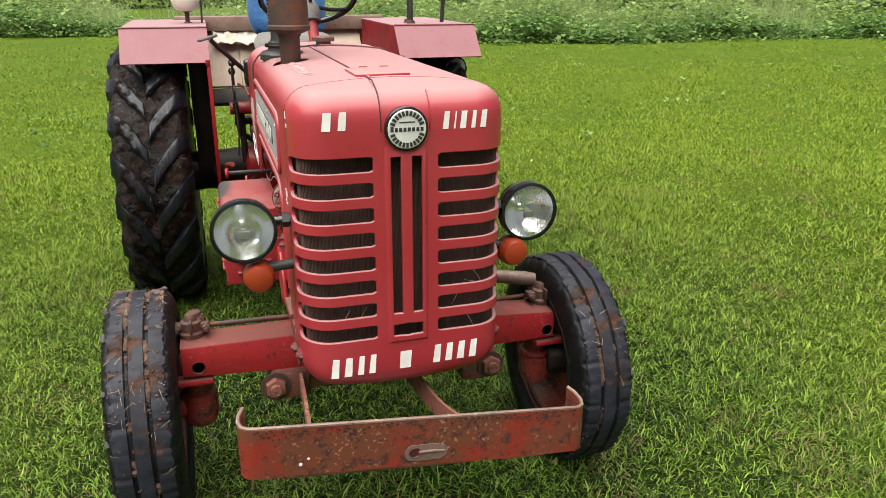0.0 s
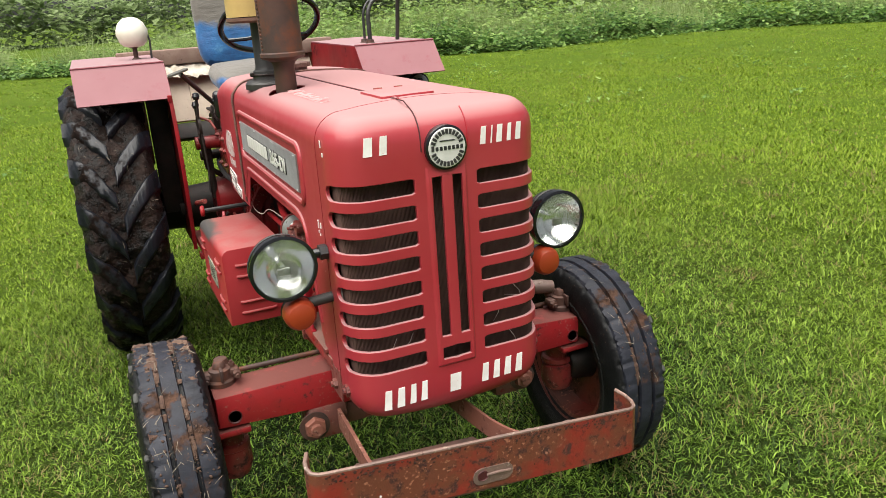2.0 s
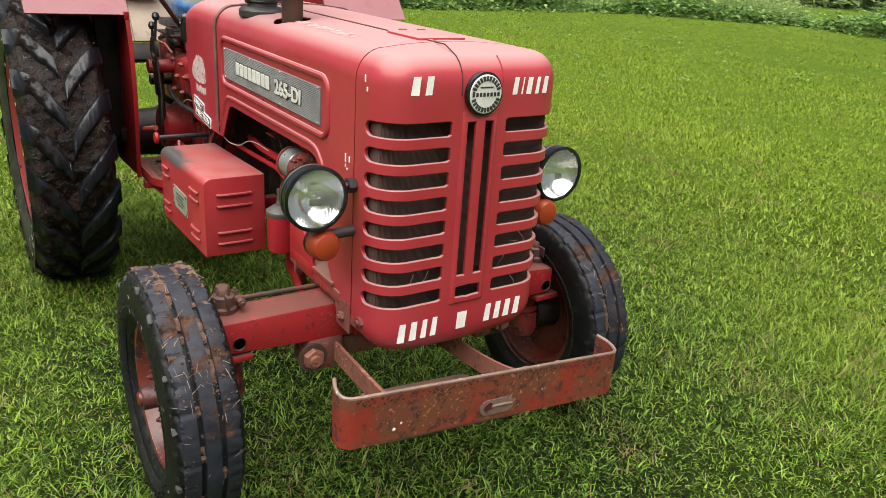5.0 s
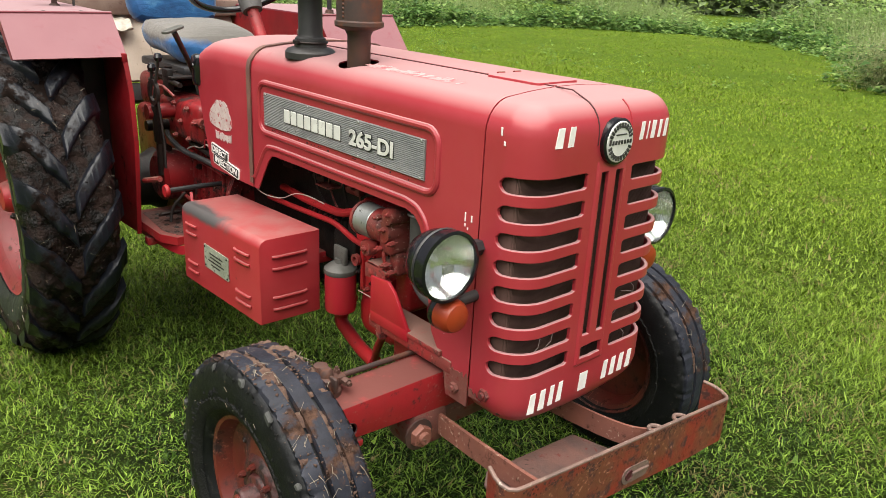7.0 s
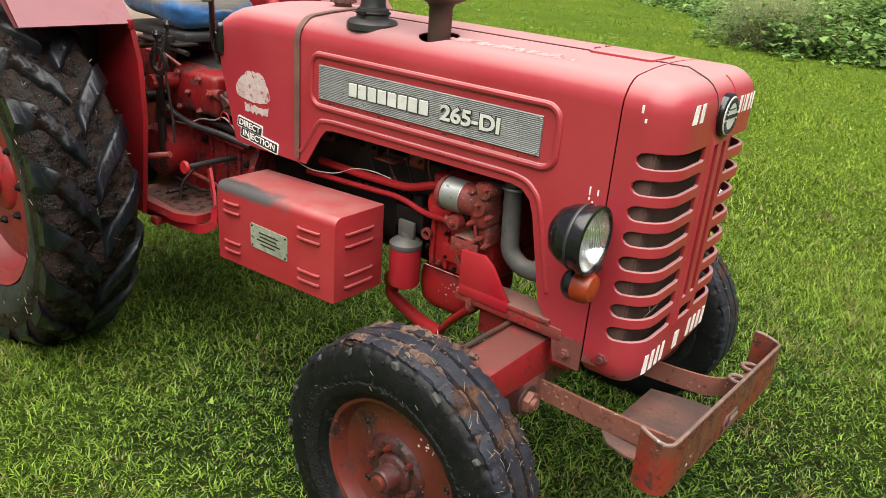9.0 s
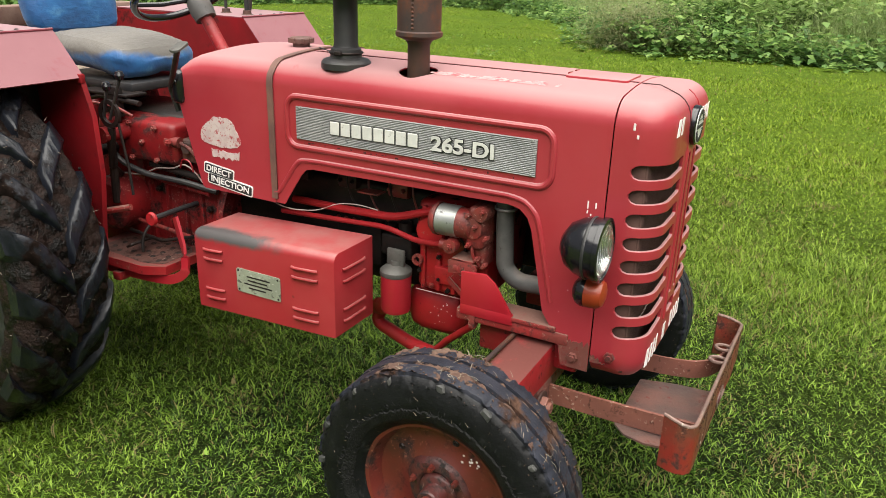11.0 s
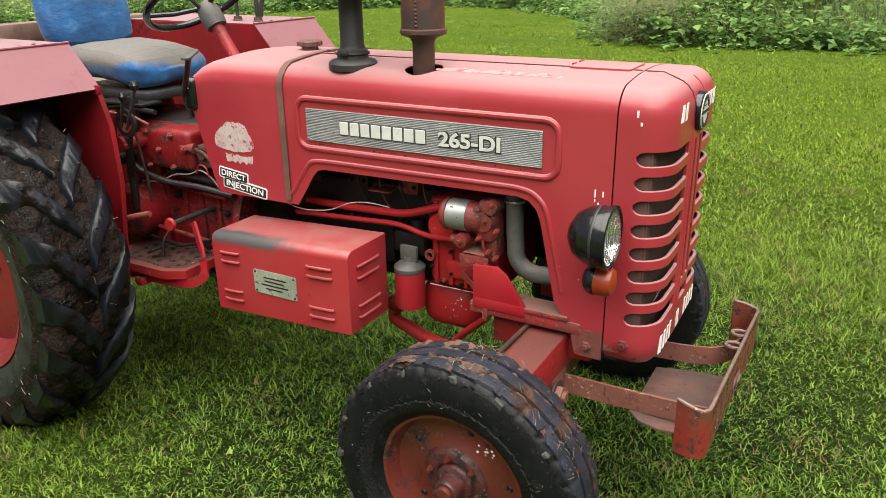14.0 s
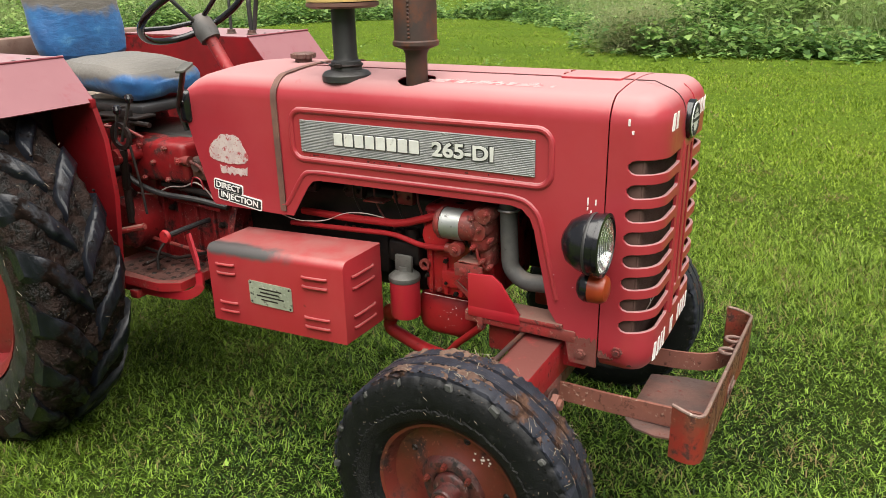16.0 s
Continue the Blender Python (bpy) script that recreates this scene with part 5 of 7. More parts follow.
    for k in range(8):
        a = 2 * math.pi * k / 8
        part("wheel_nut", bolt((s * 0.047, 0.165 * math.cos(a), 0.165 * math.sin(a)), "x" if s > 0 else "-x", 0.014, 0.016), M_IRON, wheel)
    return wheel


M_MUD2 = worn("wet_brown_mud", (0.0100, 0.0046, 0.0034), (0.0185, 0.0090, 0.0064), (0.0018, 0.0013, 0.0012), 13.0, (0.42, 0.58), (0.47, 0.55), 22.0, 0.7, rough3=0.35, bumps=1.0, chips=(0.034, 0.020, 0.015), spec=0.22, relief=0.014)
REAR_Y, REAR_Z = 2.085, 0.588
rear_near = rear_wheel(-1, (-0.728, REAR_Y, REAR_Z))
rear_far = rear_wheel(1, (0.700, REAR_Y, REAR_Z))

# ---- front axle, spindles and steering ----
AX = (-0.050, 0.070)


def axle_z(x):
    return 0.508 - 0.030 * (x + 0.55) / 1.1


def build_axle():
    vs = []
    for x, h in ((-0.60, 0.046), (-0.28, 0.056), (0.0, 0.060), (0.28, 0.056), (0.56, 0.045)):
        z = axle_z(x)
        vs.append((x, z - h, z + h))
    outline = [(x, b) for x, b, _ in vs] + [(x, t) for x, _, t in reversed(vs)]
    axle = part("front_axle", slab(outline, "y", AX[0], AX[1], 0.006), M_CHASSIS, tractor, "red box-section front axle beam with dusty top")
    for side, xe in ((-1, -0.555), (1, 0.535)):
        z = axle_z(xe)
        part("axle_hole", lathe([(0, 0.001), (0.016, 0.001), (0.019, -0.0015), (0.020, 0.003)], 20, "y", (xe, AX[0] - 0.001, z - 0.018)), M_SEAM, axle)
        # kingpin with its clamp and arm
        kx, ky = xe + 0.012 * side, 0.095
        part("kingpin", lathe([(0, 0.605), (0.022, 0.605), (0.026, 0.598), (0.030, 0.570), (0.044, 0.566), (0.046, 0.545), (0.040, 0.535), (0.040, 0.36), (0.052, 0.355), (0.055, 0.30), (0.045, 0.27), (0, 0.27)], 24, "z", (kx, ky - 0.03, z - 0.522)), M_GRIME, axle, "red kingpin with a dusty clamp")
        part("clamp", join(lathe([(0, 0.114), (0.012, 0.114), (0.017, 0.108), (0.019, 0.096), (0.030, 0.092), (0.032, 0.066), (0.038, 0.060), (0.038, 0.046)], 22, "z", (kx, 0.040, z)), box(kx - 0.052, kx + 0.052, 0.022, 0.058, z + 0.064, z + 0.088, 0.008), bolt((kx + 0.042, 0.022, z + 0.076), "-y", 0.011, 0.018), bolt((kx - 0.042, 0.022, z + 0.076), "-y", 0.011, 0.018), bolt((kx + 0.034, 0.045, z + 0.086), "z", 0.009, 0.014), box(kx - 0.004, kx + 0.004, -0.008, 0.02, z + 0.068, z + 0.104, 0.002)), M_EXHAUST, axle)
        part("yoke", box(kx - 0.05, kx + 0.05, AX[0] - 0.004, ky + 0.05, z - 0.075, z - 0.055, 0.006), M_CHASSIS, axle)
        wc = NEAR_C if side < 0 else FAR_C
        part("stub_axle", tube([(kx, ky - 0.03, wc[2] - 0.02), (wc[0] - 0.03 * side, wc[1], wc[2])], [0.038, 0.032], 14), M_CHASSIS, axle)
        part("spindle_boss", lathe([(0, 0.058), (0.030, 0.056), (0.036, 0.046), (0.052, 0.040), (0.054, 0.026), (0.043, 0.016), (0.046, -0.030), (0.040, -0.062), (0.022, -0.074), (0, -0.076)], 26, "z", (kx, ky - 0.028, wc[2] - 0.005)), M_GRIME, axle, "rounded red spindle boss")
        # track rod from the clamp towards the middle
        part("track_rod", tube([(kx - 0.01 * side, 0.072, z + 0.060), (side * 0.195, 0.070, z + 0.055)], 0.0075, 12), M_EXHAUST, axle, "grimy steering rod")
        part("rod_end", lathe([(0, 0.022), (0.018, 0.018), (0.024, 0.0), (0.018, -0.016), (0, -0.02)], 16, "z", (kx - 0.01 * side, 0.080, z + 0.085)), M_EXHAUST, axle)
    return axle


axle = build_axle()
# arm over the far end of the axle
part("steering_arm", tube([(0.30, 0.20, 0.60), (0.42, 0.10, 0.605), (0.50, 0.075, 0.600), (0.535, 0.07, 0.595)], [0.016, 0.022, 0.024, 0.02], 12), M_PRIMER, axle, "grey forged steering arm")

# pivot bracket, bumper arms and bumper
bracket = part("pivot_bracket", join(box(-0.36, -0.24, -0.055, 0.06, 0.345, 0.455, 0.018), box(0.24, 0.36, -0.055, 0.06, 0.315, 0.425, 0.018), box(-0.25, 0.25, -0.03, 0.05, 0.36, 0.43, 0.01)), M_SCUFF, tractor, "dusty red axle pivot bracket")
for x, z in ((-0.345, 0.40), (0.335, 0.37)):
    part("pivot_bolt", bolt((x, -0.057, z), "-y", 0.032, 0.022), M_ARM, bracket)
    part("washer", lathe([(0.018, -0.006), (0.044, -0.006), (0.044, 0.0)], 22, "y", (x, -0.055, z)), M_EXHAUST, bracket)


def tilt(x):
    return 0.422 - 0.105 * x


def build_bumper():
    """A rusty plate bent back at both ends, hanging lower at its far end."""
    yb, t, h = -0.497, 0.008, 0.068
    prof = [(-0.448, yb + 0.078, 0.014), (-0.460, yb + 0.048, 0.009), (-0.462, yb + 0.028, 0.004), (-0.456, yb + 0.012, 0.0), (-0.442, yb + 0.002, 0.0)] + [(-0.42 + 0.06 * k, yb, 0.0) for k in range(15)] + [(0.426, yb + 0.002, 0.0), (0.440, yb + 0.012, 0.001), (0.446, yb + 0.030, 0.005), (0.442, yb + 0.055, 0.012), (0.430, yb + 0.082, 0.018)]
    vs, fs = [], []
    for x, y, up in prof:
        z = tilt(x)
        vs += [(x, y, z - h), (x, y, z - 0.03), (x, y, z + 0.03), (x, y, z + h + up)]
    for i in range(len(prof) - 1):
        for q in range(3):
            fs.append((4 * i + q, 4 * i + 4 + q, 4 * i + 5 + q, 4 * i + 1 + q))
    bm = mesh_from("bumper", vs, fs)
    for v in bm.verts:
        v.co.y += 0.004 * noise.noise(v.co * 6)
        v.co.z += 0.004 * noise.noise(v.co * 5 + Vector((4, 0, 0)))
    bmesh.ops.recalc_face_normals(bm, faces=bm.faces[:])
    bumper = part("bumper", bm, M_BUMPER, tractor, "rusty red flat-plate front bumper", smooth_angle=50)
    solidify(bumper, t, 0.0)
    top = [(x, y, tilt(x) + h + up + 0.001) for x, y, up in prof]
    part("worn_edge", tube(top, 0.0052, 8), M_PRIMER, bumper, "bare worn top edge")
    # rust scabs along the top edge and in drifts on the face
    rnd, scab = random.Random(6), bmesh.new()
    for k in range(260):
        x = rnd.uniform(-0.44, 0.42)
        d = abs(rnd.gauss(0, 0.010)) if k % 3 else rnd.uniform(0.0, 0.12)
        z, r = tilt(x) + h - 0.004 - d, rnd.uniform(0.0012, 0.0045) if k % 3 else rnd.uniform(0.0008, 0.0022)
        y = yb - 0.0052 + 0.004 * noise.noise(Vector((x, yb, z)) * 6)
        ring = [scab.verts.new((x + r * rnd.uniform(0.6, 1.5) * math.cos(a), y, z + r * rnd.uniform(0.5, 1.2) * math.sin(a))) for a in [k2 * math.pi / 3 for k2 in range(6)]]
        mid = scab.verts.new((x, y - 0.0012, z))
        for q in range(6):
            scab.faces.new((ring[q], ring[(q + 1) % 6], mid))
    part("rust_crust", scab, M_RUST, bumper, "dark rust scabs along the edge")["kind"] = "stuff"
    # oval towing slot
    sl = round_rect(-0.056, 0.056, -0.023, 0.023, 0.022)
    m = Matrix.Translation((-0.008, yb - 0.006, tilt(0) - 0.027)) @ Matrix.Rotation(radians(5.0), 4, "Y")
    part("slot_plate", moved(slab(sl, "y", -0.0015, 0.004), m), M_PRIMER, bumper, "bare metal round-ended slot plate")
    part("slot_hole", moved(lathe([(0, -0.002), (0.012, -0.002), (0.014, -0.004), (0.016, 0.0)], 18, "y"), m @ Matrix.Translation((-0.030, 0, 0.002))), M_SEAM, bumper)
    part("slot_weld", moved(tube([(-0.02, -0.003, 0.003), (0.02, -0.003, 0.004), (0.048, -0.003, 0.002)], 0.004, 8), m), M_PRIMER, bumper)
    part("paint_chip", moved(lathe([(0, -0.001), (0.004, 0.0)], 5, "y"), Matrix.Translation((-0.305, yb - 0.0045, tilt(-0.305) - 0.02))), M_WHITE, bumper)
    part("paint_chip", moved(lathe([(0, -0.001), (0.005, 0.0)], 7, "y"), Matrix.Translation((-0.325, yb - 0.0045, tilt(-0.325) - 0.035))), M_WHITE, bumper)
    # flat arms, the tray plate between them and the fillets into the ends
    for pts in ([(-0.268, -0.01, 0.402), (-0.275, -0.20, 0.405), (-0.284, -0.36, 0.413), (-0.286, -0.492, 0.420)],):
        part("bumper_arm", tube(pts, 0, flat=(0.005, 0.030)), M_ARM, bumper, "flat steel bumper arm, paint flaking")
    plate = slab([(-0.335, -0.300), (-0.29, -0.262), (0.06, -0.250), (0.095, -0.36), (0.11, -0.490), (-0.36, -0.490), (-0.345, -0.40), (-0.352, -0.36)], "z", 0.0, 0.006)
    for v in plate.verts:
        v.co.z += tilt(v.co.x) - 0.080
    part("tray_plate", plate, M_TRAY, bumper, "bare steel tray plate with flaking paint")
    web = [(0.045, -0.02), (0.062, -0.18), (0.082, -0.33), (0.105, -0.400), (0.15, -0.442), (0.23, -0.470), (0.32, -0.483), (0.415, -0.486)]
    part("end_fillet", tube([(x, y, tilt(x) - 0.012 + 0.05 * max(0.0, x - 0.2)) for x, y in web], 0, bend=0.05, flat=(0.004, 0.030)), M_ARM, bumper, "curved steel arm running into the bumper plate")
    for x, y in ((0.13, -0.468), (0.25, -0.468)):
        ring = [(x + 0.020 * math.cos(a), y + 0.026 * math.sin(a), tilt(x) + 0.034) for a in [2 * math.pi * k / 18 for k in range(18)]]
        part("eye_ring", tube(ring, 0.006, 8, closed=True), M_PRIMER, bumper)
    return bumper


bumper = build_bumper()


# ---- lamps ----
def head_lamp(side, c):
    s = side
    lamp = part("headlight", lathe([(0.0, 0.112), (0.030, 0.108), (0.058, 0.090), (0.074, 0.062), (0.080, 0.035), (0.0805, 0.012), (0.084, 0.010), (0.084, -0.002), (0.076, -0.004), (0.074, 0.006)], 40, "y", c), M_BLACK, tractor, "round headlight in a gloss black bowl")
    part("reflector", lathe([(0.0, 0.060), (0.03, 0.052), (0.055, 0.035), (0.074, 0.004)], 36, "y", c), M_CHROME, lamp, "chrome reflector")
    part("lens", lathe([(0.0, -0.016), (0.03, -0.013), (0.055, -0.006), (0.075, 0.002), (0.075, 0.004), (0.055, -0.003), (0.03, -0.010), (0.0, -0.013)], 36, "y", c), M_GLASS, lamp, "fluted clear glass lens")
    part("bulb", lathe([(0, 0.012), (0.008, 0.016), (0.010, 0.028), (0.007, 0.045), (0.007, 0.058)], 14, "y", c), M_CHROME, lamp)
    part("bulb_shield", box(c[0] - 0.016, c[0] + 0.016, c[1] + 0.006, c[1] + 0.010, c[2] - 0.018, c[2] + 0.002, 0.002, 1), M_STEEL, lamp)
    part("rim_seam", lathe([(0.0808, 0.030), (0.0825, 0.034), (0.0808, 0.038)], 40, "y", c), M_SATIN, lamp)
    part("lamp_arm", tube([(c[0] - 0.07 * s, c[1] + 0.04, c[2] + 0.012), (s * (HW - 0.005), c[1] + 0.035, c[2] + 0.015)], 0.013, 12), M_BLACK, lamp)
    part("arm_nut", lathe([(0, -0.01), (0.020, -0.01), (0.020, 0.01), (0, 0.01)], 6, "x", (s * (HW + 0.012), c[1] + 0.035, c[2] + 0.015)), M_SATIN, lamp)
    return lamp


def turn_lamp(side, c):
    s = side
    lamp = part("turn_signal", lathe([(0, 0.052), (0.022, 0.048), (0.036, 0.038), (0.042, 0.026), (0.0425, 0.014), (0.038, 0.012)], 28, "y", c), M_BLACK, tractor, "round amber turn signal with a black back")
    part("lens", lathe([(0, -0.036), (0.020, -0.035), (0.033, -0.030), (0.040, -0.018), (0.0415, -0.004), (0.0415, 0.016), (0.036, 0.020)], 28, "y", c), M_ORANGE, lamp, "amber lens")
    part("stalk", tube([(c[0] - 0.03 * s, c[1] + 0.012, c[2] + 0.018), (s * (HW - 0.005), c[1] + 0.012, c[2] + 0.022)], 0.014, 12), M_SATIN, lamp)
    return lamp


head_lamp(-1, (-0.401, -0.208, 0.932))
head_lamp(1, (0.380, -0.217, 0.923))
turn_lamp(-1, (-0.372, -0.180, 0.800))
turn_lamp(1, (0.336, -0.205, 0.809))

# ---- exhaust and air intake ----
ex = (-0.186, 0.463)
z0 = crown(ex[0])
muffler = part("exhaust", lathe([(0, -0.05), (0.033, -0.05), (0.033, 0.075), (0.040, 0.088), (0.066, 0.098), (0.069, 0.102), (0.069, 0.112), (0.064, 0.116), (0.064, 0.46), (0.069, 0.465), (0.066, 0.475), (0.034, 0.49), (0.033, 0.62), (0.029, 0.62), (0.0, 0.55)], 30, "z", (ex[0], ex[1], z0)), M_EXHAUST, tractor, "rusty upright exhaust pipe with a muffler")
part("muffler_seam", join(*[box(ex[0] - 0.004, ex[0] + 0.004, ex[1] - 0.067, ex[1] - 0.060, z0 + 0.122 + 0.011 * k, z0 + 0.129 + 0.011 * k, 0.002, 1) for k in range(30)]), M_EXHAUST, muffler, m=Matrix.Translation((ex[0], ex[1], 0)) @ Matrix.Rotation(radians(-78), 4, "Z") @ Matrix.Translation((-ex[0], -ex[1], 0)))
ai = (-0.187, 0.722)
z1 = crown(ai[0])
intake = part("air_intake", lathe([(0.078, -0.014), (0.078, 0.004), (0.070, 0.014), (0.050, 0.020), (0.047, 0.045), (0.040, 0.050), (0.037, 0.06), (0.037, 0.205), (0.060, 0.212)], 30, "z", (*ai, z1)), M_SATIN, tractor, "black air intake stack with a cream pre-cleaner bowl")
part("precleaner_base", lathe([(0.03, 0.204), (0.100, 0.206), (0.112, 0.212), (0.112, 0.222), (0.04, 0.224)], 36, "z", (*ai, z1)), M_STRAP, intake, "dark rim of the bowl")
part("precleaner_bowl", lathe([(0.0, 0.40), (0.06, 0.395), (0.108, 0.37), (0.110, 0.225), (0.04, 0.222)], 36, "z", (*ai, z1)), M_CREAM, intake, "cream-coloured bowl")
part("intake_clamp", tube([(ai[0] + 0.0505 * math.cos(a), ai[1] + 0.0505 * math.sin(a), z1 + 0.034) for a in [2 * math.pi * k / 24 for k in range(24)]], 0.004, 6, closed=True), M_IRON, intake)
part("clamp_screw", box(ai[0] - 0.060, ai[0] - 0.048, ai[1] - 0.02, ai[1] + 0.006, z1 + 0.028, z1 + 0.042, 0.003, 1), M_IRON, intake)
part("intake_wire", tube([(ai[0] + 0.05, ai[1] + 0.02, z1 + 0.03), (ai[0] + 0.07, ai[1] + 0.10, z1 + 0.020), (-0.02, YSTRAP, crown(0) + 0.006)], 0.002, 6), M_SATIN, intake)


# ---- fenders ----
def fender(side, xi, xo, yt, yb):
    """Flat-topped box fender: sloping front plate, top plate, outer lip and the skirt inside the wheel."""
    s = side
    zt, zb = 1.342, 1.192
    lo, hi = sorted((s * xi, s * xo))
    vs = [(lo, yb, zb), (hi, yb, zb), (hi, yt, zt), (lo, yt, zt), (lo, 2.66, zt + 0.005), (hi, 2.66, zt + 0.005)]
    bm = mesh_from("fender", vs, [(0, 1, 2, 3), (3, 2, 5, 4)])
    xo_ = s * xo
    o0 = len(bm.verts)
    bmesh.ops.recalc_face_normals(bm, faces=bm.faces[:])
    if bm.faces[:][0].normal.y > 0:
        bmesh.ops.reverse_faces(bm, faces=bm.faces[:])
    f = part("fender", bm, M_FENDER, tractor, "faded pink-red flat fender over the rear wheel", smooth_angle=None)
    solidify(f, 0.006)
    part("fender_fold", tube([(lo, yt, zt + 0.001), (hi, yt, zt + 0.001)], 0.005, 8), M_FENDER, f)
    part("outer_lip", slab([(yb, zb), (yt, zt - 0.004), (2.66, zt), (2.66, zt - 0.035), (yt + 0.02, zt - 0.040), (yb + 0.03, zb - 0.006)], "x", *sorted((xo_, xo_ - s * 0.006))), M_FENDER, f)
    xs = s * xi
    skirt = [(yb + 0.004, zb - 0.002), (yb - 0.035, 1.06), (yb - 0.040, 0.86), (yb - 0.010, 0.66), (yb + 0.02, 0.48), (2.12, 0.46), (2.30, 0.80), (2.66, 1.10), (2.66, zt - 0.004), (yt, zt - 0.004)]
    part("inner_skirt", slab(skirt, "x", *sorted((xs - s * 0.001, xs + s * 0.006))), M_SKIRT, f, "dark red inner skirt plate")
    part("skirt_flange", tube([(xs + s * 0.014, y + 0.002, z) for y, z in skirt[:5]], 0.003, 6), M_SKIRT, f)
    fl = []
    for y, z in skirt[:5]:
        fl += [(xs, y - 0.002, z), (xs + s * 0.014, y + 0.002, z)]
    bm = mesh_from("flange", fl, [(2 * i, 2 * i + 1, 2 * i + 3, 2 * i + 2) for i in range(4)])
    o = part("front_flange", bm, M_SKIRT, f)
    solidify(o, 0.005, 0.0)
    part("fender_post", join(box(*sorted((xs + s * 0.010, xs + s * 0.100)), 1.885, 1.925, 0.62, zt - 0.012, 0.006), box(*sorted((xs + s * 0.004, xs + s * 0.030)), 1.87, 1.94, 0.60, 0.66, 0.006)), M_IRON, f, "black steel post under the fender")
    part("edge_clip", box(*sorted((xs, xs + s * 0.02)), yb - 0.006, yb + 0.02, zb - 0.02, zb + 0.012, 0.004), M_SKIRT, f)
    for k in range(4):
        part("rivet", lathe([(0, 0.004), (0.006, 0.003), (0.008, 0.0)], 10, "z", (lo + (hi - lo) * (0.25 + 0.17 * k), yt + 0.035 + 0.02 * (k % 2), zt + 0.001)), M_IRON, f)
    return f


fend_near = fender(-1, 0.432, 0.820, 1.772, 1.640)
fend_far = fender(1, 0.470, 0.895, 1.740, 1.612)
lampc = (-0.520, 2.20)
globe = part("fender_lamp", lathe([(0, 0.148), (0.033, 0.143), (0.059, 0.121), (0.074, 0.086), (0.075, 0.064), (0.065, 0.030), (0.048, 0.012), (0.030, 0.006)], 32, "z", (*lampc, 1.398)), M_IVORY, tractor, "round ivory lamp shell on the fender")
part("lamp_cup", lathe([(0.040, 0.026), (0.034, 0.008), (0.026, 0.0), (0.012, -0.006), (0.011, -0.05), (0.02, -0.056), (0.022, -0.060)], 20, "z", (*lampc, 1.404)), M_EXHAUST, globe)
part("lamp_bracket", tube([(-0.45, 2.18, 1.342), (-0.445, 2.18, 1.43), (-0.452, 2.185, 1.465), (-0.462, 2.19, 1.455)], 0.005, 8), M_SATIN, globe)
rail = part("hand_rail", tube([(0.578, 1.812, 1.345), (0.578, 1.815, 1.50), (0.615, 1.83, 1.555), (0.78, 1.86, 1.58), (0.80, 1.95, 1.57), (0.80, 2.0, 1.345)], 0.011, 12, 0.03), M_SATIN, tractor, "bent black hand rail on the fender")
part("second_rail", tube([(0.600, 1.96, 1.345), (0.603, 1.96, 1.50), (0.640, 1.97, 1.555), (0.80, 1.98, 1.575)], 0.007, 10, 0.03), M_SATIN, rail)
for x, y in ((0.578, 1.812), (0.60, 1.96)):
    part("rail_foot", lathe([(0, 0.02), (0.018, 0.018), (0.02, 0.004), (0.026, 0.0)], 14, "z", (x, y, 1.345)), M_EXHAUST, rail)
lamp2 = part("rear_work_lamp", lathe([(0, 0.05), (0.04, 0.045), (0.055, 0.02), (0.058, 0.0), (0.052, -0.004), (0.0, -0.012)], 24, "y", (0.80, 1.74, 1.125)), M_BLACK, tractor, "small black lamp under the fender")
part("lens", lathe([(0, -0.018), (0.04, -0.012), (0.052, -0.002)], 24, "y", (0.80, 1.74, 1.125)), M_STEEL, lamp2)


# ---- engine and chassis ----
def lumpy_box(x0, x1, y0, y1, z0, z1, r, seed, amp=0.006):
    b = box(x0, x1, y0, y1, z0, z1, r, 3)
    bmesh.ops.subdivide_edges(b, edges=b.edges[:], cuts=1, use_grid_fill=True)
    for v in b.verts:
        v.co += Vector((1, 1, 1)) * 0 + v.co.normalized() * 0 + Vector((noise.noise(v.co * 9 + Vector((seed, 0, 0))), noise.noise(v.co * 9 + Vector((0, seed, 0))), noise.noise(v.co * 9 + Vector((0, 0, seed))))) * amp
    return b


block = part("engine_block", lumpy_box(-0.120, 0.130, 0.44, 1.28, 0.56, 0.90, 0.02, 2), M_IRON, tractor, "greasy cast engine block, red at its front")
part("cylinder_head", lumpy_box(-0.105, 0.125, 0.30, 1.05, 0.90, 1.05, 0.015, 5), M_IRON, block)
part("rocker_cover", box(-0.09, 0.10, 0.34, 1.0, 1.05, 1.14, 0.03, 3), M_IRON, block)
part("front_casing", lumpy_box(-0.180, 0.165, 0.215, 0.462, 0.588, 0.90, 0.022, 9, 0.008), M_ENGINE, block, "oily red front casing")
part("casing_rib", join(*[box(-0.190, -0.170, y, y + 0.016, 0.60, z, 0.004) for y, z in ((0.425, 0.88), (0.37, 0.73), (0.315, 0.70))]), M_ENGINE, block)
part("casing_cover", join(lathe([(0, -0.200), (0.045, -0.200), (0.052, -0.194), (0.054, -0.17)], 22, "x", (0, 0.405, 0.800)), box(-0.196, -0.17, 0.27, 0.39, 0.63, 0.69, 0.008)), M_ENGINE, block)
for k, (y, z) in enumerate(((0.445, 0.87), (0.445, 0.76), (0.445, 0.66), (0.40, 0.615), (0.34, 0.61), (0.28, 0.605), (0.375, 0.72), (0.285, 0.675), (0.372, 0.645), (0.36, 0.84), (0.30, 0.72))):
    part("casing_bolt", bolt((-0.184, y, z), "-x", 0.008, 0.012), M_GRIME if k % 2 else M_IRON, block)
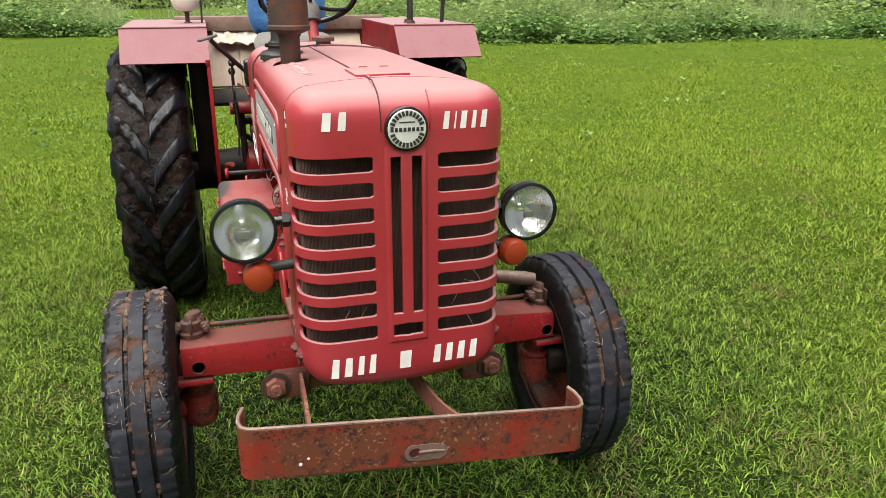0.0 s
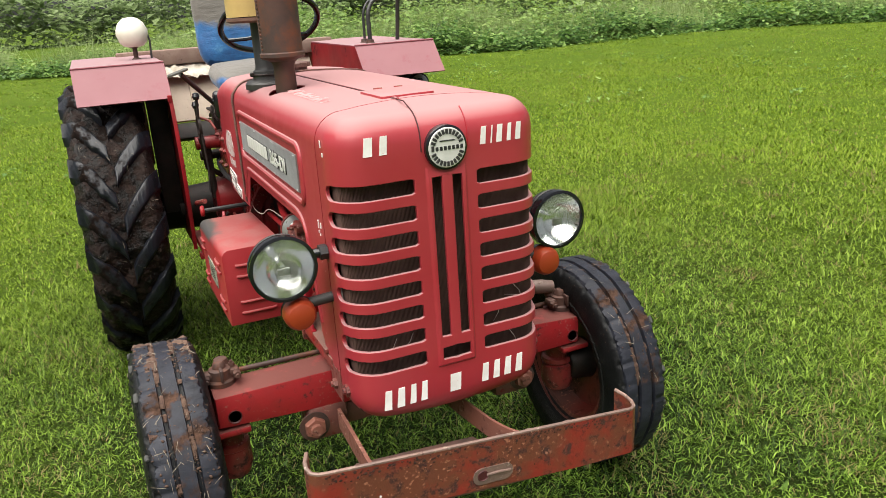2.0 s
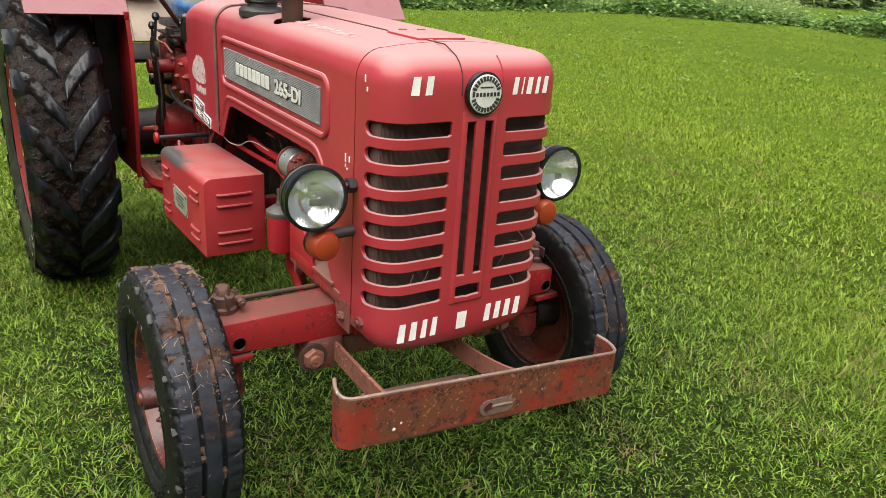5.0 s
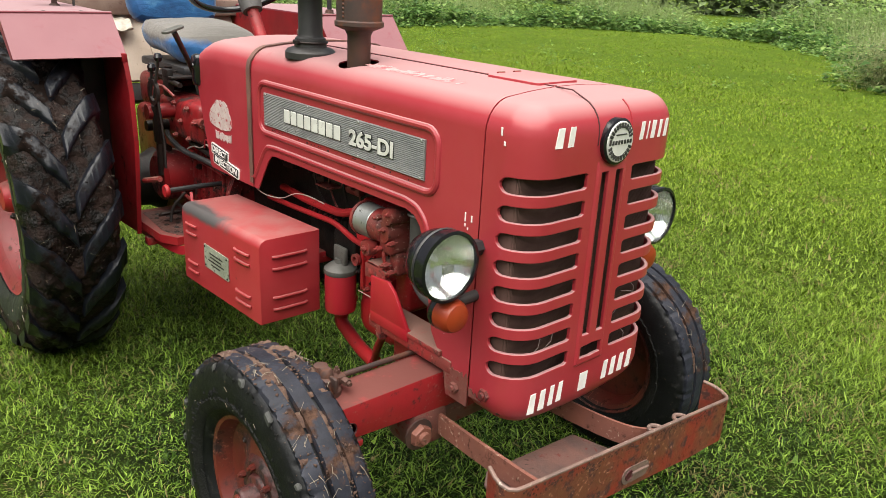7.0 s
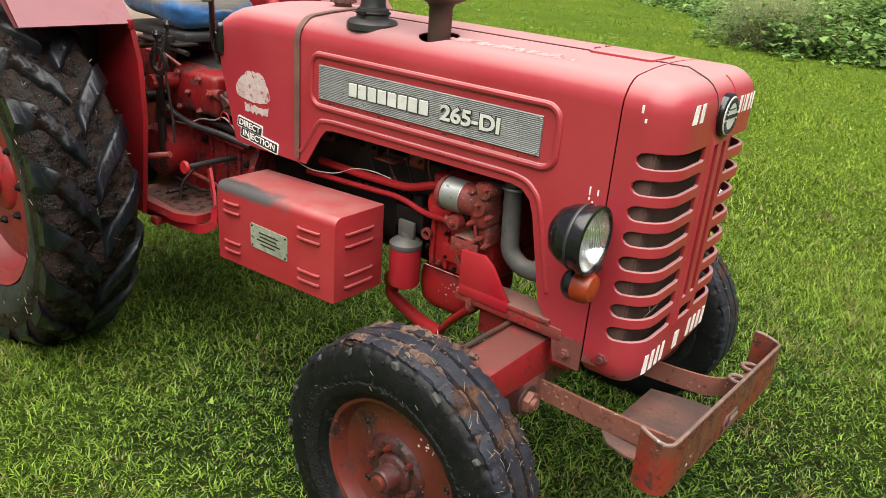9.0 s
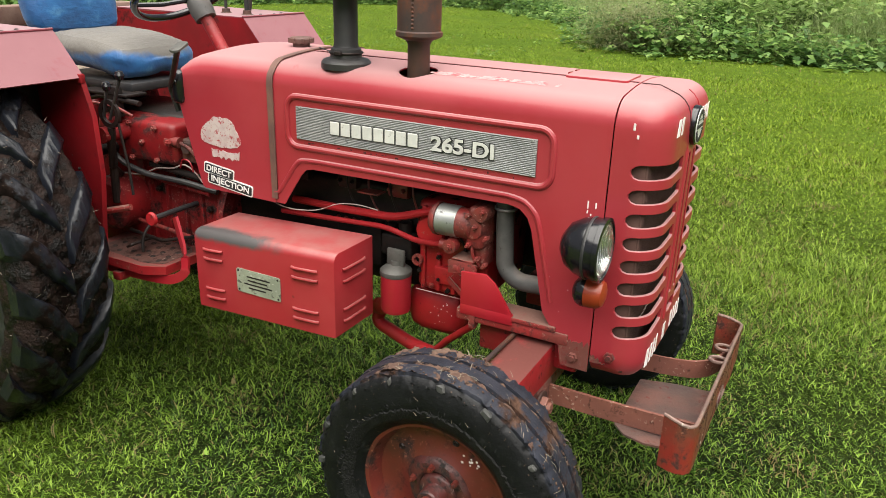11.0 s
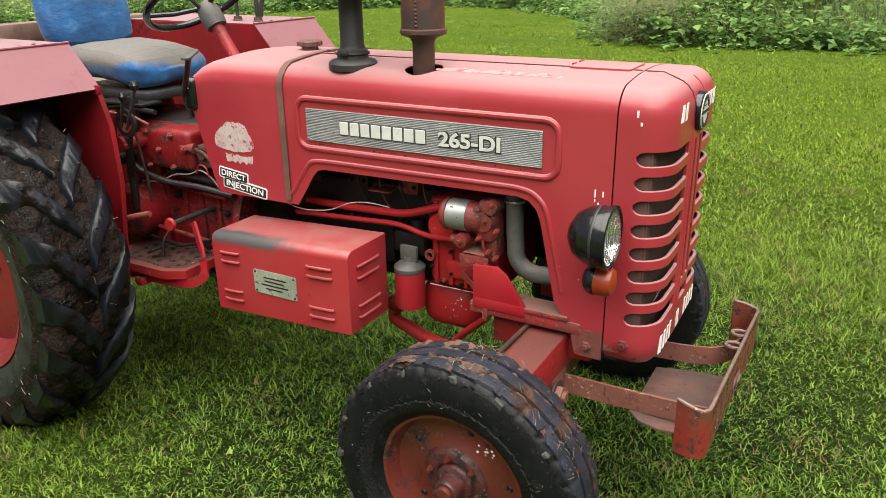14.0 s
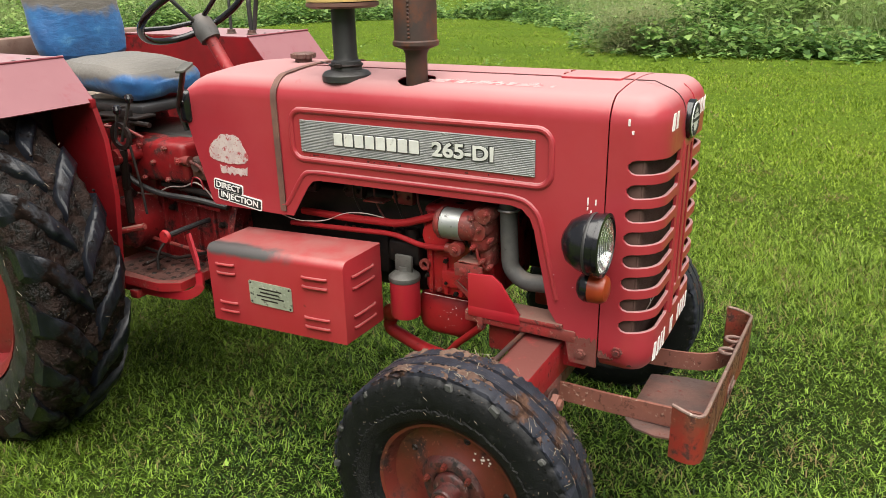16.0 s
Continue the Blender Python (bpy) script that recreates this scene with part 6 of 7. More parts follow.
sump = part("sump", lumpy_box(-0.150, 0.145, 0.305, 0.530, 0.410, 0.584, 0.060, 8, 0.002), M_PIPE, block, "red rounded oil sump with paint spatter")
part("gasket", tube([(-0.182, 0.215, 0.589), (-0.182, 0.462, 0.589)], 0.0016, 6), M_CHALK, sump)
rnd = random.Random(8)
for k in range(16):
    part("paint_speck", lathe([(0, -0.0006), (rnd.uniform(0.001, 0.0026), 0)], 6, "x", (-0.1515, rnd.gauss(0.38, 0.03), rnd.uniform(0.45, 0.545))), M_WHITE, sump)
part("side_cover", box(-0.150, -0.115, 0.62, 0.80, 0.62, 0.78, 0.008), M_IRON, block)
for k in range(6):
    part("cover_bolt", bolt((-0.15, 0.63 + 0.032 * k, 0.77), "-x", 0.007, 0.008), M_GRIME, block)
for k in range(3):
    part("port_flange", join(box(-0.145, -0.10, 0.52 + 0.20 * k, 0.60 + 0.20 * k, 0.87, 0.935, 0.012), bolt((-0.145, 0.535 + 0.20 * k, 0.90), "-x", 0.008, 0.012), bolt((-0.145, 0.585 + 0.20 * k, 0.90), "-x", 0.008, 0.012)), M_GRIME if k == 0 else M_IRON, block)
for k in range(4):
    y = 0.50 + 0.085 * k
    part("injector_pipe", tube([(-0.14, y, 0.95), (-0.165, y - 0.01, 0.90), (-0.155, y - 0.03, 0.83), (-0.15, 0.47 + 0.02 * k, 0.73)], 0.0035, 6, 0.03), M_IRON if k % 2 else M_GRIME, block)
part("fuel_pump", join(lumpy_box(-0.185, -0.12, 0.48, 0.60, 0.68, 0.76, 0.012, 31, 0.004), lathe([(0, 0.74), (0.022, 0.74), (0.022, 0.80), (0, 0.805)], 14, "z", (-0.155, 0.52, 0)), lathe([(0, 0.74), (0.016, 0.74), (0.016, 0.79), (0, 0.795)], 14, "z", (-0.155, 0.57, 0))), M_IRON, block, "greasy fuel pump")
part("banjo_eye", lathe([(0.010, -0.006), (0.019, -0.006), (0.019, 0.006), (0.010, 0.006)], 18, "x", (-0.20, 0.447, 0.700), closed=True), M_GRIME, block)
part("heat_shield", box(-0.20, -0.15, 0.60, 0.68, 0.885, 0.890, 0.001, 1), M_GRIME, block)
part("manifold", tube([(-0.135, 0.34, 0.975), (-0.14, 0.50, 0.98), (-0.14, 0.85, 0.975), (-0.10, 0.95, 0.96)], 0.032, 14, 0.04), M_IRON, block)
# fan, its shroud and the radiator hose
part("fan_shroud", lathe([(0.215, -0.03), (0.23, 0.0), (0.225, 0.03), (0.215, 0.03)], 36, "y", (0.0, -0.06, 0.86)), M_CHASSIS, block)
part("fan_cowl", box(-0.22, 0.22, -0.19, -0.10, 0.56, 1.16, 0.01), M_IRON, block)
part("radiator_hose", tube([(-0.195, 0.155, 0.985), (-0.195, 0.152, 0.86), (-0.195, 0.145, 0.735), (-0.195, 0.10, 0.700), (-0.190, -0.03, 0.705)], 0.027, 16, 0.06), M_HOSE, block, "grey rubber radiator hose")
part("hose_clip", tube([(-0.195 + 0.032 * math.cos(a), 0.153 + 0.032 * math.sin(a), 0.925) for a in [2 * math.pi * k / 18 for k in range(18)]], 0.004, 6, closed=True), M_STEEL, block)
# added dark sheet, stands in for the black shade behind the hose
part("air_baffle", box(0.175, 0.185, -0.16, 0.60, 0.60, 1.14, 0.003), M_IRON, block)
# dynamo and pump body
dyn = part("dynamo", lathe([(0, -0.075), (0.030, -0.075), (0.046, -0.062), (0.047, 0.060), (0.040, 0.072), (0, 0.072)], 26, "y", (-0.235, 0.300, 0.868)), M_GRIME, block, "dynamo with a bare aluminium band")
part("dynamo_band", lathe([(0.0475, -0.030), (0.0490, -0.028), (0.0490, 0.036), (0.0475, 0.038)], 26, "y", (-0.235, 0.310, 0.868)), M_STEEL, block, "bright aluminium band")
part("pump_housing", join(lumpy_box(-0.262, -0.16, 0.190, 0.252, 0.800, 0.935, 0.020, 12, 0.010), lathe([(0, -0.03), (0.030, -0.028), (0.036, 0.0), (0.03, 0.03), (0, 0.03)], 18, "x", (-0.240, 0.225, 0.865)), lathe([(0, -0.03), (0.022, -0.028), (0.024, 0.03), (0, 0.03)], 16, "x", (-0.245, 0.200, 0.915)), lumpy_box(-0.24, -0.16, 0.195, 0.235, 0.73, 0.81, 0.014, 15, 0.008)), M_GRIME, block, "grimy cast pump housing")
for y, z in ((0.190, 0.925), (0.178, 0.845), (0.240, 0.905), (0.235, 0.815), (0.205, 0.775), (0.180, 0.760), (0.215, 0.875)):
    part("pump_bolt", join(bolt((-0.262, y, z), "-x", 0.008, 0.018), lathe([(0, -0.286), (0.004, -0.286), (0.004, -0.25)], 8, "x", (0, y, z))), M_GRIME, block)
part("dynamo_ring", lathe([(0.048, -0.004), (0.052, -0.004), (0.052, 0.006), (0.048, 0.006)], 26, "y", (-0.235, 0.352, 0.868), closed=True), M_GRIME, block)
part("pump_union", join(lathe([(0, -0.028), (0.015, -0.026), (0.017, 0.020), (0, 0.022)], 12, "y", (-0.245, 0.320, 0.790)), lathe([(0, -0.02), (0.022, -0.018), (0.023, 0.012), (0, 0.014)], 16, "x", (-0.255, 0.298, 0.797)), bolt((-0.268, 0.298, 0.797), "-x", 0.011, 0.012)), M_GRIME, block)
part("mount_ear", join(slab([(0.205, 0.728), (0.300, 0.712), (0.302, 0.752), (0.270, 0.765), (0.205, 0.752)], "x", -0.270, -0.262, 0.001), box(-0.27, -0.18, 0.215, 0.29, 0.755, 0.763, 0.002), lathe([(0, -0.2725), (0.008, -0.2725), (0.011, -0.271)], 12, "x", (0, 0.275, 0.733))), M_DUSTY, block, "dusty pressed bracket")
part("short_pipe", tube([(-0.25, 0.235, 0.84), (-0.262, 0.225, 0.78), (-0.24, 0.21, 0.74)], 0.005, 8, 0.02), M_GRIME, block)
part("stay_bar", tube([(-0.20, 0.335, 0.66), (-0.215, 0.26, 0.61)], 0, flat=(0.003, 0.008)), M_DUSTY, block)
part("fuel_line", tube([(-0.150, 0.98, 0.800), (-0.19, 0.75, 0.815), (-0.200, 0.535, 0.826), (-0.205, 0.45, 0.855), (-0.205, 0.34, 0.895)], 0.013, 10, 0.05), M_PIPE, block, "red painted pipe")
part("oil_line", tube([(-0.195, 1.00, 0.765), (-0.20, 0.75, 0.778), (-0.20, 0.56, 0.788), (-0.205, 0.45, 0.763), (-0.24, 0.34, 0.785)], 0.009, 10, 0.05), M_PIPE, block, "dusty thin pipe")
part("thin_line", tube([(-0.18, 0.30, 0.90), (-0.215, 0.30, 0.83), (-0.20, 0.27, 0.76), (-0.19, 0.30, 0.70)], 0.004, 8, 0.03), M_IRON, block)
part("wire", tube([(-0.26, 1.10, 0.855), (-0.26, 0.93, 0.800), (-0.255, 0.80, 0.815), (-0.25, 0.72, 0.855), (-0.245, 0.64, 0.862), (-0.23, 0.58, 0.850)], 0.0018, 6, 0.06), M_WIRE, block)
# oil filter
filt = part("oil_filter", lathe([(0, 0.498), (0.036, 0.499), (0.048, 0.506), (0.051, 0.520), (0.051, 0.640), (0.0, 0.644)], 28, "z", (-0.205, 0.525, 0.0)), M_RED, block, "red oil filter can with a grey cap")
part("filter_cap", join(lathe([(0.052, 0.634), (0.054, 0.640), (0.053, 0.650), (0.036, 0.664), (0.014, 0.670), (0, 0.670)], 28, "z", (-0.205, 0.525, 0.0)), box(-0.213, -0.197, 0.492, 0.558, 0.66, 0.722, 0.007), lathe([(0, 0.682), (0.018, 0.682), (0.02, 0.664)], 14, "z", (-0.205, 0.525, 0))), M_CAPGREY, block, "grey cast filter cap with a grip")
part("filter_elbow", tube([(-0.18, 0.56, 0.52), (-0.16, 0.60, 0.48), (-0.13, 0.64, 0.46)], 0.030, 14, 0.03), M_PIPE, block)
# drag link and stay below the sump
part("drag_link", tube([(-0.11, 0.60, 0.50), (-0.12, 0.665, 0.395), (-0.14, 0.50, 0.352), (-0.155, 0.40, 0.350)], 0.023, 14, 0.04), M_PIPE, block, "red bent drag link")
part("stay_tube", tube([(-0.150, 0.41, 0.350), (-0.20, 0.33, 0.44), (-0.272, 0.205, 0.560)], 0.012, 12), M_PIPE, block, "thin red stay tube")
# side rails, front bracket
rails = part("radiator_frame", box(-0.22, 0.22, -0.12, -0.02, 0.48, 0.56, 0.01), M_DUSTY, tractor, "dusty red frame carrying the radiator")
for s in (-1, 1):
    x0, x1 = sorted((s * 0.290, s * 0.280))
    part("rail_gusset", slab([(0.245, 0.60), (0.245, 0.735), (0.165, 0.742), (0.135, 0.72), (0.075, 0.632), (0.072, 0.60)], "x", x0, x1, 0.002), M_RED, rails, "red gusset plate")
    part("gusset_foot", box(*sorted((s * 0.2903, s * 0.276)), 0.074, 0.2445, 0.598, 0.632, 0.002), M_RED, rails)
    part("side_rail", box(min(s * 0.285, s * 0.225), max(s * 0.285, s * 0.225), -0.10, 0.26, 0.575, 0.612, 0.006), M_DUSTY, rails)
    part("rail_leg", join(box(min(s * 0.29, s * 0.26), max(s * 0.29, s * 0.26), 0.195, 0.215, 0.555, 0.62, 0.003), box(min(s * 0.29, s * 0.20), max(s * 0.29, s * 0.20), -0.06, 0.22, 0.612, 0.627, 0.003)), M_DUSTY, rails)
    part("rail_web", box(min(s * 0.24, s * 0.14), max(s * 0.24, s * 0.14), -0.12, 0.20, 0.47, 0.58, 0.01), M_CHASSIS, rails)

# ---- gearbox, rear axle and controls ----
gear = part("gearbox", lumpy_box(-0.175, 0.175, 1.26, 1.80, 0.46, 0.86, 0.03, 21), M_GEAR, tractor, "red gearbox and rear axle casing, oily")
part("axle_case", lumpy_box(-0.20, 0.20, 1.70, 2.30, 0.44, 0.92, 0.05, 22), M_GEAR, gear)
part("upper_case", lumpy_box(-0.25, 0.25, 1.44, 1.86, 0.86, 1.02, 0.030, 23, 0.007), M_GEAR, gear)
part("bell_flange", lathe([(0.19, -0.016), (0.235, -0.016), (0.235, 0.016), (0.19, 0.016)], 36, "y", (0.0, 1.27, 0.655), closed=True), M_GEAR, gear)
part("side_drum", lathe([(0, -0.10), (0.085, -0.10), (0.105, -0.085), (0.11, 0.02)], 26, "x", (-0.205, 1.78, 0.68)), M_GEAR, gear, "red brake drum casing")
for s in (-1, 1):
    part("axle_tube", lathe([(0.11, 0.60 * s), (0.10, 0.50 * s), (0.12, 0.25 * s), (0.15, 0.19 * s)], 24, "x", (0, REAR_Y, REAR_Z)), M_IRON, gear)
part("top_cover", lumpy_box(-0.15, 0.15, 1.50, 1.95, 0.92, 1.03, 0.03, 24), M_IRON, gear)
part("lift_cover", lumpy_box(-0.17, 0.17, 1.95, 2.30, 0.90, 1.06, 0.04, 25), M_GEAR, gear)
part("shaft", tube([(-0.21, 1.62, 0.845), (-0.215, 1.45, 0.835), (-0.215, 1.30, 0.825)], 0.013, 10), M_IRON, gear)
part("clutch_pipe", tube([(-0.19, 1.70, 0.80), (-0.215, 1.55, 0.79), (-0.215, 1.32, 0.775)], 0.010, 10), M_GEAR, gear)
part("valve_body", join(lumpy_box(-0.225, -0.16, 1.36, 1.44, 0.88, 0.97, 0.012, 26, 0.004), lathe([(0, -0.03), (0.022, -0.03), (0.022, 0.02), (0, 0.02)], 14, "x", (-0.21, 1.40, 0.94))), M_EXHAUST, gear)
part("wire_loop", tube([(-0.25, 1.75, 0.80), (-0.24, 1.64, 0.805), (-0.235, 1.56, 0.845), (-0.23, 1.48, 0.85), (-0.235, 1.42, 0.88), (-0.235, 1.37, 0.86), (-0.235, 1.33, 0.82)], 0.003, 6, 0.03), M_WIRE, gear, "loose pale cable")
part("wire_loop", tube([(-0.235, 1.44, 0.86), (-0.24, 1.42, 0.90), (-0.24, 1.38, 0.895), (-0.24, 1.37, 0.855)], 0.003, 6, 0.02), M_RED, gear)
for k, (y, z) in enumerate(((1.32, 0.80), (1.40, 0.60), (1.55, 0.52), (1.62, 0.74), (1.50, 0.81), (1.36, 0.70))):
    part("case_bolt", bolt((-0.178, y, z), "-x", 0.013, 0.014), M_IRON, gear)
part("drain_rib", join(*[box(-0.19, -0.165, 1.30 + 0.09 * k, 1.315 + 0.09 * k, 0.50, 0.82, 0.004) for k in range(5)]), M_GEAR, gear)
# rods, cables and brackets along the casing
part("brake_rod", tube([(-0.235, 1.78, 0.62), (-0.235, 1.50, 0.60), (-0.225, 1.25, 0.575)], 0.008, 8), M_GRIME, gear)
part("clutch_rod", tube([(-0.26, 1.72, 0.575), (-0.26, 1.55, 0.56), (-0.24, 1.40, 0.60)], 0.007, 8), M_IRON, gear)
part("black_hose", tube([(-0.22, 1.84, 0.95), (-0.27, 1.74, 0.86), (-0.255, 1.60, 0.815), (-0.235, 1.42, 0.81), (-0.22, 1.28, 0.79)], 0.011, 8, 0.06), M_SATIN, gear, "black rubber hose")
part("fitting", join(lathe([(0, -0.035), (0.020, -0.033), (0.021, 0.030), (0, 0.034)], 12, "y", (-0.235, 1.46, 0.955)), bolt((-0.255, 1.46, 0.955), "-x", 0.013, 0.014), tube([(-0.235, 1.43, 0.955), (-0.24, 1.38, 0.945), (-0.235, 1.34, 0.90)], 0.007, 8, 0.02)), M_GRIME, gear, "grimy hydraulic union")
for y, z in ((1.53, 1.0), (1.53, 0.88), (1.66, 1.005), (1.66, 0.875), (1.60, 0.94)):
    part("case_bolt", bolt((-0.254, y, z), "-x", 0.011, 0.012), M_GRIME, gear)
part("seat_bracket", join(box(-0.26, -0.235, 1.70, 1.76, 1.02, 1.13, 0.004), box(-0.26, -0.16, 1.66, 1.92, 1.095, 1.105, 0.003), tube([(-0.25, 1.60, 1.08), (-0.25, 1.80, 1.09), (-0.24, 1.95, 1.06)], 0.010, 8)), M_IRON, gear)
part("seat_spring", tube([(-0.20 + 0.028 * math.cos(a), 1.80 + 0.028 * math.sin(a), 1.03 + 0.0035 * a) for a in [0.5 * k for k in range(60)]], 0.004, 6), M_IRON, gear)
part("loose_rod", tube([(-0.27, 1.62, 1.035), (-0.28, 1.70, 1.065), (-0.31, 1.78, 1.075)], 0.006, 8), M_GRIME, gear)
# control levers by the near fender
quad = part("lever_quadrant", join(lathe([(0.035, -0.006), (0.052, -0.006), (0.052, 0.006), (0.035, 0.006)], 24, "x", (-0.335, 1.66, 1.05), closed=True), tube([(-0.335, 1.66, 1.0), (-0.32, 1.70, 0.85), (-0.26, 1.74, 0.80)], 0.014, 10)), M_IRON, tractor, "black hydraulic lever quadrant")
for dy, lean, top in ((0.0, -0.05, 1.185), (0.035, -0.01, 1.14)):
    part("control_lever", tube([(-0.335, 1.66 + dy, 1.03), (-0.338, 1.63 + dy + lean, top)], 0.006, 8), M_SATIN, quad)
    part("knob", lathe([(0, 0.018), (0.012, 0.014), (0.017, 0.0), (0.012, -0.014), (0, -0.017)], 16, "z", (-0.338, 1.63 + dy + lean, top + 0.008)), M_BLACK, quad)
part("lever_shaft", tube([(-0.36, 1.69, 0.97), (-0.10, 1.69, 0.97)], 0.030, 14), M_GEAR, quad)
part("lever_shaft", tube([(-0.34, 1.76, 0.90), (-0.10, 1.76, 0.90)], 0.022, 14), M_IRON, quad)
part("linkage_rod", tube([(-0.335, 1.62, 1.02), (-0.33, 1.60, 0.86), (-0.34, 1.58, 0.76)], 0.005, 8), M_IRON, quad)
part("linkage_rod", tube([(-0.31, 1.70, 1.0), (-0.305, 1.72, 0.70)], 0.016, 10), M_IRON, quad)
# throttle lever with its flat pad
thr = part("throttle_lever", tube([(-0.262, 1.39, 1.08), (-0.276, 1.400, 1.150), (-0.290, 1.385, 1.175), (-0.355, 1.29, 1.245), (-0.425, 1.19, 1.320)], 0.0095, 10, 0.03), M_SATIN, tractor, "bent black hand lever with a flat pad")
part("pad", moved(slab(round_rect(-0.042, 0.042, -0.017, 0.017, 0.015), "z", -0.004, 0.004, 0.0015), Matrix.Translation((-0.436, 1.172, 1.328)) @ Matrix.Rotation(radians(20), 4, "Z") @ Matrix.Rotation(radians(-14), 4, "Y")), M_CAPGREY, thr)
# brake pedal and footboard
step = part("footboard", join(slab([(-0.425, 1.475), (-0.385, 1.400), (-0.22, 1.400), (-0.17, 1.45), (-0.17, 1.82), (-0.425, 1.82)], "z", 0.520, 0.528, 0.002), slab([(-0.425, 1.475), (-0.385, 1.400), (-0.22, 1.400), (-0.22, 1.413), (-0.378, 1.413), (-0.412, 1.480), (-0.412, 1.82), (-0.425, 1.82)], "z", 0.494, 0.522)), M_CHASSIS, tractor, "dusty red perforated footboard plate")
part("worn_tread", slab([(-0.40, 1.50), (-0.37, 1.425), (-0.23, 1.425), (-0.19, 1.47), (-0.19, 1.76), (-0.38, 1.78)], "z", 0.5270, 0.5292), M_TREAD, step, "worn bare tread with punched holes")
for i in range(4):
    for j in range(6):
        part("punched_hole", lathe([(0, 0.0008), (0.006, 0.0008), (0.009, 0.0022), (0.011, 0.0)], 10, "z", (-0.36 + 0.048 * i + 0.022 * (j % 2), 1.465 + 0.052 * j, 0.5290)), M_IRON, step)
part("foot_guard", tube([(-0.405, 1.76, 0.474), (-0.395, 1.50, 0.472), (-0.375, 1.385, 0.474), (-0.350, 1.335, 0.505), (-0.335, 1.350, 0.580), (-0.318, 1.400, 0.700)], 0, bend=0.06, flat=(0.005, 0.017)), M_RED, step, "bent red guard strap")
part("step_bracket", box(-0.43, -0.15, 1.60, 1.64, 0.44, 0.475, 0.006), M_CHASSIS, step)
pedal = part("brake_pedal", tube([(-0.402, 1.417, 0.715), (-0.26, 1.425, 0.714), (-0.125, 1.435, 0.708)], 0.010, 10), M_SATIN, tractor, "black cross rod with a round pad above the footboard")
part("round_pad", lathe([(0, -0.010), (0.022, -0.010), (0.026, 0.0), (0.022, 0.006), (0, 0.006)], 18, "x", (-0.405, 1.417, 0.715)), M_PIPE, pedal, "red round pad")
part("pedal_arm", tube([(-0.345, 1.56, 0.54), (-0.33, 1.57, 0.60), (-0.28, 1.55, 0.66)], 0.006, 10, 0.03), M_IRON, pedal)
part("pedal_pad", moved(slab(round_rect(-0.045, 0.045, -0.02, 0.02, 0.01), "z", -0.004, 0.004, 0.0015), Matrix.Translation((-0.33, 1.60, 0.565)) @ Matrix.Rotation(radians(-30), 4, "X")), M_IRON, pedal)
part("latch_handle", tube([(-0.40, 1.66, 0.70), (-0.375, 1.56, 0.725)], 0.012, 10), M_DUSTY, pedal)

# toolbox


def build_toolbox():
    x0, x1, y0, y1, za, zb = -0.452, -0.240, 0.592, 1.168, 0.474, 0.752
    prof = [(x1, za), (x0, za), (x0, zb - 0.028)] + [(x0 + 0.028 - 0.028 * math.cos(radians(a)), zb - 0.028 + 0.028 * math.sin(radians(a))) for a in (20, 45, 70, 90)] + [(x1, zb)]
    n = len(prof)
    vs = [(x, y, z) for y in (y0, y1) for x, z in prof]
    fs = [tuple(range(n)), tuple(range(2 * n - 1, n - 1, -1))] + [(i, (i + 1) % n, n + (i + 1) % n, n + i) for i in range(n)]
    bm = mesh_from("toolbox", vs, fs)
    for v in bm.verts:
        if v.co.y < 0.8:
            v.co.z += 0.013
        else:
            v.co.z -= 0.012
    bmesh.ops.recalc_face_normals(bm, faces=bm.faces[:])
    bmesh.ops.bevel(bm, geom=[e for e in bm.edges if abs(e.verts[0].co.y - e.verts[1].co.y) < 1e-4 and e.calc_face_angle(0) > 1], offset=0.004, segments=2, profile=0.5, affect="EDGES")
    tb = part("toolbox", bm, M_BOX, tractor, "red sheet-metal toolbox with pressed louvres")
    dz = lambda y: 0.013 - 0.025 * (y - y0) / (y1 - y0)
    for ya, yb in ((0.655, 0.755), (1.045, 1.128)):
        for z in (0.700, 0.668, 0.560, 0.528):
            o = [(ya, -0.006), (yb, -0.006), (yb, 0.004), (ya, 0.004)]
            b = tube([(x0 - 0.001, ya, z - 0.012 + dz(ya)), (x0 - 0.006, ya + 0.012, z - 0.012 + dz(ya)), (x0 - 0.006, yb - 0.012, z - 0.012 + dz(yb)), (x0 - 0.001, yb, z - 0.012 + dz(yb))], 0.0052, 8)
            part("louvre", b, M_BOX, tb)
    for xa, xb in ((-0.41, -0.29),):
        for z in (0.705, 0.665, 0.570, 0.530):
            part("louvre", tube([(xa, y0 - 0.001, z), (xa + 0.012, y0 - 0.006, z), (xb - 0.012, y0 - 0.006, z), (xb, y0 - 0.001, z)], 0.0052, 8), M_BOX, tb)
    rp = part("data_plate", slab(round_rect(0.803, 0.985, 0.560, 0.643, 0.006, 3), "x", x0 - 0.0035, x0 - 0.001), M_PLATE, tb, "scratched aluminium data plate")
    rnd = random.Random(2)
    for k in range(4):
        a = 0.955 - rnd.uniform(0, 0.02)
        part("engraved_bar", box(x0 - 0.0042, x0 - 0.003, 0.835 + rnd.uniform(0, 0.03), a, 0.578 + 0.013 * k, 0.583 + 0.013 * k, 0.0004, 1), M_IRON, rp)
    for y, z in ((0.812, 0.568), (0.976, 0.568), (0.812, 0.635), (0.976, 0.635)):
        part("rivet", lathe([(0, -0.003), (0.003, -0.0025), (0.004, 0)], 8, "x", (x0 - 0.0035, y, z)), M_IRON, rp)
    for y in (0.70, 1.05):
        part("hanger", box(-0.25, -0.12, y, y + 0.04, 0.60, 0.64, 0.004), M_CHASSIS, tb)
    return tb


build_toolbox()


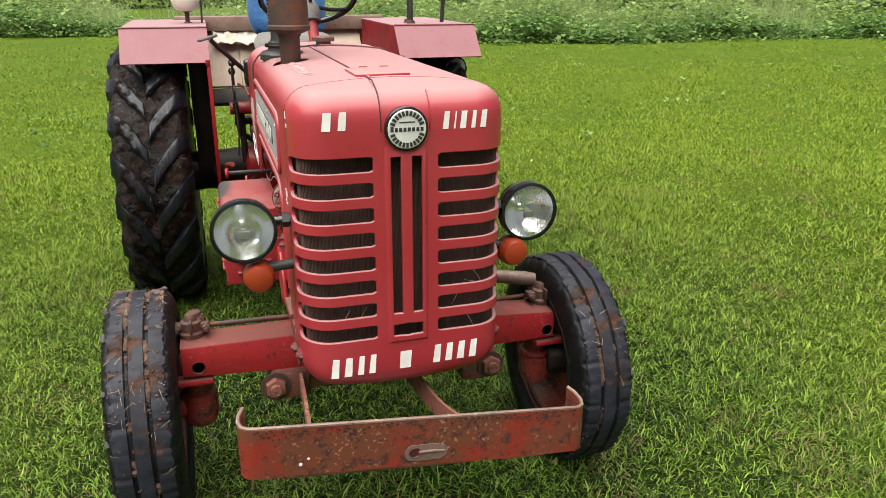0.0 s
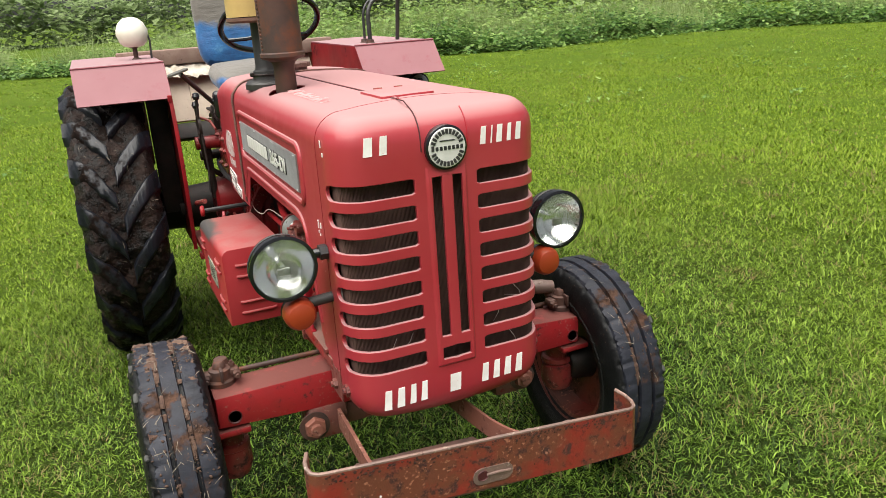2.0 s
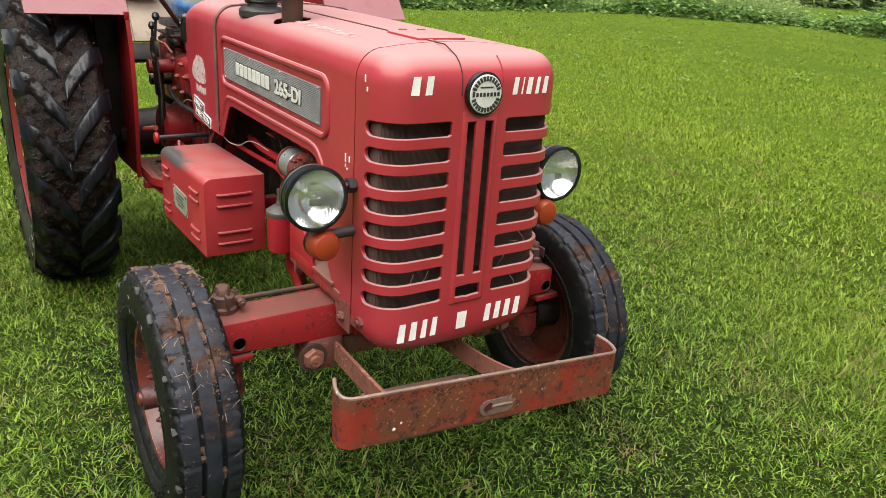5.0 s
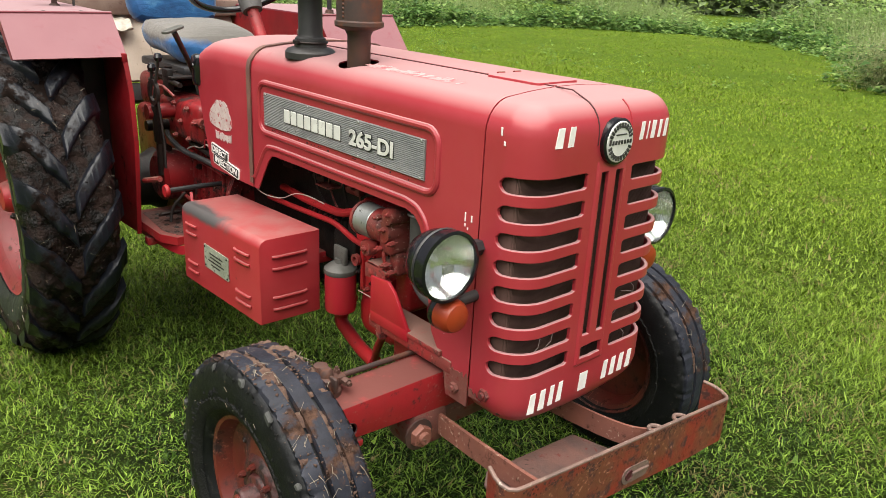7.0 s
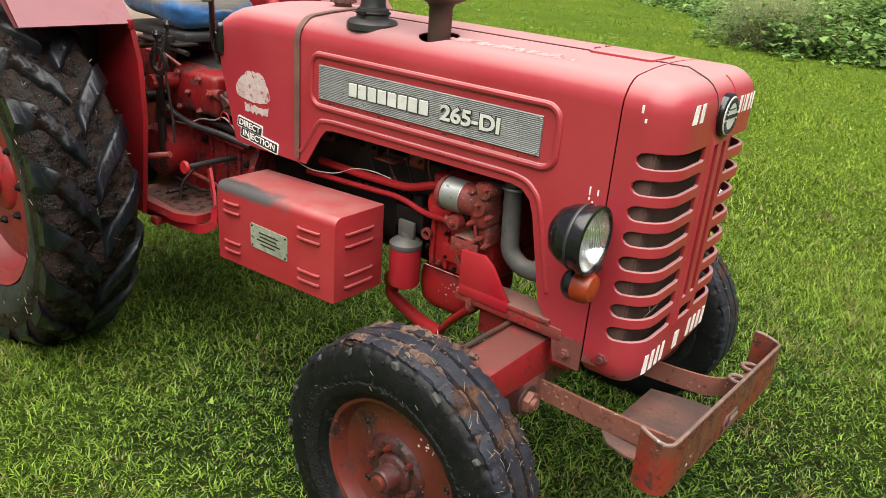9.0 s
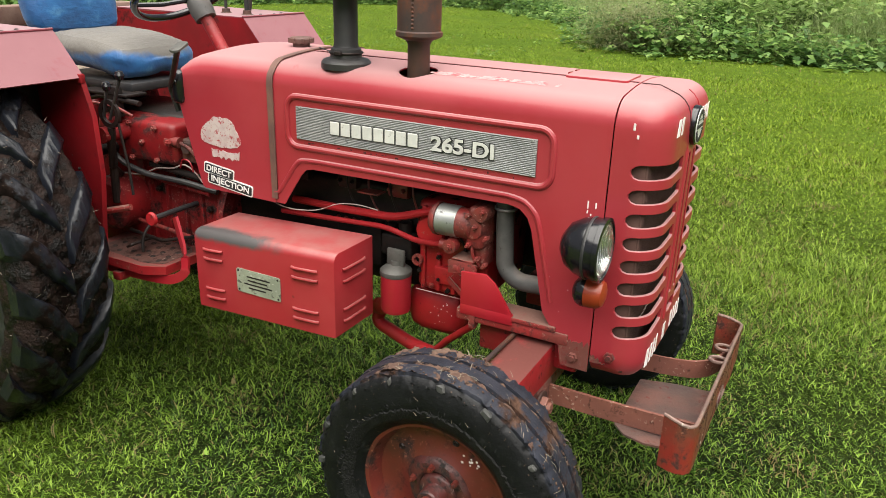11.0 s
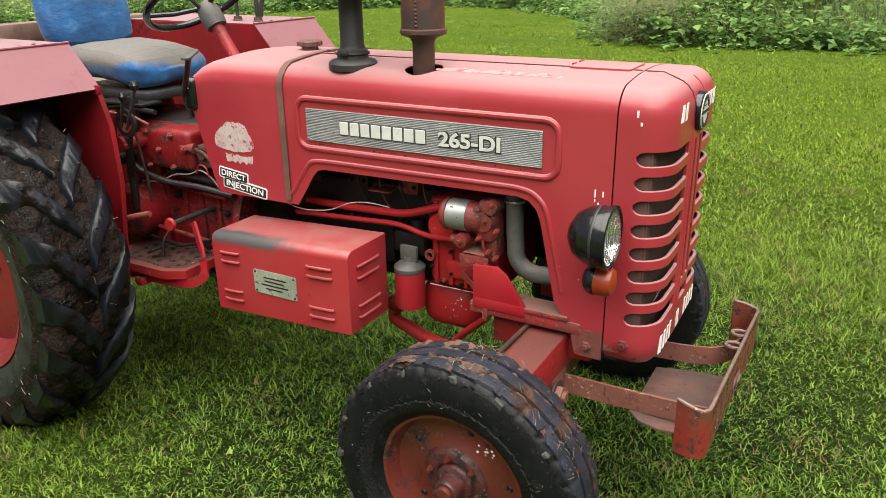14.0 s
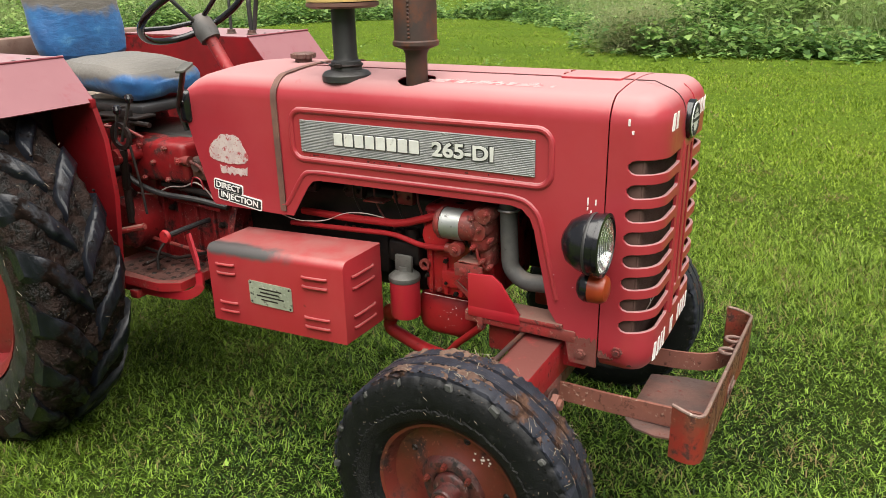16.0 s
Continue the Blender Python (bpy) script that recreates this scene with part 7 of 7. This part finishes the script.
# ---- seat and steering ----
def cushion(sx, sy, sz, seed, puff=0.025):
    b = bmesh.new()
    bmesh.ops.create_cube(b, size=1.0)
    bmesh.ops.subdivide_edges(b, edges=b.edges[:], cuts=11, use_grid_fill=True)
    for v in b.verts:
        p = v.co * 2
        q = Vector((math.copysign(abs(p.x) ** 1.0, p.x), p.y, p.z))
        l = (abs(p.x) ** 5 + abs(p.y) ** 5 + abs(p.z) ** 3) ** (1 / 5)
        q = p / max(l, 1e-6) * max(abs(p.x), abs(p.y), abs(p.z))
        d = 1 - min(1.0, max(abs(q.x), abs(q.y)) ** 2)
        v.co = Vector((q.x * sx / 2, q.y * sy / 2, q.z * sz / 2 + (puff * d if q.z > 0 else 0)))
        v.co += Vector((0, 0, 0.006)) * noise.noise(v.co * 14 + Vector((seed, 0, 0))) + v.co * 0.02 * noise.noise(v.co * 8 + Vector((0, seed, 0)))
    return b


SEAT_M = Matrix.Translation((0.0, 1.955, 1.222)) @ Matrix.Rotation(radians(3), 4, "X")
pad = cushion(0.41, 0.47, 0.125, 1, 0.020)
for v in pad.verts:
    # the cloth hangs in folds down the front and the flanks, drawn in under the pad
    side, front = min(1.0, abs(v.co.x) / 0.2), max(0.0, min(1.0, (-v.co.y - 0.05) / 0.18))
    if v.co.z < 0.02:
        v.co.z -= 0.028 * front * side
        v.co.x *= 1 - 0.10 * (0.02 - v.co.z) / 0.08
        v.co.x += 0.007 * noise.noise(Vector((v.co.y * 38, side, 4)))
        v.co.y += 0.008 * noise.noise(Vector((v.co.x * 38, front, 9)))
    else:
        v.co.z -= 0.022 * front
seat = part("seat", pad, M_SEAT, tractor, "blue cloth-covered seat, worn grey in the middle", SEAT_M, 60)
part("backrest", cushion(0.42, 0.46, 0.11, 4), M_BACK, seat, "blue cloth backrest with a worn grey top", SEAT_M.inverted() @ Matrix.Translation((0.0, 2.265, 1.49)) @ Matrix.Rotation(radians(82), 4, "X"), 60)
part("seat_frame", join(box(-0.19, 0.19, 1.70, 2.18, 1.10, 1.135, 0.01), box(-0.05, 0.05, 1.95, 2.25, 1.02, 1.11, 0.01)), M_SATIN, seat, m=SEAT_M.inverted())
SC, LEAN = Vector((0.032, 1.590, 1.478)), Matrix.Rotation(radians(-33.5), 4, "X")
steer = part("steering_wheel", moved(tube([(0.218 * math.cos(a), 0.218 * math.sin(a), 0) for a in [2 * math.pi * k / 48 for k in range(48)]], 0.0135, 12, closed=True), Matrix.Translation(SC) @ LEAN), M_BLACK, tractor, "black three-spoke steering wheel on a red column")
for k in range(3):
    a = 2 * math.pi * k / 3 + 0.5
    part("spoke", moved(tube([(0.02 * math.cos(a), 0.02 * math.sin(a), -0.045), (0.12 * math.cos(a), 0.12 * math.sin(a), -0.03), (0.218 * math.cos(a), 0.218 * math.sin(a), 0)], 0.009, 8), Matrix.Translation(SC) @ LEAN), M_BLACK, steer)
ax = LEAN @ Vector((0, 0, 1))
P = lambda d: SC - ax * d
part("column", tube([P(0.10), P(0.42)], 0.024, 18), M_CHASSIS, steer, "red steering column")
part("column_boot", tube([P(0.03), P(0.06), P(0.10), P(0.13)], [0.028, 0.042, 0.045, 0.040], 18), M_HOSE, steer, "grey rubber boot")
part("column_lever", tube([P(0.05) + Vector((-0.03, 0, 0)), P(0.02) + Vector((-0.10, 0.02, 0.06)), P(-0.03) + Vector((-0.15, 0.05, 0.10))], 0.008, 8), M_SATIN, steer)

# ---- rear beam and boards ----
beam = part("rear_beam", join(box(-0.60, 0.60, 2.56, 2.66, 1.285, 1.365, 0.008), box(-0.55, -0.50, 2.58, 2.64, 0.75, 1.29, 0.006), box(0.50, 0.55, 2.58, 2.64, 0.75, 1.29, 0.006)), M_BEAM, tractor, "weathered brown wooden beam behind the seat")
boards = part("plank_board", box(-0.50, -0.26, -0.01, 0.01, 0.0, 0.40, 0.004), M_WOOD, tractor, "pale plank panel leaning behind the seat", Matrix.Translation((0, 2.42, 0.985)) @ Matrix.Rotation(radians(-34), 4, "X"))
for a, b in ((-0.2585, -0.0200), (-0.0185, 0.2200), (0.2215, 0.46)):
    part("plank", box(a, b, -0.01, 0.01, 0.0, 0.40, 0.004), M_WOOD, boards)
part("under_frame", box(-0.50, 0.46, 0.0, 0.04, -0.10, -0.005, 0.006), M_IRON, boards)
rag = bmesh.new()
bmesh.ops.create_grid(rag, x_segments=22, y_segments=14, size=0.5)
for v in rag.verts:
    x, y = v.co.x, v.co.y
    h = 0.035 * abs(noise.noise(Vector((x * 5, y * 7, 1)))) + 0.02 * noise.noise(Vector((x * 11, y * 9, 4)))
    v.co = Vector((-0.25 + x * 0.30 + 0.02 * noise.noise(Vector((y * 6, 0, 2))), 2.57 + y * 0.16, 1.262 + h + 0.20 * (y * 0.5)))
rago = put("rag", rag, M_CLOTH, None, "", None, 60)
tagged(rago, "crumpled greyish-beige rag lying on the plank panel", "rag")
solidify(rago, 0.006, 0.0)


# ---- grass ----
def blades(name, px, py, pz, length, width, lean, material, rng, label, cat, plain=False):
    """One object of many blades: a bowed, tapering strip each, or one long triangle each where they stand far off."""
    n = len(px)
    az = rng.uniform(0, 2 * np.pi, n)
    tw = az + np.pi / 2 + rng.uniform(-0.6, 0.6, n)
    dx, dy, sx, sy = np.cos(az), np.sin(az), np.cos(tw), np.sin(tw)
    th = np.clip(0.30 + lean * 0.58, 0, 1.38)
    up, out = np.cos(th), np.sin(th)
    bow = rng.uniform(0.0, 0.16, n)
    side = rng.uniform(-0.14, 0.14, n)
    rows = ((0.0, 1.0), (0.0, -1.0), (1.0, 0.0)) if plain else ((0.0, 1.0), (0.0, -1.0), (0.5, 0.85), (0.5, -0.85), (1.0, 0.0))
    k5 = len(rows)
    v = np.empty((n, k5, 3), np.float32)
    for k, (f, w) in enumerate(rows):
        b, c = (bow, side) if f == 0.5 else (0.0, 0.0)
        v[:, k, 0] = px + dx * length * (out * f - b * up) + sx * (width * 0.5 * w + c * length)
        v[:, k, 1] = py + dy * length * (out * f - b * up) + sy * (width * 0.5 * w + c * length)
        v[:, k, 2] = pz + length * (up * f + b * out)
    me = bpy.data.meshes.new(name)
    me.vertices.add(n * k5)
    me.vertices.foreach_set("co", v.reshape(-1))
    base = (np.arange(n) * k5)[:, None]
    ring = np.array([[0, 1, 2]]) if plain else np.array([[0, 1, 3, 2, 2, 3, 4]])
    loops = (base + ring).astype(np.int32).reshape(-1)
    me.loops.add(len(loops))
    me.loops.foreach_set("vertex_index", loops)
    me.polygons.add(n if plain else 2 * n)
    st = ((np.arange(n) * ring.shape[1])[:, None] + np.array([[0]] if plain else [[0, 4]])).astype(np.int32).reshape(-1)
    me.polygons.foreach_set("loop_start", st)
    me.update(calc_edges=True)
    me.materials.append(material)
    return tagged(new(name, me), label, cat, kind="stuff")


def ground_z(px, py):
    return np.array([swell(x, y) for x, y in zip(px, py)], np.float32)


def scatter(rng, n, x0, x1, y0, y1, keep):
    x, y = rng.uniform(x0, x1, n), rng.uniform(y0, y1, n)
    k = keep(x, y)
    return x[k], y[k]


rng = np.random.default_rng(4)
LAWN = [
    (350000, -2.6, 3.0, -1.7, 3.2, 0.072, 0.0038),
    (230000, -3.4, 5.8, -2.4, 6.2, 0.068, 0.0052),
    (330000, -6.0, 12.0, -3.2, 13.0, 0.055, 0.0110),
    (200000, -11.0, 26.0, -4.5, 28.0, 0.055, 0.0240),
]
for n, x0, x1, y0, y1, ln, wd in LAWN:
    gx, gy = scatter(rng, n, x0, x1, y0, y1, lambda x, y: (x > -2.6 - 0.36 * np.maximum(y - 0.5, 0)) & (y > -2.0 - 0.12 * x))
    # each sowing thins out unevenly towards its border
    edge = np.minimum.reduce([gx - x0, x1 - gx, gy - y0, y1 - gy, gx + 2.6 + 0.36 * np.maximum(gy - 0.5, 0), gy + 2.0 + 0.12 * gx])
    stay = rng.uniform(0, 1, len(gx)) < (edge + 0.16 * np.sin(gx * 5.1 + 2 * np.sin(gy * 3.3)) * np.sin(gy * 4.3 + gx)) / (0.10 * (x1 - x0)) + 0.08
    gx, gy = gx[stay], gy[stay]
    m = len(gx)
    L = ln * rng.uniform(0.45, 1.3, m) * (0.85 + 0.3 * (np.sin(gx * 2.1) * np.sin(gy * 1.7))) * (0.8 + 0.45 * np.sin(gx * 41 + 2.2 * np.sin(gy * 17)) * np.sin(gy * 37 + 2.0 * np.sin(gx * 19)))
    if y1 > 20:
        # the rest of the field, sown thinly
        hx, hy = scatter(rng, 70000, -16, 16, -16, 14, lambda x, y: ~((x > -2.6 - 0.36 * np.maximum(y - 0.5, 0)) & (y > -2.0 - 0.12 * x)))
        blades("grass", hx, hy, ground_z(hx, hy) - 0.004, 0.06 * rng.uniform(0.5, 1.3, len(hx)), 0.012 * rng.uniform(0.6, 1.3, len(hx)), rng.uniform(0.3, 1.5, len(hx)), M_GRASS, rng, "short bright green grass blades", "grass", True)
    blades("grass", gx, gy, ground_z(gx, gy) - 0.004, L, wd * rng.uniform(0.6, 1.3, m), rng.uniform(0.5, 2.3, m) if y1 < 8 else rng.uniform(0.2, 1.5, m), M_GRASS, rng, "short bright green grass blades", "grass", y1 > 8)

# dry thatch lying in small drifts
tx, ty = np.repeat(rng.uniform(-2.4, 5.0, 60), 110), np.repeat(rng.uniform(-2.0, 6.0, 60), 110)
tx, ty = tx + rng.normal(0, 0.07, len(tx)), ty + rng.normal(0, 0.07, len(ty))
blades("dry_thatch", tx, ty, ground_z(tx, ty) + 0.004, rng.uniform(0.02, 0.05, len(tx)), rng.uniform(0.002, 0.005, len(tx)), rng.uniform(0.8, 1.8, len(tx)), M_THATCH, rng, "brown dry thatch showing between the blades", "thatch")


# ---- weeds along the field's edge ----
def leaves(name, centres, per, spread, size, material, rng, label, cat, droop=0.5, aspect=0.8):
    """Broad leaves in clumps round the given centres (x, y, z, scale): each a folded four-point blade."""
    c = np.repeat(centres, per, axis=0)
    n = len(c)
    d = rng.normal(0, 1, (n, 3)) * np.array(spread) * c[:, 3:4]
    p = c[:, :3] + d
    p[:, 2] = np.maximum(p[:, 2], 0.03)
    az, s = rng.uniform(0, 2 * np.pi, n), size * rng.uniform(0.5, 1.3, n)
    fx, fy = np.cos(az), np.sin(az)
    tl = rng.uniform(-droop, droop * 0.6, n)
    f = np.stack([fx * np.cos(tl), fy * np.cos(tl), np.sin(tl)], 1)
    r = np.stack([-fy, fx, rng.uniform(-0.35, 0.35, n)], 1)
    u = np.stack([np.zeros(n), np.zeros(n), np.ones(n)], 1)
    v = np.empty((n, 6, 3), np.float32)
    v[:, 0] = p
    v[:, 1] = p + f * (0.45 * s)[:, None] + r * (0.5 * aspect * s)[:, None] + u * (0.10 * s)[:, None]
    v[:, 2] = p + f * (0.5 * s)[:, None]
    v[:, 3] = p + f * (0.45 * s)[:, None] - r * (0.5 * aspect * s)[:, None] + u * (0.10 * s)[:, None]
    v[:, 4] = p + f * s[:, None] - u * (0.12 * s)[:, None]
    v[:, 5] = p + f * (0.5 * s)[:, None]
    me = bpy.data.meshes.new(name)
    me.vertices.add(n * 6)
    me.vertices.foreach_set("co", v.reshape(-1))
    base = (np.arange(n) * 6)[:, None]
    loops = (base + np.array([[0, 1, 4, 2, 0, 2, 4, 3]])).astype(np.int32).reshape(-1)
    me.loops.add(len(loops))
    me.loops.foreach_set("vertex_index", loops)
    me.polygons.add(2 * n)
    me.polygons.foreach_set("loop_start", ((np.arange(n) * 8)[:, None] + np.array([[0, 4]])).astype(np.int32).reshape(-1))
    me.update(calc_edges=True)
    me.materials.append(material)
    return tagged(new(name, me), label, cat, kind="stuff")


EDGE = [(-34, 27), (-14, 26.5), (-6.5, 26.3), (-3.0, 26.6), (3.0, 22.0), (7.3, 19.3), (11.4, 18.0), (16.5, 19.0), (21.5, 17.5), (24.5, 14.0), (23.0, 9.5), (17.8, 5.4), (13.6, 3.9), (13.0, 3.0), (13.2, 1.2), (13.7, -0.8), (13.4, -4.0), (12.0, -9.0)]


def along_edge(n, rng):
    """Places along the edge line, with the outward direction."""
    E = np.array(EDGE, float)
    seg = np.linalg.norm(np.diff(E, axis=0), axis=1)
    t = np.sort(rng.uniform(0, seg.sum(), n))
    cum = np.concatenate([[0], np.cumsum(seg)])
    i = np.clip(np.searchsorted(cum, t) - 1, 0, len(seg) - 1)
    f = ((t - cum[i]) / seg[i])[:, None]
    p = E[i] * (1 - f) + E[i + 1] * f
    d = (E[i + 1] - E[i]) / seg[i][:, None]
    return p, np.stack([-d[:, 1], d[:, 0]], 1)


def bank(n, rng, near, far, h0, h1, sc):
    p, out = along_edge(n, rng)
    b = rng.uniform(near, far, n)
    q = p + out * b[:, None]
    z = (h0 + (h1 - h0) * np.clip(b / 5.0, 0, 1)) * rng.uniform(0.25, 1.0, n) * (0.75 + 0.45 * np.sin(p[:, 0] * 0.9 + 2 * np.sin(p[:, 1] * 0.5)))
    return np.stack([q[:, 0], q[:, 1], np.maximum(z, 0.08), rng.uniform(0.7, 1.3, n) * sc], 1)


rng = np.random.default_rng(9)
leaves("broadleaf_weeds", bank(3600, rng, -0.2, 2.6, 0.45, 1.0, 1.0), 22, (0.22, 0.22, 0.16), 0.17, M_LEAF, rng, "dense bank of dark green broad-leaved weeds", "weeds")
leaves("broadleaf_weeds", bank(2600, rng, 2.0, 7.0, 0.7, 1.5, 1.3), 16, (0.28, 0.28, 0.20), 0.20, M_BACKLEAF, rng, "taller broad-leaved weeds behind", "weeds")
leaves("broadleaf_weeds", bank(500, rng, -1.0, 0.3, 0.10, 0.2, 0.6), 12, (0.14, 0.14, 0.06), 0.12, M_LEAF, rng, "low weeds creeping into the turf", "weeds")
b = bank(90000, rng, 0.6, 9.0, 0.0, 0.0, 1.0)
h = rng.uniform(0.7, 1.75, len(b)) * (0.7 + 0.3 * np.sin(b[:, 0] * 0.7) * np.sin(b[:, 1] * 0.6)) * rng.choice([0.8, 1.0, 1.5], len(b))
blades("feathery_grass", b[:, 0], b[:, 1], np.full(len(b), -0.05), h, rng.uniform(0.010, 0.03, len(b)), rng.uniform(0.1, 0.6, len(b)), M_STRAW, rng, "tall pale feathery grass behind the weeds", "tall grass", True)
# feathery shrub at the corner of the weeds
sc = np.stack([rng.normal(13.65, 0.42, 260), rng.normal(3.5, 0.48, 260), rng.uniform(0.08, 0.85, 260), np.full(260, 1.0)], 1)
leaves("feathery_shrub", sc, 60, (0.16, 0.16, 0.12), 0.055, M_BROWN, rng, "pale greyish-green feathery shrub at the turf's edge", "shrub", 1.2, 0.25)
# scattered low weeds in the turf
wx, wy = rng.uniform(-3, 14, 130), rng.uniform(5.0, 17, 130)
leaves("turf_weeds", np.stack([wx, wy, np.full(130, 0.07), np.full(130, 0.5)], 1), 9, (0.12, 0.12, 0.05), 0.065, M_LEAF, rng, "small weeds scattered in the turf", "weeds")
# pale dropped leaves lying on the turf
wx, wy = rng.uniform(-0.5, 12, 60), rng.uniform(-1.0, 12, 60)
leaves("fallen_leaves", np.stack([wx, wy, ground_z(wx, wy) + 0.045, np.full(60, 0.3)], 1), 1, (0.02, 0.02, 0.005), 0.030, M_PALELEAF, rng, "pale dropped leaves lying on the turf", "leaves", 0.2, 0.6)
# far trees closing the view
t = np.linspace(-0.7, 2.9, 420)
R = 62 + 6 * np.sin(t * 9)
cx, cy = R * np.cos(t), R * np.sin(t)
far = np.concatenate([np.stack([cx + rng.normal(0, 1.5, 420), cy + rng.normal(0, 1.5, 420), rng.uniform(0.5, 5.5, 420) * (0.75 + 0.25 * np.sin(t * 23)), np.full(420, 1.0)], 1) for _ in range(4)])
leaves("far_trees", far, 30, (1.3, 1.3, 1.0), 0.7, M_FARLEAF, rng, "distant dark green trees behind the field", "trees")
